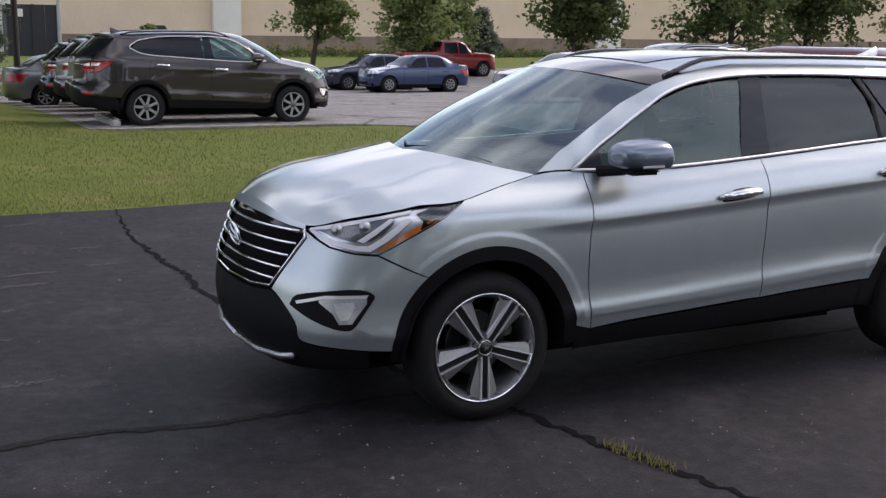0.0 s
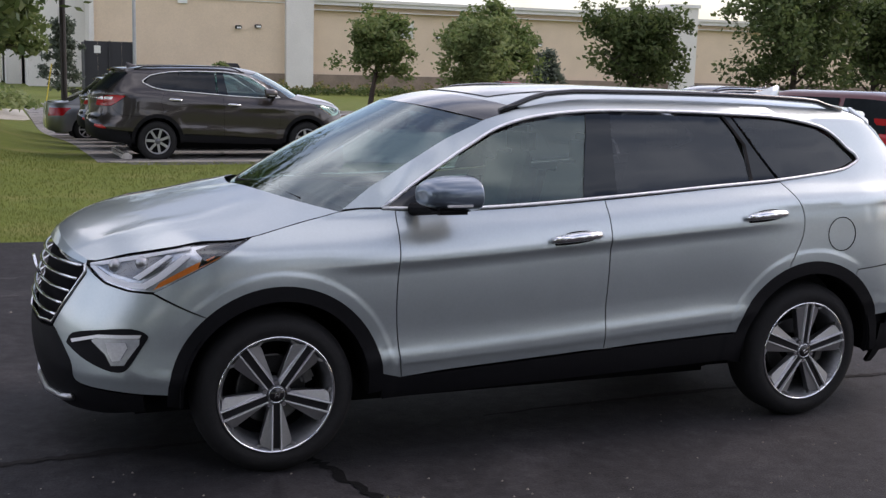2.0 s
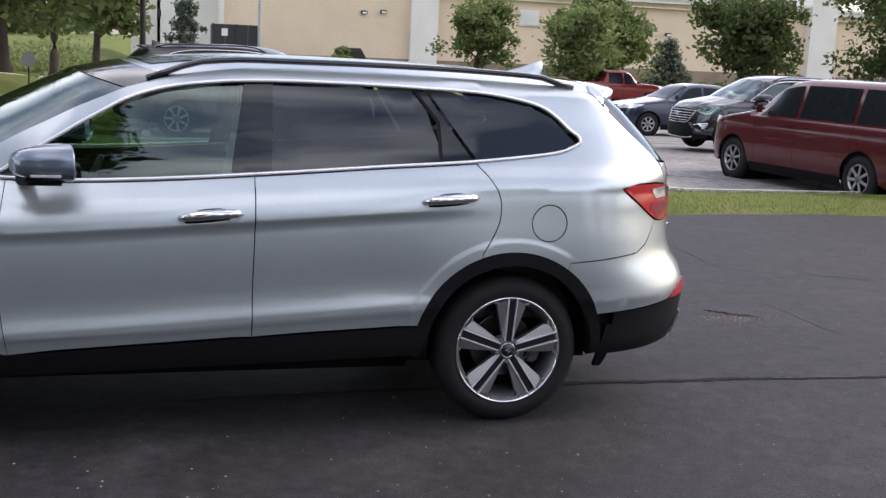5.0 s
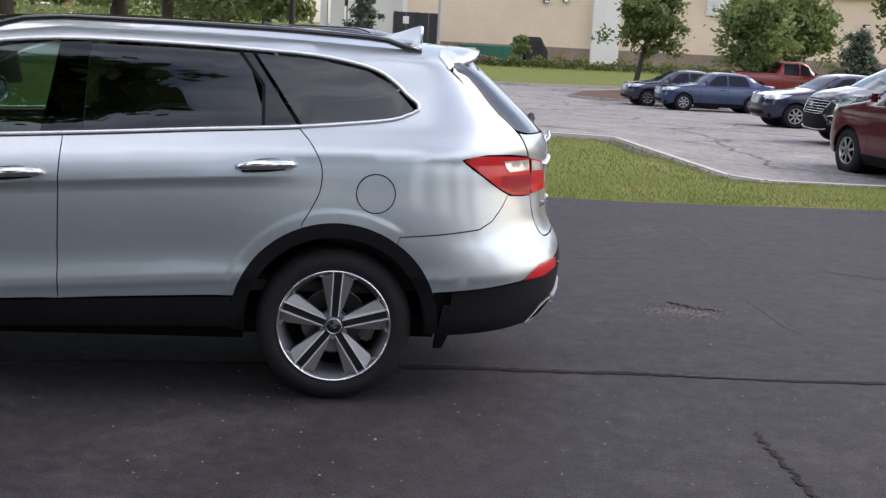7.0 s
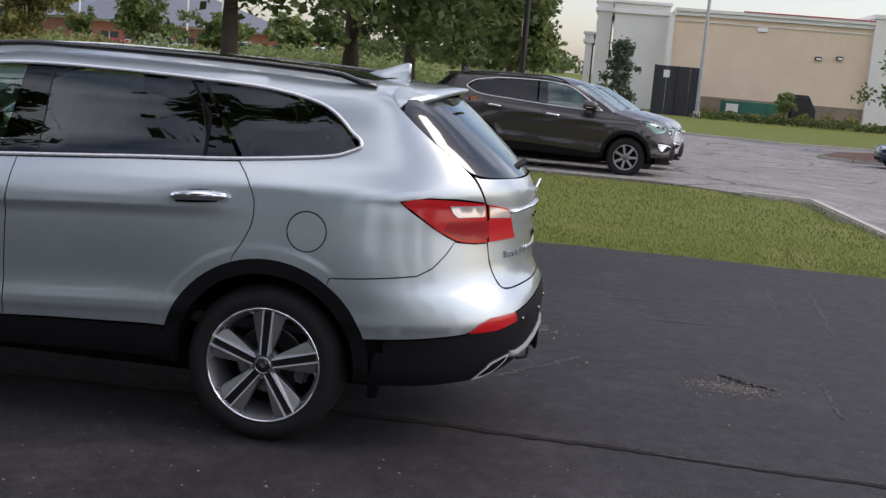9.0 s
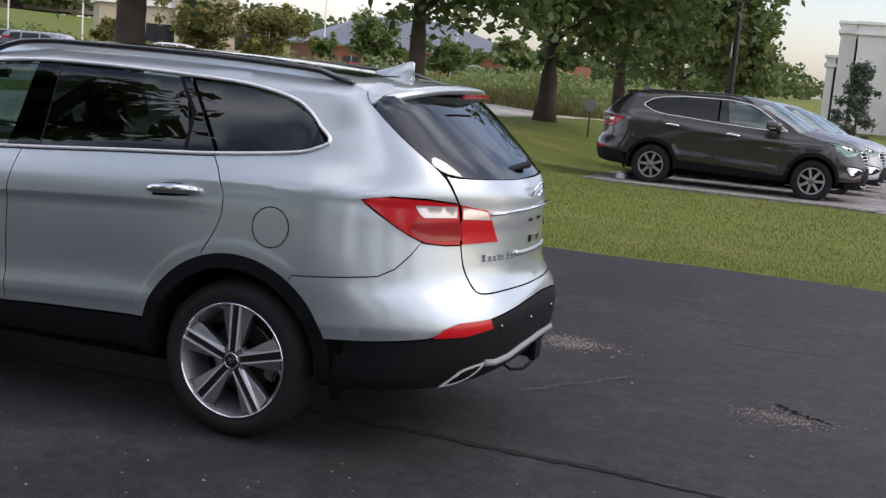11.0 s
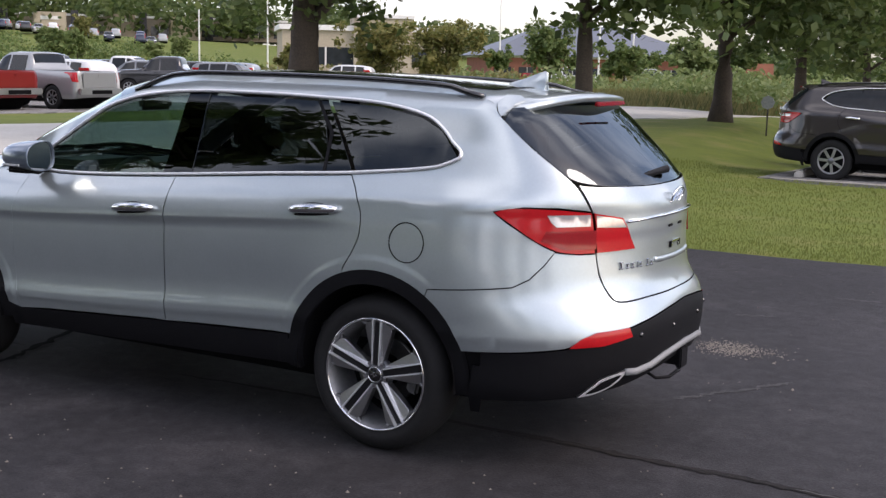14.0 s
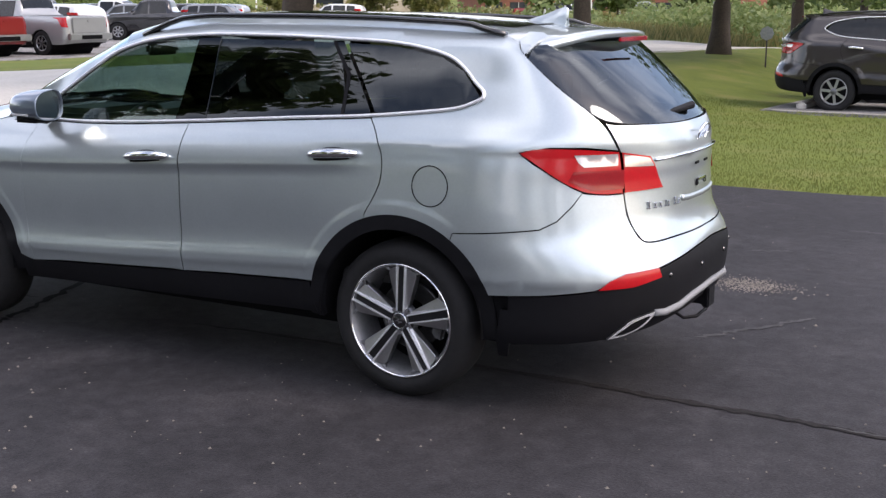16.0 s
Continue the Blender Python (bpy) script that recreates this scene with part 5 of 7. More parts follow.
LAWN = lawn_material("mown lawn", (0.088, 0.118, 0.020), (0.130, 0.158, 0.030), (0.165, 0.165, 0.050))
TARMAC = asphalt_material("sealed tarmac", (0.0092, 0.0088, 0.0102), (0.025, 0.024, 0.027), (0.062, 0.058, 0.061), 0.6, 0.75, pale_side=0.52)
OLD_TARMAC = asphalt_material("worn grey tarmac", (0.17, 0.165, 0.16), (0.25, 0.24, 0.23), (0.38, 0.365, 0.35), 0.8, 0.85, 0.8)
CONCRETE = material("concrete", (0.38, 0.36, 0.32), 0.9, 0, 0.18, 5, 0.3, 60, other=(0.48, 0.46, 0.42))
CRACK = material("crack filler", (0.0055, 0.0055, 0.006), 0.95, 0, 0.3, 9, 0.3, 60, spec=0.1)
BARK = material("bark", (0.055, 0.042, 0.032), 0.95, 0, 0.35, 10, 0.9, 40)
MULCH = material("mulch", (0.09, 0.045, 0.03), 0.95, 0, 0.4, 12, 0.8, 60)
YELLOW_LINE = material("faded line paint", (0.42, 0.40, 0.34), 0.9, 0, 0.3, 9)

LOT = [(.75, 15.25), (5.0, 15.1), (6.4, 14.3), (7.45, 13.95), (7.95, 9.6), (8.3, 9.25), (26, 9.3), (70, 9.5), (70, 66), (40, 60), (12.3, 52.5), (7.6, 54.5), (2.0, 60), (1.2, 56), (1.0, 40)]
LANE = [(-40, -3), (-9.8, 7.3), (-7.5, 12), (-6.2, 19), (-5.2, 25.4), (-3.0, 30.4), (-2.2, 37.0), (.1, 43.5), (1.02, 45.5), (1.05, 54), (-2.4, 49), (-6.0, 41), (-8.9, 35.4), (-11.5, 27), (-14, 20), (-18.3, 15.0), (-40, 4)]
TRUCKS = [(-60, 6), (-23, 19.0), (-19, 31), (-30, 60), (-70, 70)]


def paved(x, y):
    """Is a spot well within one of the sheets of paving?"""
    return any(all(inside((x + a, y + b), p) for a, b in ((0, 0), (.3, 0), (-.3, 0), (0, .3), (0, -.3))) for p in (LOT, LANE, TRUCKS))


xs = sorted(set([float(v) for v in np.linspace(-700, -60, 14)] + [float(v) for v in np.linspace(-60, 60, 121)] + [float(v) for v in np.linspace(60, 700, 12)]))
ys = sorted(set([float(v) for v in np.linspace(-300, -20, 8)] + [float(v) for v in np.linspace(-20, 6.8, 6)] + [float(v) for v in np.linspace(6.8, 110, 105)] + [float(v) for v in np.linspace(110, 900, 14)]))
tagged(from_lists("ground", [(x, y, gz(x, y) - (.03 if y <= 6.8 else .10 if paved(x, y) else 0)) for x in xs for y in ys], grid_faces(len(xs), len(ys)), LAWN), "mown green lawn with paler dry patches", "lawn", kind="structure")


def laid(name, outline, mat, up, label, category, cell=1.0, kind="structure", skirt=0.18):
    """A sheet of paving that follows the ground, with a skirt down its edges."""
    edge = densify(outline, cell)
    pts = [Vector(p) for p in edge]
    n = len(pts)
    lo, hi = np.min(np.array(edge), 0), np.max(np.array(edge), 0)
    arr = np.array(edge)
    for x in np.arange(lo[0] + cell / 2, hi[0], cell):
        for y in np.arange(lo[1] + cell / 2, hi[1], cell):
            if inside((x, y), edge) and np.min((arr[:, 0] - x) ** 2 + (arr[:, 1] - y) ** 2) > (cell * .5) ** 2:
                pts.append(Vector((float(x), float(y))))
    v2, _, f2, *_ = delaunay_2d_cdt(pts, [], [list(range(n))], 1, 1e-5)
    verts = [(p[0], p[1], gz(p[0], p[1]) + up) for p in v2]
    faces = []
    for f in f2:
        f = list(f)
        a, b, c = (v2[i] for i in f[:3])
        faces.append(f if (b[0] - a[0]) * (c[1] - a[1]) - (b[1] - a[1]) * (c[0] - a[0]) > 0 else f[::-1])
    base = len(verts)
    verts += [(p[0], p[1], gz(*p) + up) for p in edge] + [(p[0], p[1], gz(*p) + up - skirt) for p in edge]
    faces += [(base + i, base + n + i, base + n + (i + 1) % n, base + (i + 1) % n) for i in range(n)]
    return tagged(from_lists(name, verts, faces, mat, shade=False), label, category, kind=kind)


# the black lot in front; its edge to the lawn wanders a little
rnd = random.Random(4)
edge = [(x, 6.82 + .05 * math.sin(x * 1.7) + .03 * math.sin(x * 5.1) + rnd.uniform(-.015, .015)) for x in np.arange(60, -60.1, -.5)] + [(-160.0, 6.8)]
near_lot = [(-160, -160), (160, -160), (160, 6.8)] + [(float(a), b) for a, b in edge]
bm = bmesh.new()
bm.faces.new([bm.verts.new((x, y, 0.0)) for x, y in near_lot])
bmesh.ops.triangulate(bm, faces=bm.faces)
tagged(part("road", bm, TARMAC), "black sealed asphalt with cracks and pale scuffs", "asphalt", kind="structure")

# the old grey lot behind
laid("pavement", LOT, OLD_TARMAC, .012, "worn pale grey parking lot asphalt", "asphalt", 1.6)
# concrete lane past the lawn, and the truck lot beyond
laid("lane", LANE, CONCRETE, .012, "pale concrete lane with dark patches", "lane", 1.6)
laid("truck_lot", TRUCKS, OLD_TARMAC, .012, "grey vehicle storage lot", "asphalt", 3.0)
for pts in ([(-22, 8.2), (-17.4, 11.6), (-17.7, 12.1), (-22.4, 8.8)], [(-16.6, 8.9), (-14.4, 10.6), (-14.7, 11.0), (-16.9, 9.3)]):
    laid("patch", pts, OLD_TARMAC, .018, "dark asphalt patch in the concrete lane", "patch", 1.0, skirt=.003)


def kerb(points, name="kerb", width=.15, height=.13, mat=CONCRETE, label="pale concrete kerb"):
    """A kerb: a rounded bar along the ground, cut in lengths."""
    root = thing(name, label, "kerb", kind="structure")
    for a, b in zip(points, points[1:]):
        n = max(1, round(math.dist(a, b) / 3.0))
        for i in range(n):
            p = [a[j] + (b[j] - a[j]) * (i + .003) / n for j in (0, 1)]
            q = [a[j] + (b[j] - a[j]) * (i + .997) / n for j in (0, 1)]
            bm = bmesh.new()
            d = math.dist(p, q)
            box(bm, (d, width, .3), (0, 0, 0), .025)
            mid_z = (gz(*p) + gz(*q)) / 2
            tilt = math.atan2(gz(*q) - gz(*p), d)
            bmesh.ops.transform(bm, matrix=Matrix.Translation(((p[0] + q[0]) / 2, (p[1] + q[1]) / 2, mid_z + height - .15)) @ Euler((0, -tilt, math.atan2(q[1] - p[1], q[0] - p[0]))).to_matrix().to_4x4(), verts=bm.verts)
            part("kerb_stone", bm, mat, root)
    return root


kerb([(6.4, 14.3), (7.45, 13.95), (7.95, 9.6), (8.3, 9.25), (12, 9.28)], height=.06)
kerb([(2.0, 60), (7.6, 54.5), (12.3, 52.5), (40, 60)], "far_kerb")
# island with the leaning tree
island = [(12.7, 43.9), (13.8, 42.6), (16.8, 42.4), (20.1, 46.5), (22.6, 50.6), (19.1, 52.6), (14.1, 47.5)]
laid("island", island, MULCH, .14, "mulched planting island with pale kerb", "island", 1.0, skirt=.2)
kerb(island + island[:1], "island_kerb")
# faded stall lines
for i in range(6):
    laid("stall_line", [(8.5, 24.2 + 2.75 * i), (13.4, 24.2 + 2.75 * i), (13.4, 24.3 + 2.75 * i), (8.5, 24.3 + 2.75 * i)], YELLOW_LINE, .016, "faded parking stall line", "line", 1.2, skirt=.002)
for i in range(7):
    laid("stall_line", [(.95, 15.3 + 2.72 * i), (5.6, 15.3 + 2.72 * i), (5.6, 15.4 + 2.72 * i), (.95, 15.4 + 2.72 * i)], YELLOW_LINE, .016, "faded parking stall line", "line", 1.2, skirt=.002)
for i in range(1):
    bm = bmesh.new()
    y = 16.75 + 2.72 * i
    box(bm, (.16, 1.75, .13), (1.3, y, gz(1.3, y) + .07), .03)
    tagged(part("wheel_stop", bm, CONCRETE), "weathered concrete wheel stop at the head of a stall", "wheel stop", "wheel stops")


# ---- cracks and scuffs in the black lot ----
def ribbon(name, points, width, mat, label, up, jag, seed, step=.06):
    r = random.Random(seed)
    dense = chain(points, max(3, int(1 / step * .8)))
    left, right = [], []
    for i, p in enumerate(dense):
        a, b = dense[max(i - 1, 0)], dense[min(i + 1, len(dense) - 1)]
        d = Vector((b[0] - a[0], b[1] - a[1])).normalized()
        c = Vector(p) + Vector((-d.y, d.x)) * r.uniform(-jag, jag)
        w = width * r.uniform(.55, 1.25) * min(1, .25 + 6 * min(i, len(dense) - 1 - i) / len(dense))
        left.append((c.x - d.y * w / 2, c.y + d.x * w / 2, up))
        right.append((c.x + d.y * w / 2, c.y - d.x * w / 2, up))
    n = len(dense)
    return tagged(from_lists(name, left + right, [(i, n + i, n + i + 1, i + 1) for i in range(n - 1)], mat), label, "crack", kind="structure")


GREY_SCUFF = material("pale scuff", (0.045, 0.043, 0.044), 0.85, 0, 0.4, 12, 0.3, 80)
SEAM = material("old seam filler", (0.012, 0.0115, 0.012), 0.9, 0, 0.5, 9, 0.4, 60, other=(0.030, 0.027, 0.026), spec=0.15)
ribbon("crack", [(-.41, 6.82), (-.55, 5.36), (-.55, 4.22), (-.50, 3.67), (-.53, 3.06), (-.35, 2.0), (-.1, 1.1), (.15, .3), (.22, .03), (.32, -.43), (.42, -.75), (.53, -1.18), (.66, -1.9)], .05, CRACK, "long tarred crack across the asphalt", .004, .022, 1)
ribbon("crack", [(-4.5, .55), (-2.9, .5), (-2.06, .53), (-1.7, .56), (-1.16, .48), (-.6, .5), (.0, .5)], .06, SEAM, "tarred seam across the asphalt", .004, .012, 2)
ribbon("crack", [(1.2, .5), (2.2, .55), (3.4, .57), (3.92, .55), (4.33, .55), (4.75, .52), (5.47, .48), (7.0, .5), (9.5, .6)], .05, SEAM, "tarred seam across the asphalt", .004, .010, 3)
ribbon("scuff", [(4.55, .535), (4.8, .52), (5.1, .50)], .016, GREY_SCUFF, "pale broken edge along the seam", .0055, .006, 4)
ribbon("crack", [(4.69, -.30), (4.685, -.5), (4.68, -.75), (4.67, -1.0), (4.66, -1.5)], .026, SEAM, "short crack in the asphalt", .004, .016, 5)
ribbon("crack", [(5.0, 2.2), (5.12, 2.05), (5.3, 1.95)], .03, CRACK, "short crack in the asphalt", .004, .03, 6)
for i, (x, y, l, a, w) in enumerate(((3.70, 1.56, .85, .99, .035), (3.9, 5.0, .35, .05, .05), (-1.12, 4.9, .25, .1, .05), (-1.72, 4.04, .4, .1, .05), (-1.78, 3.68, .35, .1, .05), (-1.1, 4.2, .2, .1, .05), (-1.85, 3.0, .12, .1, .05), (-1.5, 6.15, .3, .2, .05),
                                     (5.69, 5.4, 1.2, -1.62, .02), (6.06, 5.57, 1.9, -1.63, .02), (5.6, 2.4, .9, -1.57, .02), (4.6, 3.6, .5, .1, .04), (5.2, 4.5, .4, .3, .04), (4.3, 4.3, .3, .2, .05), (6.6, 3.4, .5, -.6, .03), (3.4, 3.9, .3, .4, .04), (6.2, 1.2, .5, .1, .04), (-2.3, 2.2, .5, .2, .04), (-2.0, 1.4, .3, .1, .04))):
    ribbon("scuff", [(x, y), (x + l * .5 * math.cos(a), y + l * .5 * math.sin(a)), (x + l * math.cos(a), y + l * math.sin(a))], w, GREY_SCUFF, "pale scrape on the asphalt", .003, .022, 20 + i)


# pebbles and small leaves strewn about
rnd = random.Random(12)
verts, faces = [], []
for i in range(2600):
    x, y = rnd.uniform(-3, 9), rnd.uniform(-2.6, 7.0)
    if rnd.random() < .5:
        y = rnd.uniform(-2.4, .2)
    if i % 3 == 0:
        x, y = rnd.gauss(3.66, .13), rnd.gauss(2.86, .09)
    elif i % 3 == 1 and i % 2:
        x, y = rnd.gauss(5.05, .13), rnd.gauss(1.92, .08)
    s = rnd.uniform(.002, .0065) * (1.8 if rnd.random() < .05 else 1)
    b = len(verts)
    verts += [(x - s, y, .001), (x, y - s, .001), (x + s * 1.3, y, .001), (x, y + s, .001), (x + s * .2, y, .001 + s)]
    faces += [(b, b + 1, b + 4), (b + 1, b + 2, b + 4), (b + 2, b + 3, b + 4), (b + 3, b, b + 4)]
tagged(from_lists("gravel", verts, faces, material("pale grit", (0.18, 0.16, 0.14), .9, 0, .4, 40), shade=False), "scattered pale grit on the asphalt", "gravel", kind="stuff")


# ---- grass blades ----
def blades(name, area, count, height, mat, label, seed, width=.006, keep=None):
    r = np.random.RandomState(seed)
    x0, x1, y0, y1 = area
    verts, faces = [], []
    for i in range(count):
        x, y = r.uniform(x0, x1), r.uniform(y0, y1)
        if keep and not keep(x, y):
            continue
        h = height * r.uniform(.5, 1.3)
        a, lean, side = r.uniform(-.6, .6), r.uniform(0, .25), r.uniform(-.5, .5)
        dx, dy = math.cos(a) * width, math.sin(a) * width
        z = gz(x, y) - .005
        b = len(verts)
        verts += [(x - dx, y - dy, z), (x + dx, y + dy, z), (x + h * side, y + h * lean, z + h)]
        faces.append((b, b + 1, b + 2))
    return tagged(from_lists(name, verts, faces, mat, normals=[(0, 0, 1)] * len(verts)), label, "grass", kind="stuff")


def leaf_material(name, a, b):
    """Leaves that let some light through, each a little different."""
    m = bpy.data.materials.new(name)
    m.use_nodes = True
    n, l = m.node_tree.nodes, m.node_tree.links
    bs = n["Principled BSDF"]
    bs.inputs["Roughness"].default_value = 0.55
    bs.inputs["Specular IOR Level"].default_value = 0.3
    g, mx, tr, ad = n.new("ShaderNodeNewGeometry"), n.new("ShaderNodeMixRGB"), n.new("ShaderNodeBsdfTranslucent"), n.new("ShaderNodeMixShader")
    mx.inputs[1].default_value, mx.inputs[2].default_value = (*a, 1), (*b, 1)
    l.new(g.outputs["Random Per Island"], mx.inputs[0])
    l.new(mx.outputs[0], bs.inputs["Base Color"])
    l.new(mx.outputs[0], tr.inputs[0])
    ad.inputs[0].default_value = 0.42
    l.new(bs.outputs[0], ad.inputs[1])
    l.new(tr.outputs[0], ad.inputs[2])
    l.new(ad.outputs[0], n["Material Output"].inputs[0])
    return m


BLADE = leaf_material("grass blade", (0.105, 0.135, 0.024), (0.165, 0.185, 0.048))
TALL = leaf_material("tall grass", (0.09, 0.11, 0.03), (0.30, 0.26, 0.10))
verts, faces = [], []
rnd = random.Random(31)
for i in range(160):
    k = rnd.random()
    x, y, h, a = .34 + .10 * k + rnd.gauss(0, .02), -.50 - .35 * k + rnd.gauss(0, .03), rnd.uniform(.015, .05), rnd.uniform(0, 6.28)
    o = len(verts)
    verts += [(x - .004 * math.cos(a), y - .004 * math.sin(a), 0.0), (x + .004 * math.cos(a), y + .004 * math.sin(a), 0.0), (x - h * .5 * math.sin(a), y + h * .5 * math.cos(a), h)]
    faces.append((o, o + 1, o + 2))
tagged(from_lists("weeds", verts, faces, TALL, shade=False), "small weeds growing in a crack of the asphalt", "weeds", kind="stuff")
not_lot = lambda x, y: y > 6.8 and not inside((x, y), LOT)
blades("grass", (-7, 11, 6.76, 9.2), 26000, .028, BLADE, "short mown grass at the lawn edge", 1, .006, lambda x, y: y > 6.86 + .05 * math.sin(x * 1.7) - .08 * math.sin(x * 9.1) ** 2 and not inside((x, y), LOT))
blades("grass", (-7, 8.5, 9.2, 17), 20000, .034, BLADE, "short mown grass on the lawn", 2, .010, not_lot)
in_meadow = lambda x, y: not inside((x, y), LANE) and (x < -6 or y > 53) and (y > 35.3 + .9 * (x + 8) or x < -9.5) and y > 27.5 - 1.2 * (x + 11) and not inside((x, y), LOT)
blades("meadow", (-60, 0, 26, 64), 60000, .5, TALL, "tall unmown meadow grass gone to seed", 4, .03, in_meadow)


# ---- trees ----
def limb_path(rnd, a, d, length, n=6, droop=0.0, wander=.18):
    pts, p, d = [Vector(a)], Vector(a), Vector(d).normalized()
    for i in range(n):
        d = (d + Vector((rnd.uniform(-1, 1), rnd.uniform(-1, 1), rnd.uniform(-.6, 1) - droop * i)) * wander).normalized()
        p = p + d * (length / n)
        pts.append(p.copy())
    return pts


def tree(name, label, x, y, height, spread, trunk, mat, seed, clear=2.0, leaves=6000, leaf=.10, lean=(0, 0), group="", crown_low=None, shape=1.0, flat=.8, z=None, cone=False):
    """A trunk, forking limbs and a crown of single leaves in loose clumps."""
    rnd = random.Random(seed)
    base = Vector((x, y, gz(x, y) if z is None else z))
    root = thing(name, label, "tree", group, at=Matrix.Translation(base))
    top = Vector((lean[0], lean[1], height * (.9 if cone else .62)))
    n = 9
    path = []
    for i in range(n + 1):
        t = i / n
        path.append(Vector((top.x * t + .06 * math.sin(4 * t + seed), top.y * t + .05 * math.sin(5 * t), -.08 + (top.z + .08) * t)))
    v, f = tube(path, lambda t: trunk * (1.35 if t < .03 else 1.0) * (1 - .72 * t), 10)
    from_lists("trunk", v, f, BARK, root)
    ends = []
    verts, faces = [], []
    count = 15 if not cone else 26
    for i in range(count):
        t = clear / top.z + (1 - clear / top.z) * (i / (count - 1)) ** .8
        t = min(max(t, .05), 1)
        k = t * n
        p = path[min(int(k), n - 1)].lerp(path[min(int(k) + 1, n)], k - int(k))
        a = i * 2.4 + rnd.uniform(-.4, .4)
        rise = rnd.uniform(.25, .8) + .5 * t if not cone else .15
        d = Vector((math.cos(a), math.sin(a), rise))
        ln = spread * rnd.uniform(.55, .95) * (1.0 - .35 * t * shape if not cone else 1.1 * (1 - t) + .08)
        pts = limb_path(rnd, p, d, ln, 6, .03)
        r0 = trunk * .42 * (1 - .6 * t)
        v, f = tube(pts, lambda s, r0=r0: r0 * (1 - .85 * s), 6)
        o = len(verts)
        verts += v
        faces += [tuple(o + q for q in g) for g in f]
        for j in (2, 3, 4, 5, 6):
            ends.append(pts[j])
        for _ in range(3):
            j = rnd.randint(2, 5)
            d2 = Vector((rnd.uniform(-1, 1), rnd.uniform(-1, 1), rnd.uniform(-.3, .8)))
            tw = limb_path(rnd, pts[j], d2, ln * .45, 4, .08)
            v, f = tube(tw, lambda s, r0=r0: r0 * .4 * (1 - .8 * s), 5)
            o = len(verts)
            verts += v
            faces += [tuple(o + q for q in g) for g in f]
            ends += tw[1:]
    from_lists("limb", verts, faces, BARK, root)
    low = crown_low if crown_low is not None else clear
    verts, faces = [], []
    clumps = []
    while len(clumps) < max(60, leaves // 60):
        e = rnd.choice(ends)
        c = e + Vector((rnd.gauss(0, 1), rnd.gauss(0, 1), rnd.gauss(0, .8))) * spread * (.13 if not cone else .06)
        if c.z < low:
            continue
        clumps.append((c, rnd.uniform(.08, .17) * spread))
    per = leaves // len(clumps)
    for c, r in clumps:
        for _ in range(per):
            p = c + Vector((rnd.gauss(0, .5), rnd.gauss(0, .5), rnd.gauss(0, .5 * flat))) * r
            u = Vector((rnd.uniform(-1, 1), rnd.uniform(-1, 1), rnd.uniform(-.9, .2))).normalized()
            w = u.cross(Vector((rnd.uniform(-1, 1), rnd.uniform(-1, 1), rnd.uniform(-1, 1)))).normalized()
            s = leaf * rnd.uniform(.6, 1.3)
            o = len(verts)
            verts += [p - u * s * .6, p + w * s * .33 - u * s * .05, p + u * s * .6, p - w * s * .33 - u * s * .05]
            faces.append((o, o + 1, o + 2, o + 3))
    from_lists("crown", verts, faces, mat, root, shade=False)
    return root


OAK = leaf_material("dark green leaf", (0.052, 0.088, 0.024), (0.13, 0.165, 0.055))
MAPLE = leaf_material("green leaf", (0.085, 0.14, 0.04), (0.20, 0.24, 0.085))
PEAR = leaf_material("light green leaf", (0.13, 0.19, 0.06), (0.26, 0.30, 0.12))
AUTUMN = leaf_material("yellowing leaf", (0.12, 0.14, 0.04), (0.27, 0.24, 0.08))
NEEDLE = leaf_material("blue-green needle", (0.07, 0.095, 0.07), (0.16, 0.18, 0.14))

# shade trees on the lawn strip, whose crowns hang into the view
tree("shade_tree", "tall shade tree with dark green leaves on the lawn", -3.57, 18.1, 10.5, 5.6, .21, OAK, 3, 2.6, 40000, .22, group="shade trees on the lawn", crown_low=2.25)
tree("shade_tree", "tall shade tree with dark green leaves on the lawn", -9.0, 15.8, 10.5, 5.0, .40, OAK, 5, 2.4, 34000, .22, group="shade trees on the lawn", crown_low=2.1)
tree("shade_tree", "broad shade tree with low dark crown", -3.0, 26.2, 9.5, 7.0, .27, OAK, 7, 2.2, 52000, .25, group="shade trees on the lawn", crown_low=1.75)
tree("shade_tree", "broad shade tree with low dark crown", -3.2, 37.0, 9.0, 5.6, .26, OAK, 9, 2.2, 28000, .27, group="shade trees on the lawn", crown_low=1.9)
tree("shade_tree", "slender shade tree beside the lane", -1.9, 42.0, 8.5, 4.6, .2, OAK, 13, 2.2, 18000, .27, group="shade trees on the lawn", crown_low=1.9)
tree("shade_tree", "green shade tree beside the lane", -.4, 45.5, 7.0, 3.4, .22, MAPLE, 11, 2.2, 12000, .26, group="shade trees on the lawn", crown_low=1.0)
# unseen trees added across the black lot to darken reflections in glass and paint
offscreen_tree = tree("shade_tree", "dark green tree added out of view to darken reflections", -14, -24, 9.5, 5.2, .25, OAK, 41, 1.6, 9000, .42, group="trees across the black lot", crown_low=.8)
for x, y, turn in ((-23, -19, 70), (-5, -27, 140), (4, -28, 210), (13, -27, 300), (22, -24, 30), (31, -20, 100)):
    copy_thing(offscreen_tree, pose(x, y, 0, 0, 0, turn))
# larger added ones, which darken what the car's left side mirrors
for x, y, turn in ((-10, -14, 20), (-17, -11.5, 150), (-4, -18.5, 260)):
    copy_thing(offscreen_tree, pose(x, y, 0, 0, 0, turn) @ Matrix.Scale(1.5, 4))
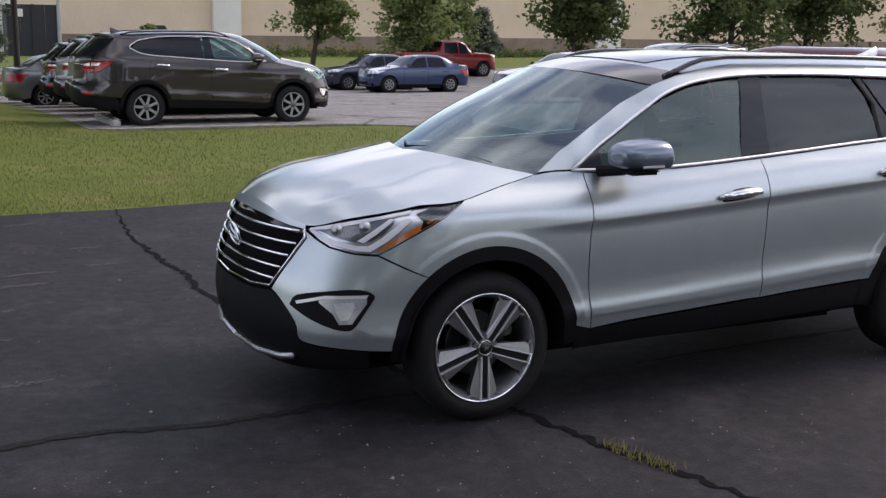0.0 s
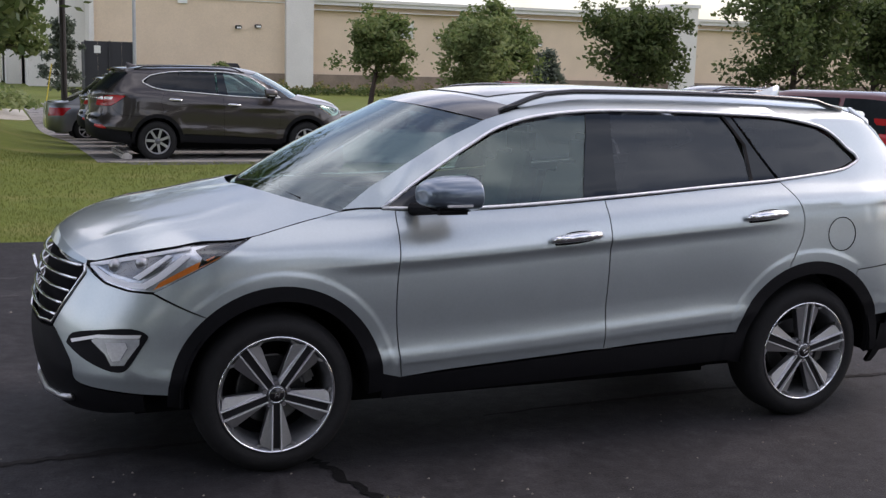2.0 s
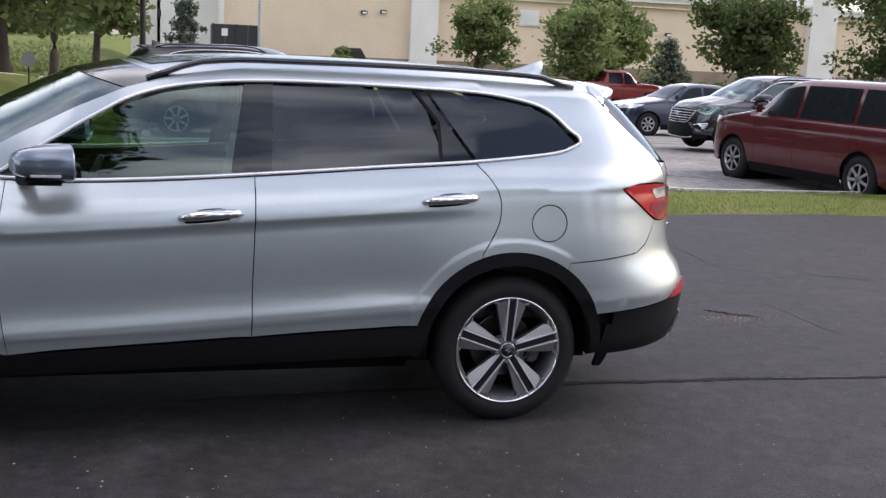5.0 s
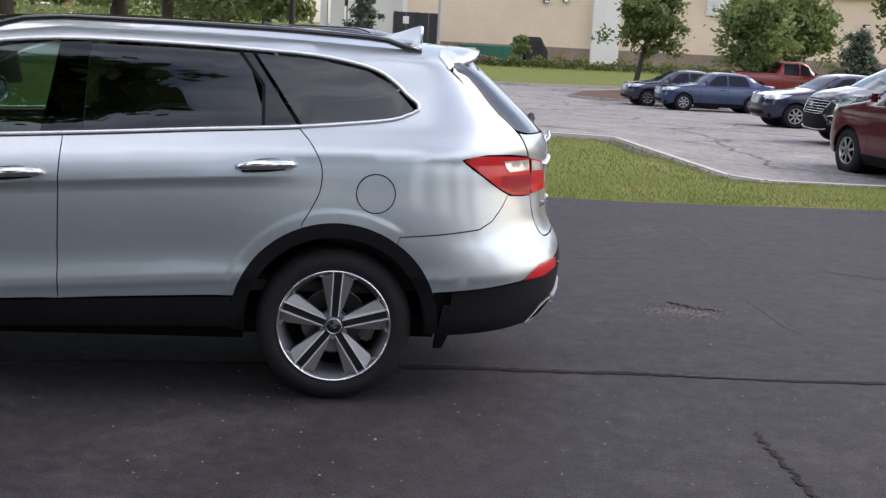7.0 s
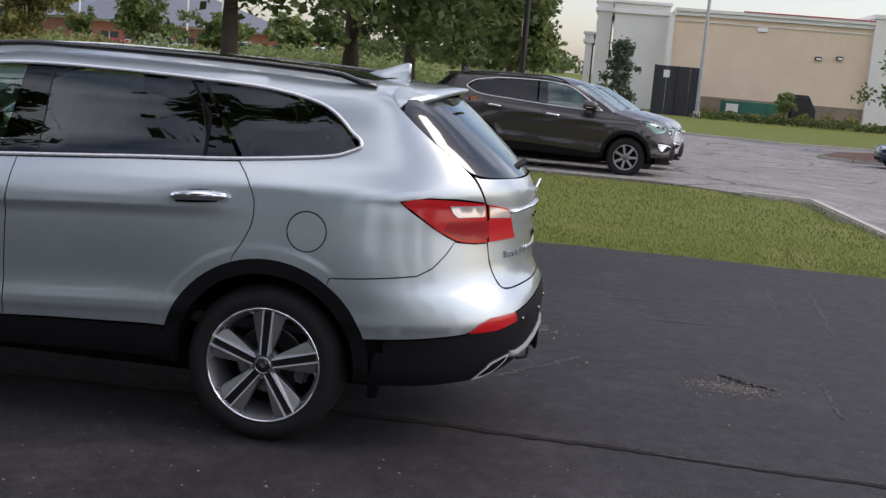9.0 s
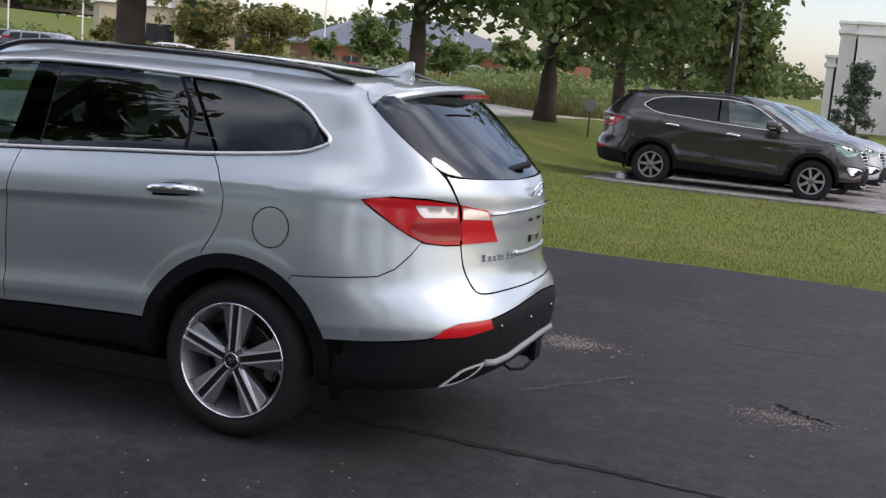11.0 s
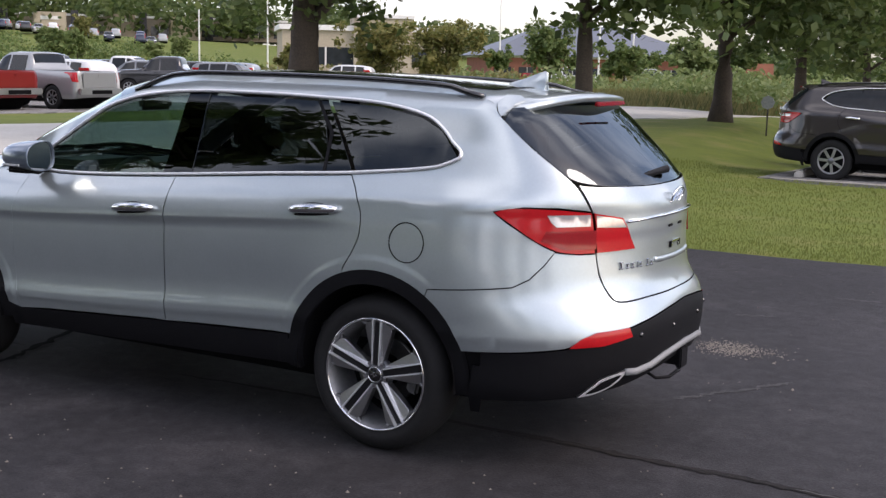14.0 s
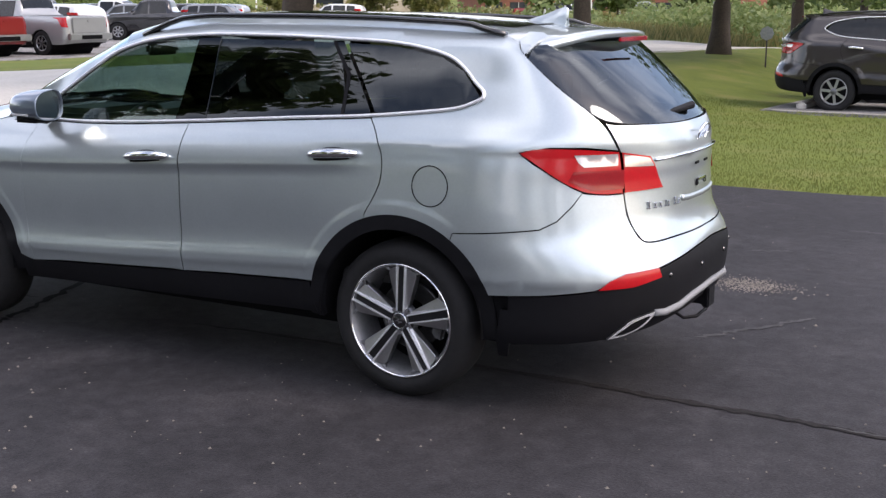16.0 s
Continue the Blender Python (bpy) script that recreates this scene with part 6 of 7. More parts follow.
# lot trees
tree("lot_tree", "small leaning tree with full green crown", 17.0, 50.0, 6.6, 3.2, .16, MAPLE, 21, 1.9, 9000, .22, shape=1.9, lean=(.9, 0), group="trees of the lot islands", crown_low=1.4)
tree("lot_tree", "small round tree with light green crown", 23.4, 51.5, 6.6, 3.4, .15, PEAR, 22, 1.5, 9000, .22, shape=1.9, group="trees of the lot islands", crown_low=1.0)
tree("lot_tree", "small round tree with light green crown", 28.5, 60.0, 6.6, 3.8, .15, MAPLE, 27, 1.5, 15000, .26, group="trees of the lot islands", crown_low=1.0)
tree("lot_tree", "dense dark green tree", 29.9, 46.0, 7.2, 4.0, .18, OAK, 23, 1.2, 13000, .23, group="trees of the lot islands", crown_low=.9)
tree("lot_tree", "dense dark green tree", 33.6, 38.5, 8.8, 4.8, .2, OAK, 24, 1.3, 14000, .23, group="trees of the lot islands", crown_low=1.0)
tree("lot_tree", "dense dark green tree", 40.5, 41.0, 8.6, 4.6, .2, OAK, 25, 1.3, 11000, .25, group="trees of the lot islands", crown_low=1.0)
tree("lot_tree", "tree with reddening leaves", 47.5, 38.0, 8.5, 4.8, .2, AUTUMN, 28, 1.3, 18000, .26, group="trees of the lot islands", crown_low=1.0)
tree("conifer", "small sparse evergreen by the store", 39.2, 74, 4.2, 2.6, .1, NEEDLE, 31, .4, 9000, .22, crown_low=.3, cone=True)
tree("conifer", "pale blue-green evergreen by the store corner", 4.5, 76, 5.6, 2.4, .12, NEEDLE, 32, .4, 5200, .22, crown_low=.3, cone=True)
tree("sapling", "small yellow-green sapling by the dumpster", 17.7, 90, 3.4, 1.15, .06, PEAR, 33, .9, 2200, .2, crown_low=.8)


# ---- other vehicles ----
def car(name, label, body, shape, at, group="", far=False):
    """A vehicle from a few sizes: front hub at x = 0, nose towards -x, near side at y = 0."""
    root = thing(name, label, "car", group)
    hw, wb, r = shape["half"], shape["base"], shape["wheel"]
    nose, tail, zb, z0 = shape["nose"], shape["tail"], shape["belt"], shape["clear"]
    mid = hw
    edge = curve(*shape["edge"])
    crest = curve(*shape["crest"])
    k = Skin(curve((z0 - .05, hw * .90), (z0 + .1, hw * .97), (.55, hw), (zb - .25, hw * .995), (zb - .06, hw * .965), (zb + .06, hw * .90)),
             curve((z0 - .05, nose + .10), (z0 + .15, nose + .01), (.55, nose), (zb - .2, nose + .05), (zb, nose + .14)),
             curve((z0 - .05, tail - .10), (z0 + .15, tail - .01), (.6, tail), (zb - .1, tail - .03), (zb + .1, tail - .06)),
             lambda z: 2.7, lambda z: shape.get("rear_n", 3.0), xf=nose + .75, xr=tail - .6, rise=0, nose=0)
    k.length = 1.2
    s0, s1 = k.xf - k.length, k.xr + k.length
    sh = Sheet(k, .10)
    A = r + .06
    xs_ = np.linspace(s1, s0, 46)
    poly = ([(s0, z0 + .02), (k.at_x(nose + .25, z0), z0)] + arc(k, 0, r, A, 184, -4, 14) + [(A + .1, z0), (wb - A - .1, z0)] + arc(k, wb, r, A, 184, -4, 14)
            + [(k.at_x(min(wb + A + .15, tail - .1), z0), z0 + .02), (s1, z0 + .08)] + [(float(s), edge(k.place(s, zb)[0])) for s in xs_])
    both_sides("body_side", sh.make(poly, 0, 0, .02), body, root, mid)
    both_sides("sill", sh.make([(A + .02, z0 + .10), (wb - A - .02, z0 + .10), (wb - A - .02, z0 - .05), (A + .02, z0 - .05)], .006, 0, .02), CLADDING, root, mid)
    # upper body, as a loft over the side's top edge
    wt = shape["roof_half"]

    def ring(x, s):
        ex, ey, ez = k.place(s, edge(x))
        zc = max(crest(ex), ez + .004)
        cab = smooth(.10, .32, zc - ez)
        wide = ey + (min(wt, ey) - ey) * cab
        hi = zc - (.07 * cab + (zc - ez) * .55 * (1 - cab))
        return [(ex, ey, ez), (ex, ey + (wide - ey) * .5 - .0, ez + (hi - ez) * .5), (ex, wide, hi), (ex, wide * .90, zc - (zc - hi) * .42), (ex, wide * .6, zc - (zc - hi) * .10), (ex, 0, zc)]
    ss = sorted(set(list(np.linspace(s0, s1, 60)) + [k.at_x(v, zb) for v in shape["marks"]]))
    half = [ring(k.place(s, zb)[0], s) for s in ss]
    verts = []
    for row in half:
        verts += [(p[0], mid - p[1], p[2]) for p in row] + [(p[0], mid + p[1], p[2]) for p in row[::-1][1:]]
    from_lists("upper_body", verts, grid_faces(len(ss), 11, False), body, root)

    def cab(x, v, off):
        row = ring(x, k.at_x(x, zb))
        a, b = Vector(row[0]), Vector(row[2])
        p = a.lerp(b, v)
        nrm = Vector((0, b.z - a.z, a.y - b.y)).normalized()
        return p + nrm * off
    for (xa, xb, xc, xd) in shape["windows"]:
        nu, nv = 7, 5
        made = [cab(xa + (xb - xa) * i / (nu - 1) + ((xd - xa) + ((xc - xb) - (xd - xa)) * i / (nu - 1)) * j / (nv - 1), .06 + .86 * j / (nv - 1), .008) for i in range(nu) for j in range(nv)]
        both_sides("side_window", (made, grid_faces(nu, nv, True), None), FAR_GLASS, root, mid)
    for nm, xa, xb in shape["screens"]:
        nu, nv = 8, 13
        made = []
        for i in range(nu):
            x = xa + (xb - xa) * i / (nu - 1)
            row = ring(x, k.at_x(x, zb))
            for j in range(nv):
                w = -.93 + 1.86 * j / (nv - 1)
                yy = abs(w) * row[2][1]
                pts = sorted(row[2:], key=lambda p: p[1])
                zz = float(np.interp(yy, [p[1] for p in pts], [p[2] for p in pts]))
                made.append((x, mid + math.copysign(yy, w), zz + .010))
        from_lists(nm, made, grid_faces(nu, nv), FAR_GLASS, root)
    # lamps, grille, seams, mirrors, handles
    zl = zb - .17
    both_sides("headlight", sh.make([(k.at_front(hw * .55, zl), zl - .06), (k.at_front(hw * .93, zl), zl - .04), (k.xf - .02, zl + .07), (k.at_front(hw * .85, zl), zl + .075), (k.at_front(hw * .55, zl), zl + .03)], .006, 0, .02, .06), CLEAR_LENS, root, mid)
    both_sides("grille", sh.make([(s0, zl + .04), (k.at_front(hw * .45, zl), zl + .03), (k.at_front(hw * .42, zl), zl - .07), (s0, zl - .09)], .004, 0, .02, .06), GLOSS_BLACK if not shape.get("bars") else CHROME, root, mid)
    both_sides("lower_intake", sh.make([(s0, .42), (k.at_front(hw * .6, .4), .42), (k.at_front(hw * .55, .3), z0 + .09), (s0, z0 + .08)], .004, 0, .02, .06), CLADDING, root, mid)
    tl = shape.get("lamp", (zb - .28, zb - .06, .62))
    both_sides("tail_light", sh.make([(k.at_rear(hw * tl[2], tl[0]), tl[0]), (k.at_rear(hw * .985, tl[0]) , tl[0] + .02), (k.at_rear(hw * .995, tl[1]) - .02, tl[1]), (k.at_rear(hw * tl[2], tl[1]), tl[1])], .008, 0, .02, .05), RED_LENS, root, mid)
    for x in () if far else shape["seams"]:
        both_sides("door_seam", sh.make([(x, z0 + .14), (x + .008, z0 + .14), (x + .008, edge(x) - .01), (x, edge(x) - .01)], .001, 0, 0, .1), UNDER, root, mid)
    for kk in () if far else (1, -1):
        bm = bmesh.new()
        p = cab(shape["mirror"], .05, .09)
        box(bm, (.14, .17, .13), (p[0], mid - kk * (p[1] + .02), p[2] + .07), .045)
        part("mirror", bm, body if not shape.get("bars") else GLOSS_BLACK, root)
        for x in shape["handles"]:
            p, _ = sh.spot(x, zb - .14, .02)
            bm = bmesh.new()
            box(bm, (.2, .03, .03), (p[0], mid - kk * p[1], p[2]), .01)
            part("door_handle", bm, body, root)
    if "strip" in shape:
        both_sides("side_strip", sh.make([(A + .05, .62), (wb - A - .05, .62), (wb - A - .05, .66), (A + .05, .66)], .008, 0, .01, .1), body, root, mid)
    if "bed" in shape:
        xa, xb = shape["bed"]
        bm = bmesh.new()
        box(bm, (xb - xa, hw * 1.5, .02), ((xa + xb) / 2, mid, zb + .03))
        part("bed_floor", bm, UNDER, root)
        bm = bmesh.new()
        box(bm, (.16, hw * 1.9, .20), (tail + .05, mid, .62), .03)
        part("rear_bumper", bm, SATIN, root, "bright step bumper")
        bm = bmesh.new()
        box(bm, (.03, hw * .9, .13), (tail + .135, mid, .60), .01)
        part("plate_recess", bm, UNDER, root)
        bm = bmesh.new()
        box(bm, (.03, hw * 1.45, .48), (tail + .005, mid, zb - .26), .02)
        box(bm, (.02, .16, .07), (tail + .03, mid, zb - .12), .02)
        part("tailgate", bm, body, root)
    bm = bmesh.new()
    box(bm, (tail - nose - .35, hw * 1.6, .16), ((nose + tail) / 2, mid, z0 + .10), .03)
    part("underbody", bm, UNDER, root)
    for cx in (0, wb):
        bm = bmesh.new()
        rod(bm, (cx, mid - hw * .93, r), (cx, mid + hw * .93, r), A - .01, sides=28)
        part("wheel_housing", bm, UNDER, root)
        plain_wheel(root, cx, .025, r, 1, far=far)
        plain_wheel(root, cx, 2 * mid - .025, r, -1, far=far)
    root.matrix_world = at
    return root


SEDAN = dict(half=.87, base=2.65, wheel=.315, nose=-.85, tail=3.65, belt=.95, clear=.22, roof_half=.60,
             edge=((-.9, .66), (-.6, .78), (0, .86), (.6, .92), (2.2, .96), (3.0, .98), (3.7, .94)),
             crest=((-.9, .67), (-.6, .82), (-.1, .93), (.42, 1.01), (1.22, 1.40), (1.6, 1.455), (2.2, 1.44), (2.55, 1.36), (3.15, 1.07), (3.55, 1.04), (3.7, .95)),
             marks=(.42, 1.22, 2.5, 3.15), windows=((.72, 1.62, 1.62, 1.25), (1.70, 2.50, 2.38, 1.70)), screens=(("windscreen", .52, 1.22), ("rear_window", 2.52, 3.08)), seams=(.62, 1.66, 2.55), mirror=.78, handles=(1.45, 2.42))
VAN = dict(half=.98, base=3.03, wheel=.345, nose=-.95, tail=4.15, belt=1.12, clear=.24, roof_half=.76, rear_n=4.0,
           edge=((-1, .75), (-.6, .90), (0, 1.02), (.6, 1.08), (4.2, 1.10)),
           crest=((-1, .76), (-.6, .98), (-.1, 1.10), (.25, 1.17), (1.12, 1.66), (1.6, 1.73), (3.2, 1.74), (3.9, 1.68), (4.05, 1.60), (4.15, 1.12)),
           marks=(.3, 1.12, 3.9), windows=((.62, 1.52, 1.5, 1.02), (1.60, 2.78, 2.76, 1.60), (2.86, 3.78, 3.70, 2.86)), screens=(("windscreen", .32, 1.10),), seams=(.56, 1.56, 2.82), mirror=.72, handles=(1.40, 1.75), strip=1, lamp=(.95, 1.35, .8))
PICKUP = dict(half=1.0, base=3.55, wheel=.40, nose=-1.0, tail=4.75, belt=1.25, clear=.34, roof_half=.72, rear_n=6.0,
              edge=((-1, 1.02), (-.7, 1.10), (.2, 1.16), (2.4, 1.22), (2.6, 1.28), (4.8, 1.28)),
              crest=((-1, 1.03), (-.8, 1.16), (-.2, 1.24), (.45, 1.29), (1.05, 1.80), (1.4, 1.90), (2.2, 1.90), (2.36, 1.84), (2.56, 1.34), (2.7, 1.29), (4.8, 1.285)),
              marks=(.45, 1.05, 2.36, 2.56), windows=((.68, 1.42, 1.42, 1.0), (1.50, 2.28, 2.24, 1.5)), screens=(("windscreen", .5, 1.05), ("rear_window", 2.36, 2.54)), seams=(.55, 1.46, 2.34, 2.6), mirror=.72, handles=(1.3, 2.15), bed=(2.72, 4.68), bars=1, lamp=(.92, 1.24, .86))


def recolour(root, old, fresh):
    for o in root.children_recursive:
        if o.type == "MESH" and o.data.materials and o.data.materials[0] == old:
            o.material_slots[0].link = "OBJECT"
            o.material_slots[0].material = fresh
    return root


def place(x, y, heading, shape=None, scale=1.0):
    """Front near hub over (x, y), nose turned by heading degrees from -x."""
    return pose(x, y, gz(x, y) + .012, 0, 0, heading) @ Matrix.Diagonal((scale, 1, 1, 1))


# the row beside the lawn, noses to +x
row = "sport utility vehicles in the row"
first = suv("parked_suv", "brown-grey metallic sport utility vehicle backed into a stall", TITAN, place(4.47, 17.66, 181.5, None, .964), False, .075, row, False, (0, 20))
for x, y, mat, lab in ((4.82, 20.4, PALE_PAINT, "pale silver sport utility vehicle backed into a stall"), (4.96, 23.1, PALE_PAINT, "pale silver sport utility vehicle backed into a stall"), (5.04, 26.2, BLACK_PAINT, "black sport utility vehicle backed into a stall")):
    c = copy_thing(first, place(x, y, 180, None, 1))
    recolour(tagged(c, lab), TITAN, mat)
sedan = car("parked_sedan", "blue four-door sedan parked in a lot", BLUE_PAINT, SEDAN, place(15.6, 36.9, 0), "parked sedans")
for x, y, h, mat, lab in ((15.0, 39.7, 0, NAVY_PAINT, "dark blue sedan parked beside the blue one"), (14.75, 24.2, 0, NAVY_PAINT, "navy sedan with pale hubcaps"), (4.3, 29.2, 180, GREY_PAINT, "grey sedan parked in the row"), (4.4, 32.0, 180, WHITE_PAINT, "white sedan parked in the row"), (21, 30.5, 0, WHITE_PAINT, "white car parked behind others"), (24, 36.0, 0, PALE_PAINT, "silver sedan parked far back")):
    recolour(tagged(copy_thing(sedan, place(x, y, h)), lab), BLUE_PAINT, mat)
car("parked_minivan", "maroon minivan parked against the lawn", MAROON_PAINT, VAN, pose(10.75, 12.35, -.2, 0, 0, -83.3))
dark = copy_thing(first, place(13.4, 17.2, 0, None, .964))
recolour(tagged(dark, "black crossover with chrome grille beside the minivan"), TITAN, BLACK_PAINT)
pick = car("pickup_truck", "silver crew cab pickup truck with chrome bumper", PALE_PAINT, PICKUP, place(-28.35, 23.4, 0), "pickup trucks in the storage lot")
for x, y, h, mat, lab in ((-29.1, 20.6, 0, RED_PAINT, "red pickup truck with its tailgate to the lane"), (-34.3, 36.8, 30, BLACK_PAINT, "black pickup truck in the storage lot"), (-40.5, 46.0, 200, WHITE_PAINT, "white pickup truck in the storage lot"), (-42, 36.5, 25, PALE_PAINT, "silver pickup truck in the storage lot"), (26.9, 52.3, 180, RED_PAINT, "red pickup truck behind the sedans")):
    recolour(tagged(copy_thing(pick, place(x, y, h)), lab), PALE_PAINT, mat)
CROSS = dict(VAN, half=.93, base=2.7, tail=3.7, roof_half=.68, crest=((-1, .80), (-.6, 1.0), (-.1, 1.10), (.35, 1.17), (1.05, 1.60), (1.5, 1.68), (2.7, 1.67), (3.3, 1.60), (3.5, 1.50), (3.7, 1.12)),
             windows=((.62, 1.52, 1.5, 1.02), (1.60, 2.48, 2.46, 1.60), (2.56, 3.2, 3.1, 2.56)), seams=(.56, 1.56, 2.52))
distant = car("parked_suv", "white sport utility vehicle in the storage lot", WHITE_PAINT, CROSS, place(-31.5, 28.0, 0), "vehicles in the storage lot", True)
for x, y, h, mat, lab in ((-40, 41, 30, GREY_PAINT, "dark grey sport utility vehicle in the storage lot"), (-44, 53, 20, PALE_PAINT, "silver sport utility vehicle in the storage lot"), (-47, 60, 200, BLACK_PAINT, "black sport utility vehicle in the storage lot"), (-46, 44, 20, BLACK_PAINT, "black sport utility vehicle in the storage lot"), (-41, 62, 20, WHITE_PAINT, "white sport utility vehicle in the storage lot"), (-35, 48, 200, GREY_PAINT, "dark grey sport utility vehicle in the storage lot"), (-45, 33, 0, PALE_PAINT, "silver sport utility vehicle in the storage lot")):
    recolour(tagged(copy_thing(distant, place(x, y, h)), lab), WHITE_PAINT, mat)


# ---- the store and what stands by it ----
STUCCO = material("tan stucco", (0.70, 0.56, 0.41), 0.92, 0, 0.06, 3, 0.25, 70)
PALE_STUCCO = material("pale stucco", (0.70, 0.68, 0.63), 0.92, 0, 0.06, 3, 0.25, 70)
PLINTH = material("brown split block", (0.24, 0.185, 0.14), 0.95, 0, 0.25, 6, 0.5, 30)
COPING = material("white coping", (0.72, 0.71, 0.68), 0.7, 0, 0.08, 4)
DARK_METAL = material("dark painted metal", (0.022, 0.022, 0.027), 0.6, 0, 0.2, 4)
POLE_BROWN = material("dark bronze pole", (0.020, 0.015, 0.012), 0.5, 0.2, 0.2, 6)
GALVANISED = material("galvanised steel", (0.36, 0.37, 0.38), 0.5, 0.7, 0.15, 8)
GREEN_STEEL = material("green dumpster paint", (0.02, 0.13, 0.085), 0.6, 0, 0.2, 3)
RED_TRIM = material("red trim", (0.45, 0.05, 0.04), 0.6, 0, 0.1, 3)
BRICK = material("red brick wall", (0.26, 0.10, 0.065), 0.9, 0, 0.2, 5, 0.3, 30)
SLATE = material("blue-grey metal roof", (0.115, 0.13, 0.16), 0.5, 0.2, 0.12, 2)
SHOP_GLASS = material("shop window", (0.03, 0.035, 0.04), 0.1, 0, 0.3, 0.4)
LIGHT = material("lamp diffuser", (0.8, 0.8, 0.76), 0.4, 0, 0.05, 4)


def block(name, x0, x1, y0, y1, z0, z1, mat, parent, bevel=0.0, label=""):
    bm = bmesh.new()
    box(bm, (x1 - x0, y1 - y0, z1 - z0), ((x0 + x1) / 2, (y0 + y1) / 2, (z0 + z1) / 2), bevel)
    return part(name, bm, mat, parent, label)


store = thing("store", "long tan stucco store with white coping and pale pilasters", "building", at=pose(1.8, 0, -.9))
G = -.65
wall = block("wall", 7.1, 24.15, 101.5, 150, G, 8.3, STUCCO, store)
block("wall", 26.75, 66, 102.0, 150, G, 7.8, STUCCO, store)
block("wall", 69, 120, 102.0, 150, G, 7.5, STUCCO, store)
for x0, x1 in ((24.15, 26.75), (66, 69)):
    block("pilaster", x0, x1, 100.9, 150, G, 9.2, PALE_STUCCO, store)
    block("pilaster_cap", x0 - .15, x1 + .15, 100.75, 150, 9.2, 9.55, COPING, store)
block("pilaster", 6.7, 7.1, 101.2, 150, G, 8.3, PALE_STUCCO, store)
for x0, x1, z in ((7.1, 24.15, 8.3), (26.75, 66, 7.8), (69, 120, 7.5)):
    block("coping", x0, x1, 101.2, 150, z, z + .35, COPING, store)
    block("coping", x0, x1, 101.0, 150, z + .354, z + .62, PALE_STUCCO, store)
    block("plinth", x0, x1, 101.35, 101.9, G - .3, 1.35, PLINTH, store)
    block("cornice", x0, x1, 101.38, 101.9, z - .5, z - .42, PALE_STUCCO, store)
block("coping_edge", 13, 24.15, 100.95, 101.4, 8.924, 9.02, RED_TRIM, store)
for x0, x1, y0, y1, z in ((1.8, 6.7, 105, 150, 8.3), (.1, 1.5, 112, 128, 8.7), (-.95, -.25, 116, 124, 5.6)):
    block("front_wing", x0, x1, y0, y1, G - .3, z, PALE_STUCCO, store)
    block("parapet", x0 - .25, x1 + .2, y0 - .25, y1, z, z + .35, COPING, store)
    block("parapet", x0 - .1, x1 + .1, y0 - .1, y1, z + .354, z + .9, PALE_STUCCO, store)
    block("parapet", x0 - .3, x1 + .25, y0 - .3, y1, z + .904, z + 1.15, COPING, store)
for x, z in ((19.8, 5.45), (21.6, 5.6), (50.4, 4.8), (39.5, 5.2)):
    lampo = block("wall_lamp", x - .28, x + .28, 101.1, 101.6, z - .16, z + .16, DARK_METAL, store, .05)
    block("lamp_glass", x - .2, x + .2, 101.06, 101.1, z - .12, z + .04, LIGHT, lampo)
block("wall_light", 14.35, 15.2, 101.3, 101.55, 7.35, 7.75, LIGHT, store, .03)
louv = block("louver", 35.0, 37.0, 101.8, 102.1, 4.95, 6.45, COPING, store)
for i in range(7):
    block("slat", 35.05, 36.95, 101.72, 101.8, 5.05 + .2 * i, 5.15 + .2 * i, COPING, louv)
for y in (108, 112, 116):
    block("sconce", 1.5, 1.8, y, y + .3, 4.2, 4.9, DARK_METAL, store, .04)
block("sign_bar", .02, .1, 114.5, 119.5, 7.0, 8.0, DARK_METAL, store)

enc = thing("dumpster_enclosure", "dark metal dumpster enclosure with closed panels", "enclosure", at=pose(2.1, 0, -.85))
for i in range(4):
    block("panel", 5.35 + .94 * i, 5.35 + .94 * i + .92, 93.0, 93.12, G - .1, 3.65, DARK_METAL, enc)
block("side_panel", 5.35, 5.5, 93.14, 97, G - .1, 3.6, DARK_METAL, enc)
block("side_panel", 8.95, 9.1, 93.14, 97, G - .1, 3.6, DARK_METAL, enc)
for x in (5.3, 7.22, 9.1):
    block("post", x - .07, x + .07, 92.86, 92.99, G - .1, 3.7, DARK_METAL, enc)
block("notice", 6.0, 6.5, 92.95, 92.99, 2.7, 3.3, COPING, enc, 0, "small white notice")
dump = thing("dumpster", "long green steel dumpster by the store wall", "dumpster", at=pose(2.4, 0, -1.0))
block("bin", 11.0, 16.4, 96, 98.2, G + .1, 1.35, GREEN_STEEL, dump, .04)
for i in range(8):
    block("rib", 11.2 + .7 * i, 11.32 + .7 * i, 95.93, 96.0, G + .1, 1.3, GREEN_STEEL, dump)
block("label_plate", 11.3, 12.3, 95.88, 95.92, .4, 1.1, COPING, dump, 0, "white label plate")
comp = thing("compactor", "dark slope-topped steel compactor beside the wall", "compactor", at=pose(2.1, 0, -.9))
bm = bmesh.new()
prof = [(17.0, G), (18.9, G), (18.9, 1.0), (18.2, 2.2), (17.0, 2.2)]
a = [bm.verts.new((x, 95.6, z)) for x, z in prof]
b = [bm.verts.new((x, 97.6, z)) for x, z in prof]
bm.faces.new(a)
bm.faces.new(b[::-1])
for i in range(5):
    bm.faces.new((a[i], b[i], b[(i + 1) % 5], a[(i + 1) % 5]))
bmesh.ops.recalc_face_normals(bm, faces=bm.faces)
part("housing", bm, DARK_METAL, comp)
block("door_frame", 17.2, 18.4, 95.5, 95.6, G, 1.9, POLE_BROWN, comp)


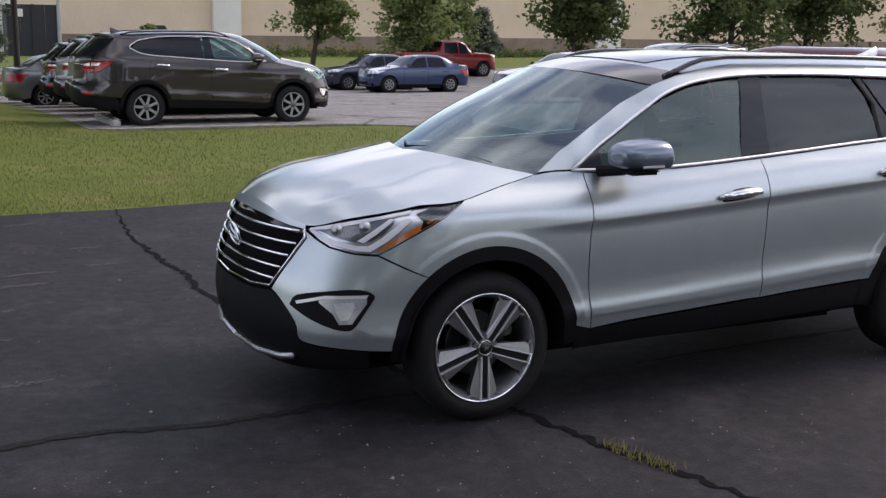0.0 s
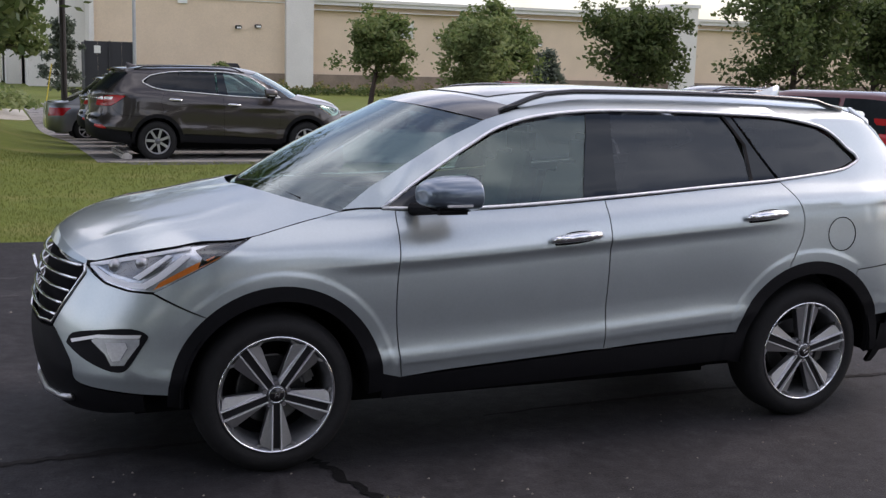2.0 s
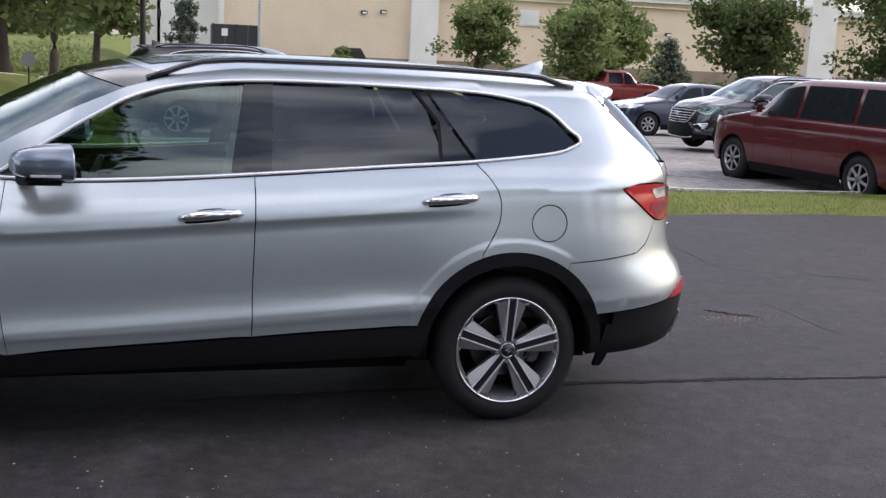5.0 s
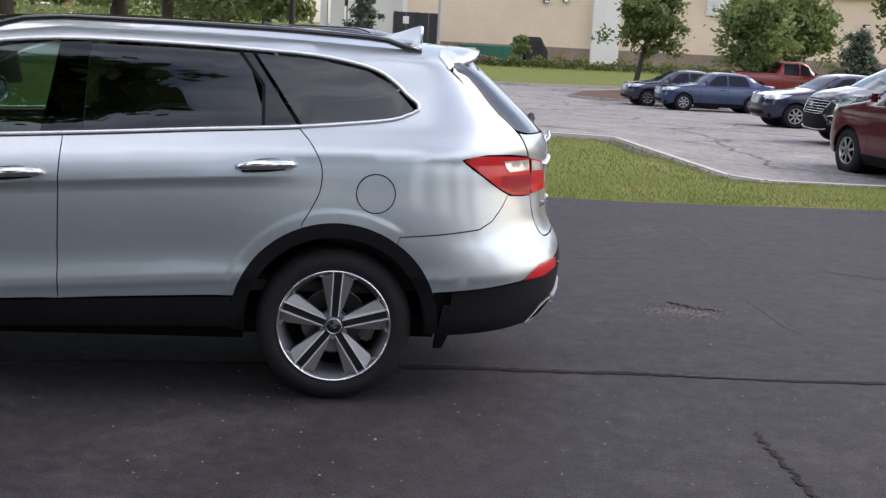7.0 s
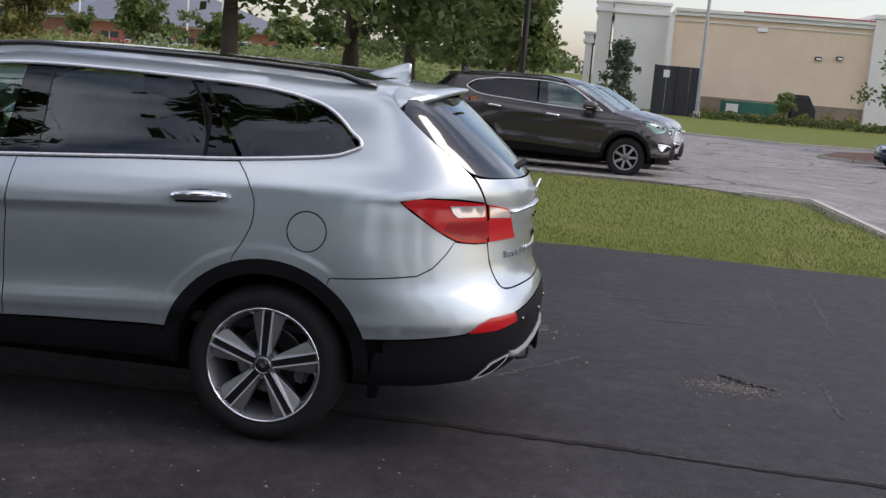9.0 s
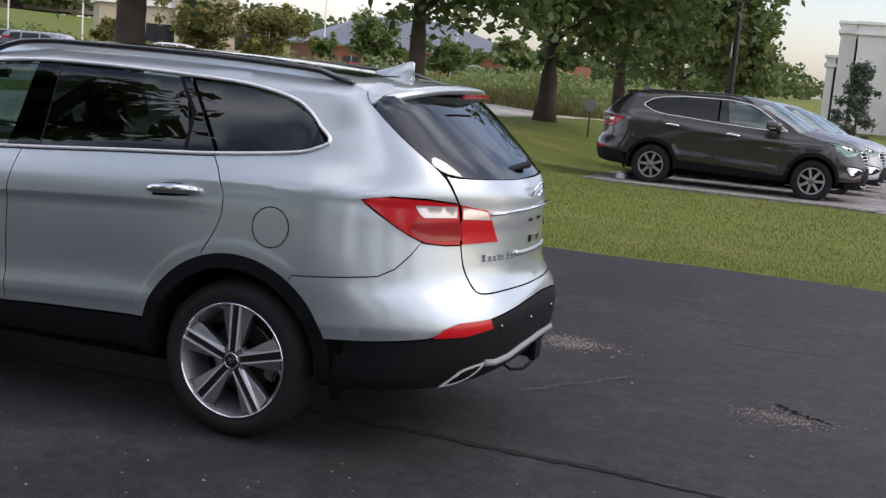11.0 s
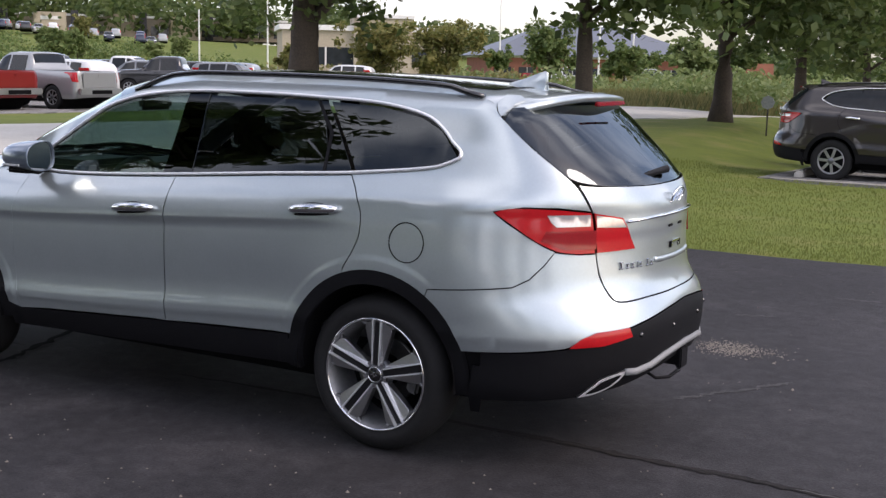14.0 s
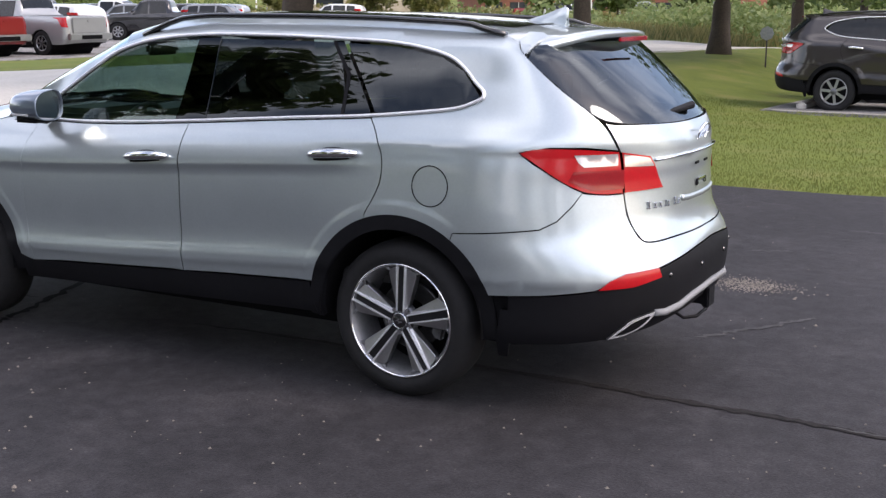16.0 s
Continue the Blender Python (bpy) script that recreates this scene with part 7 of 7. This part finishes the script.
def lamp_pole(x, y, height, r, mat, label, arm=1.2, foot=True, turn=0, z=None):
    root = thing("lamp_pole", label, "street lamp", "lamp poles", at=pose(x, y, gz(x, y) if z is None else z, 0, 0, turn))
    bm = bmesh.new()
    rod(bm, (0, 0, 0), (0, 0, height), r, r * .7, 12)
    part("pole", bm, mat, root)
    if foot:
        bm = bmesh.new()
        rod(bm, (0, 0, -.2), (0, 0, .55), .30, .28, 16)
        part("footing", bm, CONCRETE, root, "concrete footing")
    bm = bmesh.new()
    rod(bm, (0, 0, height - .15), (arm, 0, height), r * .5, r * .45, 8)
    part("arm", bm, mat, root)
    bm = bmesh.new()
    box(bm, (.7, .35, .16), (arm + .3, 0, height), .04)
    head = part("lamp_head", bm, mat, root)
    bm = bmesh.new()
    box(bm, (.5, .26, .03), (arm + .3, 0, height - .09), .01)
    part("diffuser", bm, LIGHT, head)
    return root


first_pole = lamp_pole(1.35, 31.0, 10, .095, POLE_BROWN, "dark bronze lamp pole on a concrete footing", z=-.35)
bm = bmesh.new()
box(bm, (.02, .2, .45), (-.1, 0, 3.2), .004)
part("notice", bm, COPING, first_pole, "small white notice")
lamp_pole(10.95, 90.5, 13, .16, GALVANISED, "tall galvanised lamp pole by the store", 1.8)
for x, y, h in ((-70.5, 150, 12), (-44.2, 134, 9), (-47.5, 131, 9.5), (-66, 96, 10), (-90, 120, 11), (-100, 118, 11), (-76, 122, 11), (-120, 170, 12)):
    lamp_pole(x, y, h, .12, COPING, "slim white lamp pole far off", 1.0, False, 90)
sg = thing("drive_sign", "small round sign seen from behind on a dark post", "sign", at=pose(-1.35, 24.6, gz(-1.35, 24.6)))
bm = bmesh.new()
rod(bm, (0, 0, -.1), (0, 0, .75), .02)
part("post", bm, POLE_BROWN, sg)
bm = bmesh.new()
rod(bm, (0, -.03, .8), (0, -.045, .8), .17, sides=8)
part("plate", bm, GALVANISED, sg)
gp = thing("guy_guard", "yellow guy wire guard leaning by the pole", "guard", at=pose(2.2, 56, gz(2.2, 56)))
bm = bmesh.new()
rod(bm, (0, 0, -.05), (.35, 0, 2.2), .03)
part("tube", bm, material("yellow plastic", (.55, .42, .05), .6), gp)


# ---- hedges and brush ----
def brush(name, label, spots, leaf, mat, seed, per=260, kind="stuff"):
    r = random.Random(seed)
    verts, faces = [], []
    for x, y, rad, h in spots:
        z = gz(x, y)
        for _ in range(per):
            a, q = r.uniform(0, 6.28), rad * math.sqrt(r.random())
            p = Vector((x + q * math.cos(a), y + q * math.sin(a), z + h * (1 - .6 * (q / rad) ** 2) * r.uniform(.05, 1) ** .6))
            u = Vector((r.uniform(-1, 1), r.uniform(-1, 1), r.uniform(-.5, 1))).normalized()
            w = u.cross(Vector((r.uniform(-1, 1), r.uniform(-1, 1), r.uniform(-1, 1)))).normalized()
            s = leaf * r.uniform(.6, 1.3)
            o = len(verts)
            verts += [p - u * s * .6, p + w * s * .35, p + u * s * .6, p - w * s * .35]
            faces.append((o, o + 1, o + 2, o + 3))
    return tagged(from_lists(name, verts, faces, mat, shade=False), label, "shrubs", kind=kind)


r = random.Random(8)
brush("hedge", "low shrubs along the store wall", [(11.5 + 1.15 * i, 91 + r.uniform(-.8, .8), r.uniform(.7, 1.1), r.uniform(.5, 1.0)) for i in range(62)], .20, OAK, 1, 200)
brush("hedge", "loose tan ornamental grasses among shrubs", [(12 + 1.9 * i, 93 + r.uniform(-1, 1), r.uniform(.7, 1.1), r.uniform(.6, 1.3)) for i in range(30)], .24, TALL, 2, 160)
brush("brush", "brush along the lane", [(r.uniform(-26, 0), r.uniform(44, 66), r.uniform(1.2, 2.4), r.uniform(.8, 1.9)) for i in range(60)], .24, PEAR, 3, 240)
brush("brush", "shrubs on the far slope", [(r.uniform(-150, -85), r.uniform(75, 135), r.uniform(1.6, 3.2), r.uniform(1.0, 2.6)) for i in range(110)], .42, MAPLE, 6, 150)
brush("brush", "weedy brush on the meadow", [(r.uniform(-80, -14), r.uniform(58, 100), r.uniform(1.5, 3.2), r.uniform(.8, 1.8)) for i in range(90)], .34, TALL, 4, 180)
for i, (x, y, h, s, m, lab) in enumerate(((-39, 76, 6.0, 4.6, AUTUMN, "rounded bush with yellowing leaves"), (-45.5, 77, 5.4, 4.4, AUTUMN, "rounded bush with yellowing leaves"), (-32.5, 82, 5.2, 4.2, MAPLE, "rounded bush with green leaves"), (-52, 74, 3.4, 2.2, AUTUMN, "small tree with yellowing leaves"))):
    tree("bush", lab, x, y, h, s, .12, m, 60 + i, .5, 5200, .34, crown_low=.2, group="bushes beyond the meadow")
for i, (x, y, h, s, m) in enumerate(((-118, 108, 4.5, 2.6, PEAR), (-128, 100, 4.5, 2.6, MAPLE), (-106, 116, 4, 2.4, PEAR), (-140, 112, 7, 4, MAPLE), (-132, 128, 5, 3, AUTUMN), (-112, 128, 4.5, 2.6, PEAR), (-90, 84, 5, 3, MAPLE), (-96, 74, 5.5, 2.6, AUTUMN), (-104, 100, 5, 3, MAPLE), (-30, 120, 4.5, 2.6, MAPLE), (-40, 128, 4.5, 2.6, MAPLE), (-60, 128, 4.5, 2.8, MAPLE), (-20, 92, 4.8, 3, OAK), (-24, 76, 3.6, 2.4, MAPLE), (-16, 66, 3.6, 2.4, PEAR))):
    tree("young_tree", "young green tree in the distance", x, y, h, s, .12, m, 80 + i, 1.2, 2600, .38, crown_low=.8, group="trees in the distance")

# far woods: many tall clumps along the skyline
r = random.Random(17)
woods = []
for i in range(230):
    a = radians(r.uniform(92, 172))
    d = r.uniform(300, 420)
    woods.append((d * math.cos(a), d * math.sin(a) * .9 + 20, r.uniform(6, 11), r.uniform(6, 11)))
brush("woods", "distant line of green woods", woods, 1.7, OAK, 5, 170)
ridge = []
for i in range(60):
    a = radians(r.uniform(122, 150))
    d = r.uniform(262, 300)
    ridge.append((d * math.cos(a), d * math.sin(a), r.uniform(5, 9), r.uniform(11, 16)))
brush("woods", "dark woods on the hill behind the shops", ridge, 1.5, OAK, 9, 260)


# ---- buildings across the way ----
def shop(name, label, x, y, heading, w, d, h, mat, roof=None, bays=8, z=None, band=None):
    root = thing(name, label, "building", at=pose(x, y, (gz(x, y) if z is None else z) - .3, 0, 0, heading))
    block("wall", 0, w, 0, d, 0, h, mat, root)
    block("coping", -.3, w + .3, -.3, d + .3, h, h + .5, COPING if not band else band, root)
    for i in range(bays):
        x0 = w * (i + .15) / bays
        win = block("window", x0, x0 + w / bays * .7, -.06, 0, .9, min(h * .62, 3.6), SHOP_GLASS, root)
        block("mullion", x0 + w / bays * .34, x0 + w / bays * .36, -.1, -.06, .9, min(h * .62, 3.6), COPING, win)
    if roof:
        bm = bmesh.new()
        a = [bm.verts.new(p) for p in ((-1.2, -1.2, h + .3), (w + 1.2, -1.2, h + .3), (w + 1.2, d + 1.2, h + .3), (-1.2, d + 1.2, h + .3), (w * .3, d / 2, h + roof), (w * .7, d / 2, h + roof))]
        for q in ((0, 1, 5, 4), (1, 2, 5), (2, 3, 4, 5), (3, 0, 4), (3, 2, 1, 0)):
            bm.faces.new([a[i] for i in q])
        bmesh.ops.recalc_face_normals(bm, faces=bm.faces)
        part("roof", bm, SLATE, root)
    return root


TAN = material("tan render", (0.42, 0.36, 0.27), 0.9, 0, 0.1, 2)
BROWN = material("brown render", (0.26, 0.22, 0.17), 0.9, 0, 0.1, 2)
res = shop("restaurant", "tan restaurant with a tall sign wall", -64, 88.5, 40, 17, 10, 4.3, TAN, bays=2, z=1.0)
block("sign_wall", 7.0, 12.8, -.6, 3, 0, 5.6, TAN, res)
block("coping", 6.8, 13.0, -.8, 3.2, 5.6, 5.95, COPING, res)
bm = bmesh.new()
for i in range(7):
    box(bm, (.42, .1, .36 + .2 * (i % 3 == 0)), (8.2 + .55 * i, -.68, 4.6 + .03 * i), .05)
part("sign_shape", bm, COPING, res, "white sign strokes")
bb = shop("clubhouse", "brick building with a blue-grey hipped roof", -73, 152, 38, 34, 20, 3.6, BRICK, 5.2, 9)
block("wing", 30, 46, 2, 16, 0, 3.6, BRICK, bb)
far = shop("retail_row", "long brown retail row on the hill", -218, 167, 46, 80, 22, 4.7, BROWN, bays=14)
for i in range(4):
    block("bay_front", 6 + 15 * i, 13 + 15 * i, -1.5, 0, 0, 5.4, TAN if i % 2 else BROWN, far)
    block("sign_shape", 7.5 + 15 * i, 11.5 + 15 * i, -1.62, -1.52, 3.7, 4.5, COPING, far)
    block("pier", 14 + 15 * i, 15.6 + 15 * i, -2.2, 0, 0, 5.9, DARK_METAL, far)
r = random.Random(21)
for i in range(22):
    u, v = i % 11, i // 11
    x, y = -170 + 2.6 * u + 6 * v + r.uniform(-.4, .4), 130 + 2.7 * u - 6 * v + r.uniform(-.4, .4)
    c = copy_thing(distant, pose(x, y, gz(x, y), 0, 0, -44 + r.choice((0, 180))))
    recolour(tagged(c, r.choice(("pale car parked on the hill lot", "car parked on the hill lot")), group="cars on the hill lot"), WHITE_PAINT, r.choice((WHITE_PAINT, PALE_PAINT, BLACK_PAINT, GREY_PAINT, NAVY_PAINT)))
for i, (x, y) in enumerate(((-33, 92), (-27, 96), (-21, 99), (-38, 100))):
    c = copy_thing(pick, place(x, y, 200))
    tagged(c, "pale pickup truck beyond the meadow", group="trucks beyond the meadow")
    recolour(c, PALE_PAINT, (WHITE_PAINT, PALE_PAINT, WHITE_PAINT, RED_PAINT)[i])
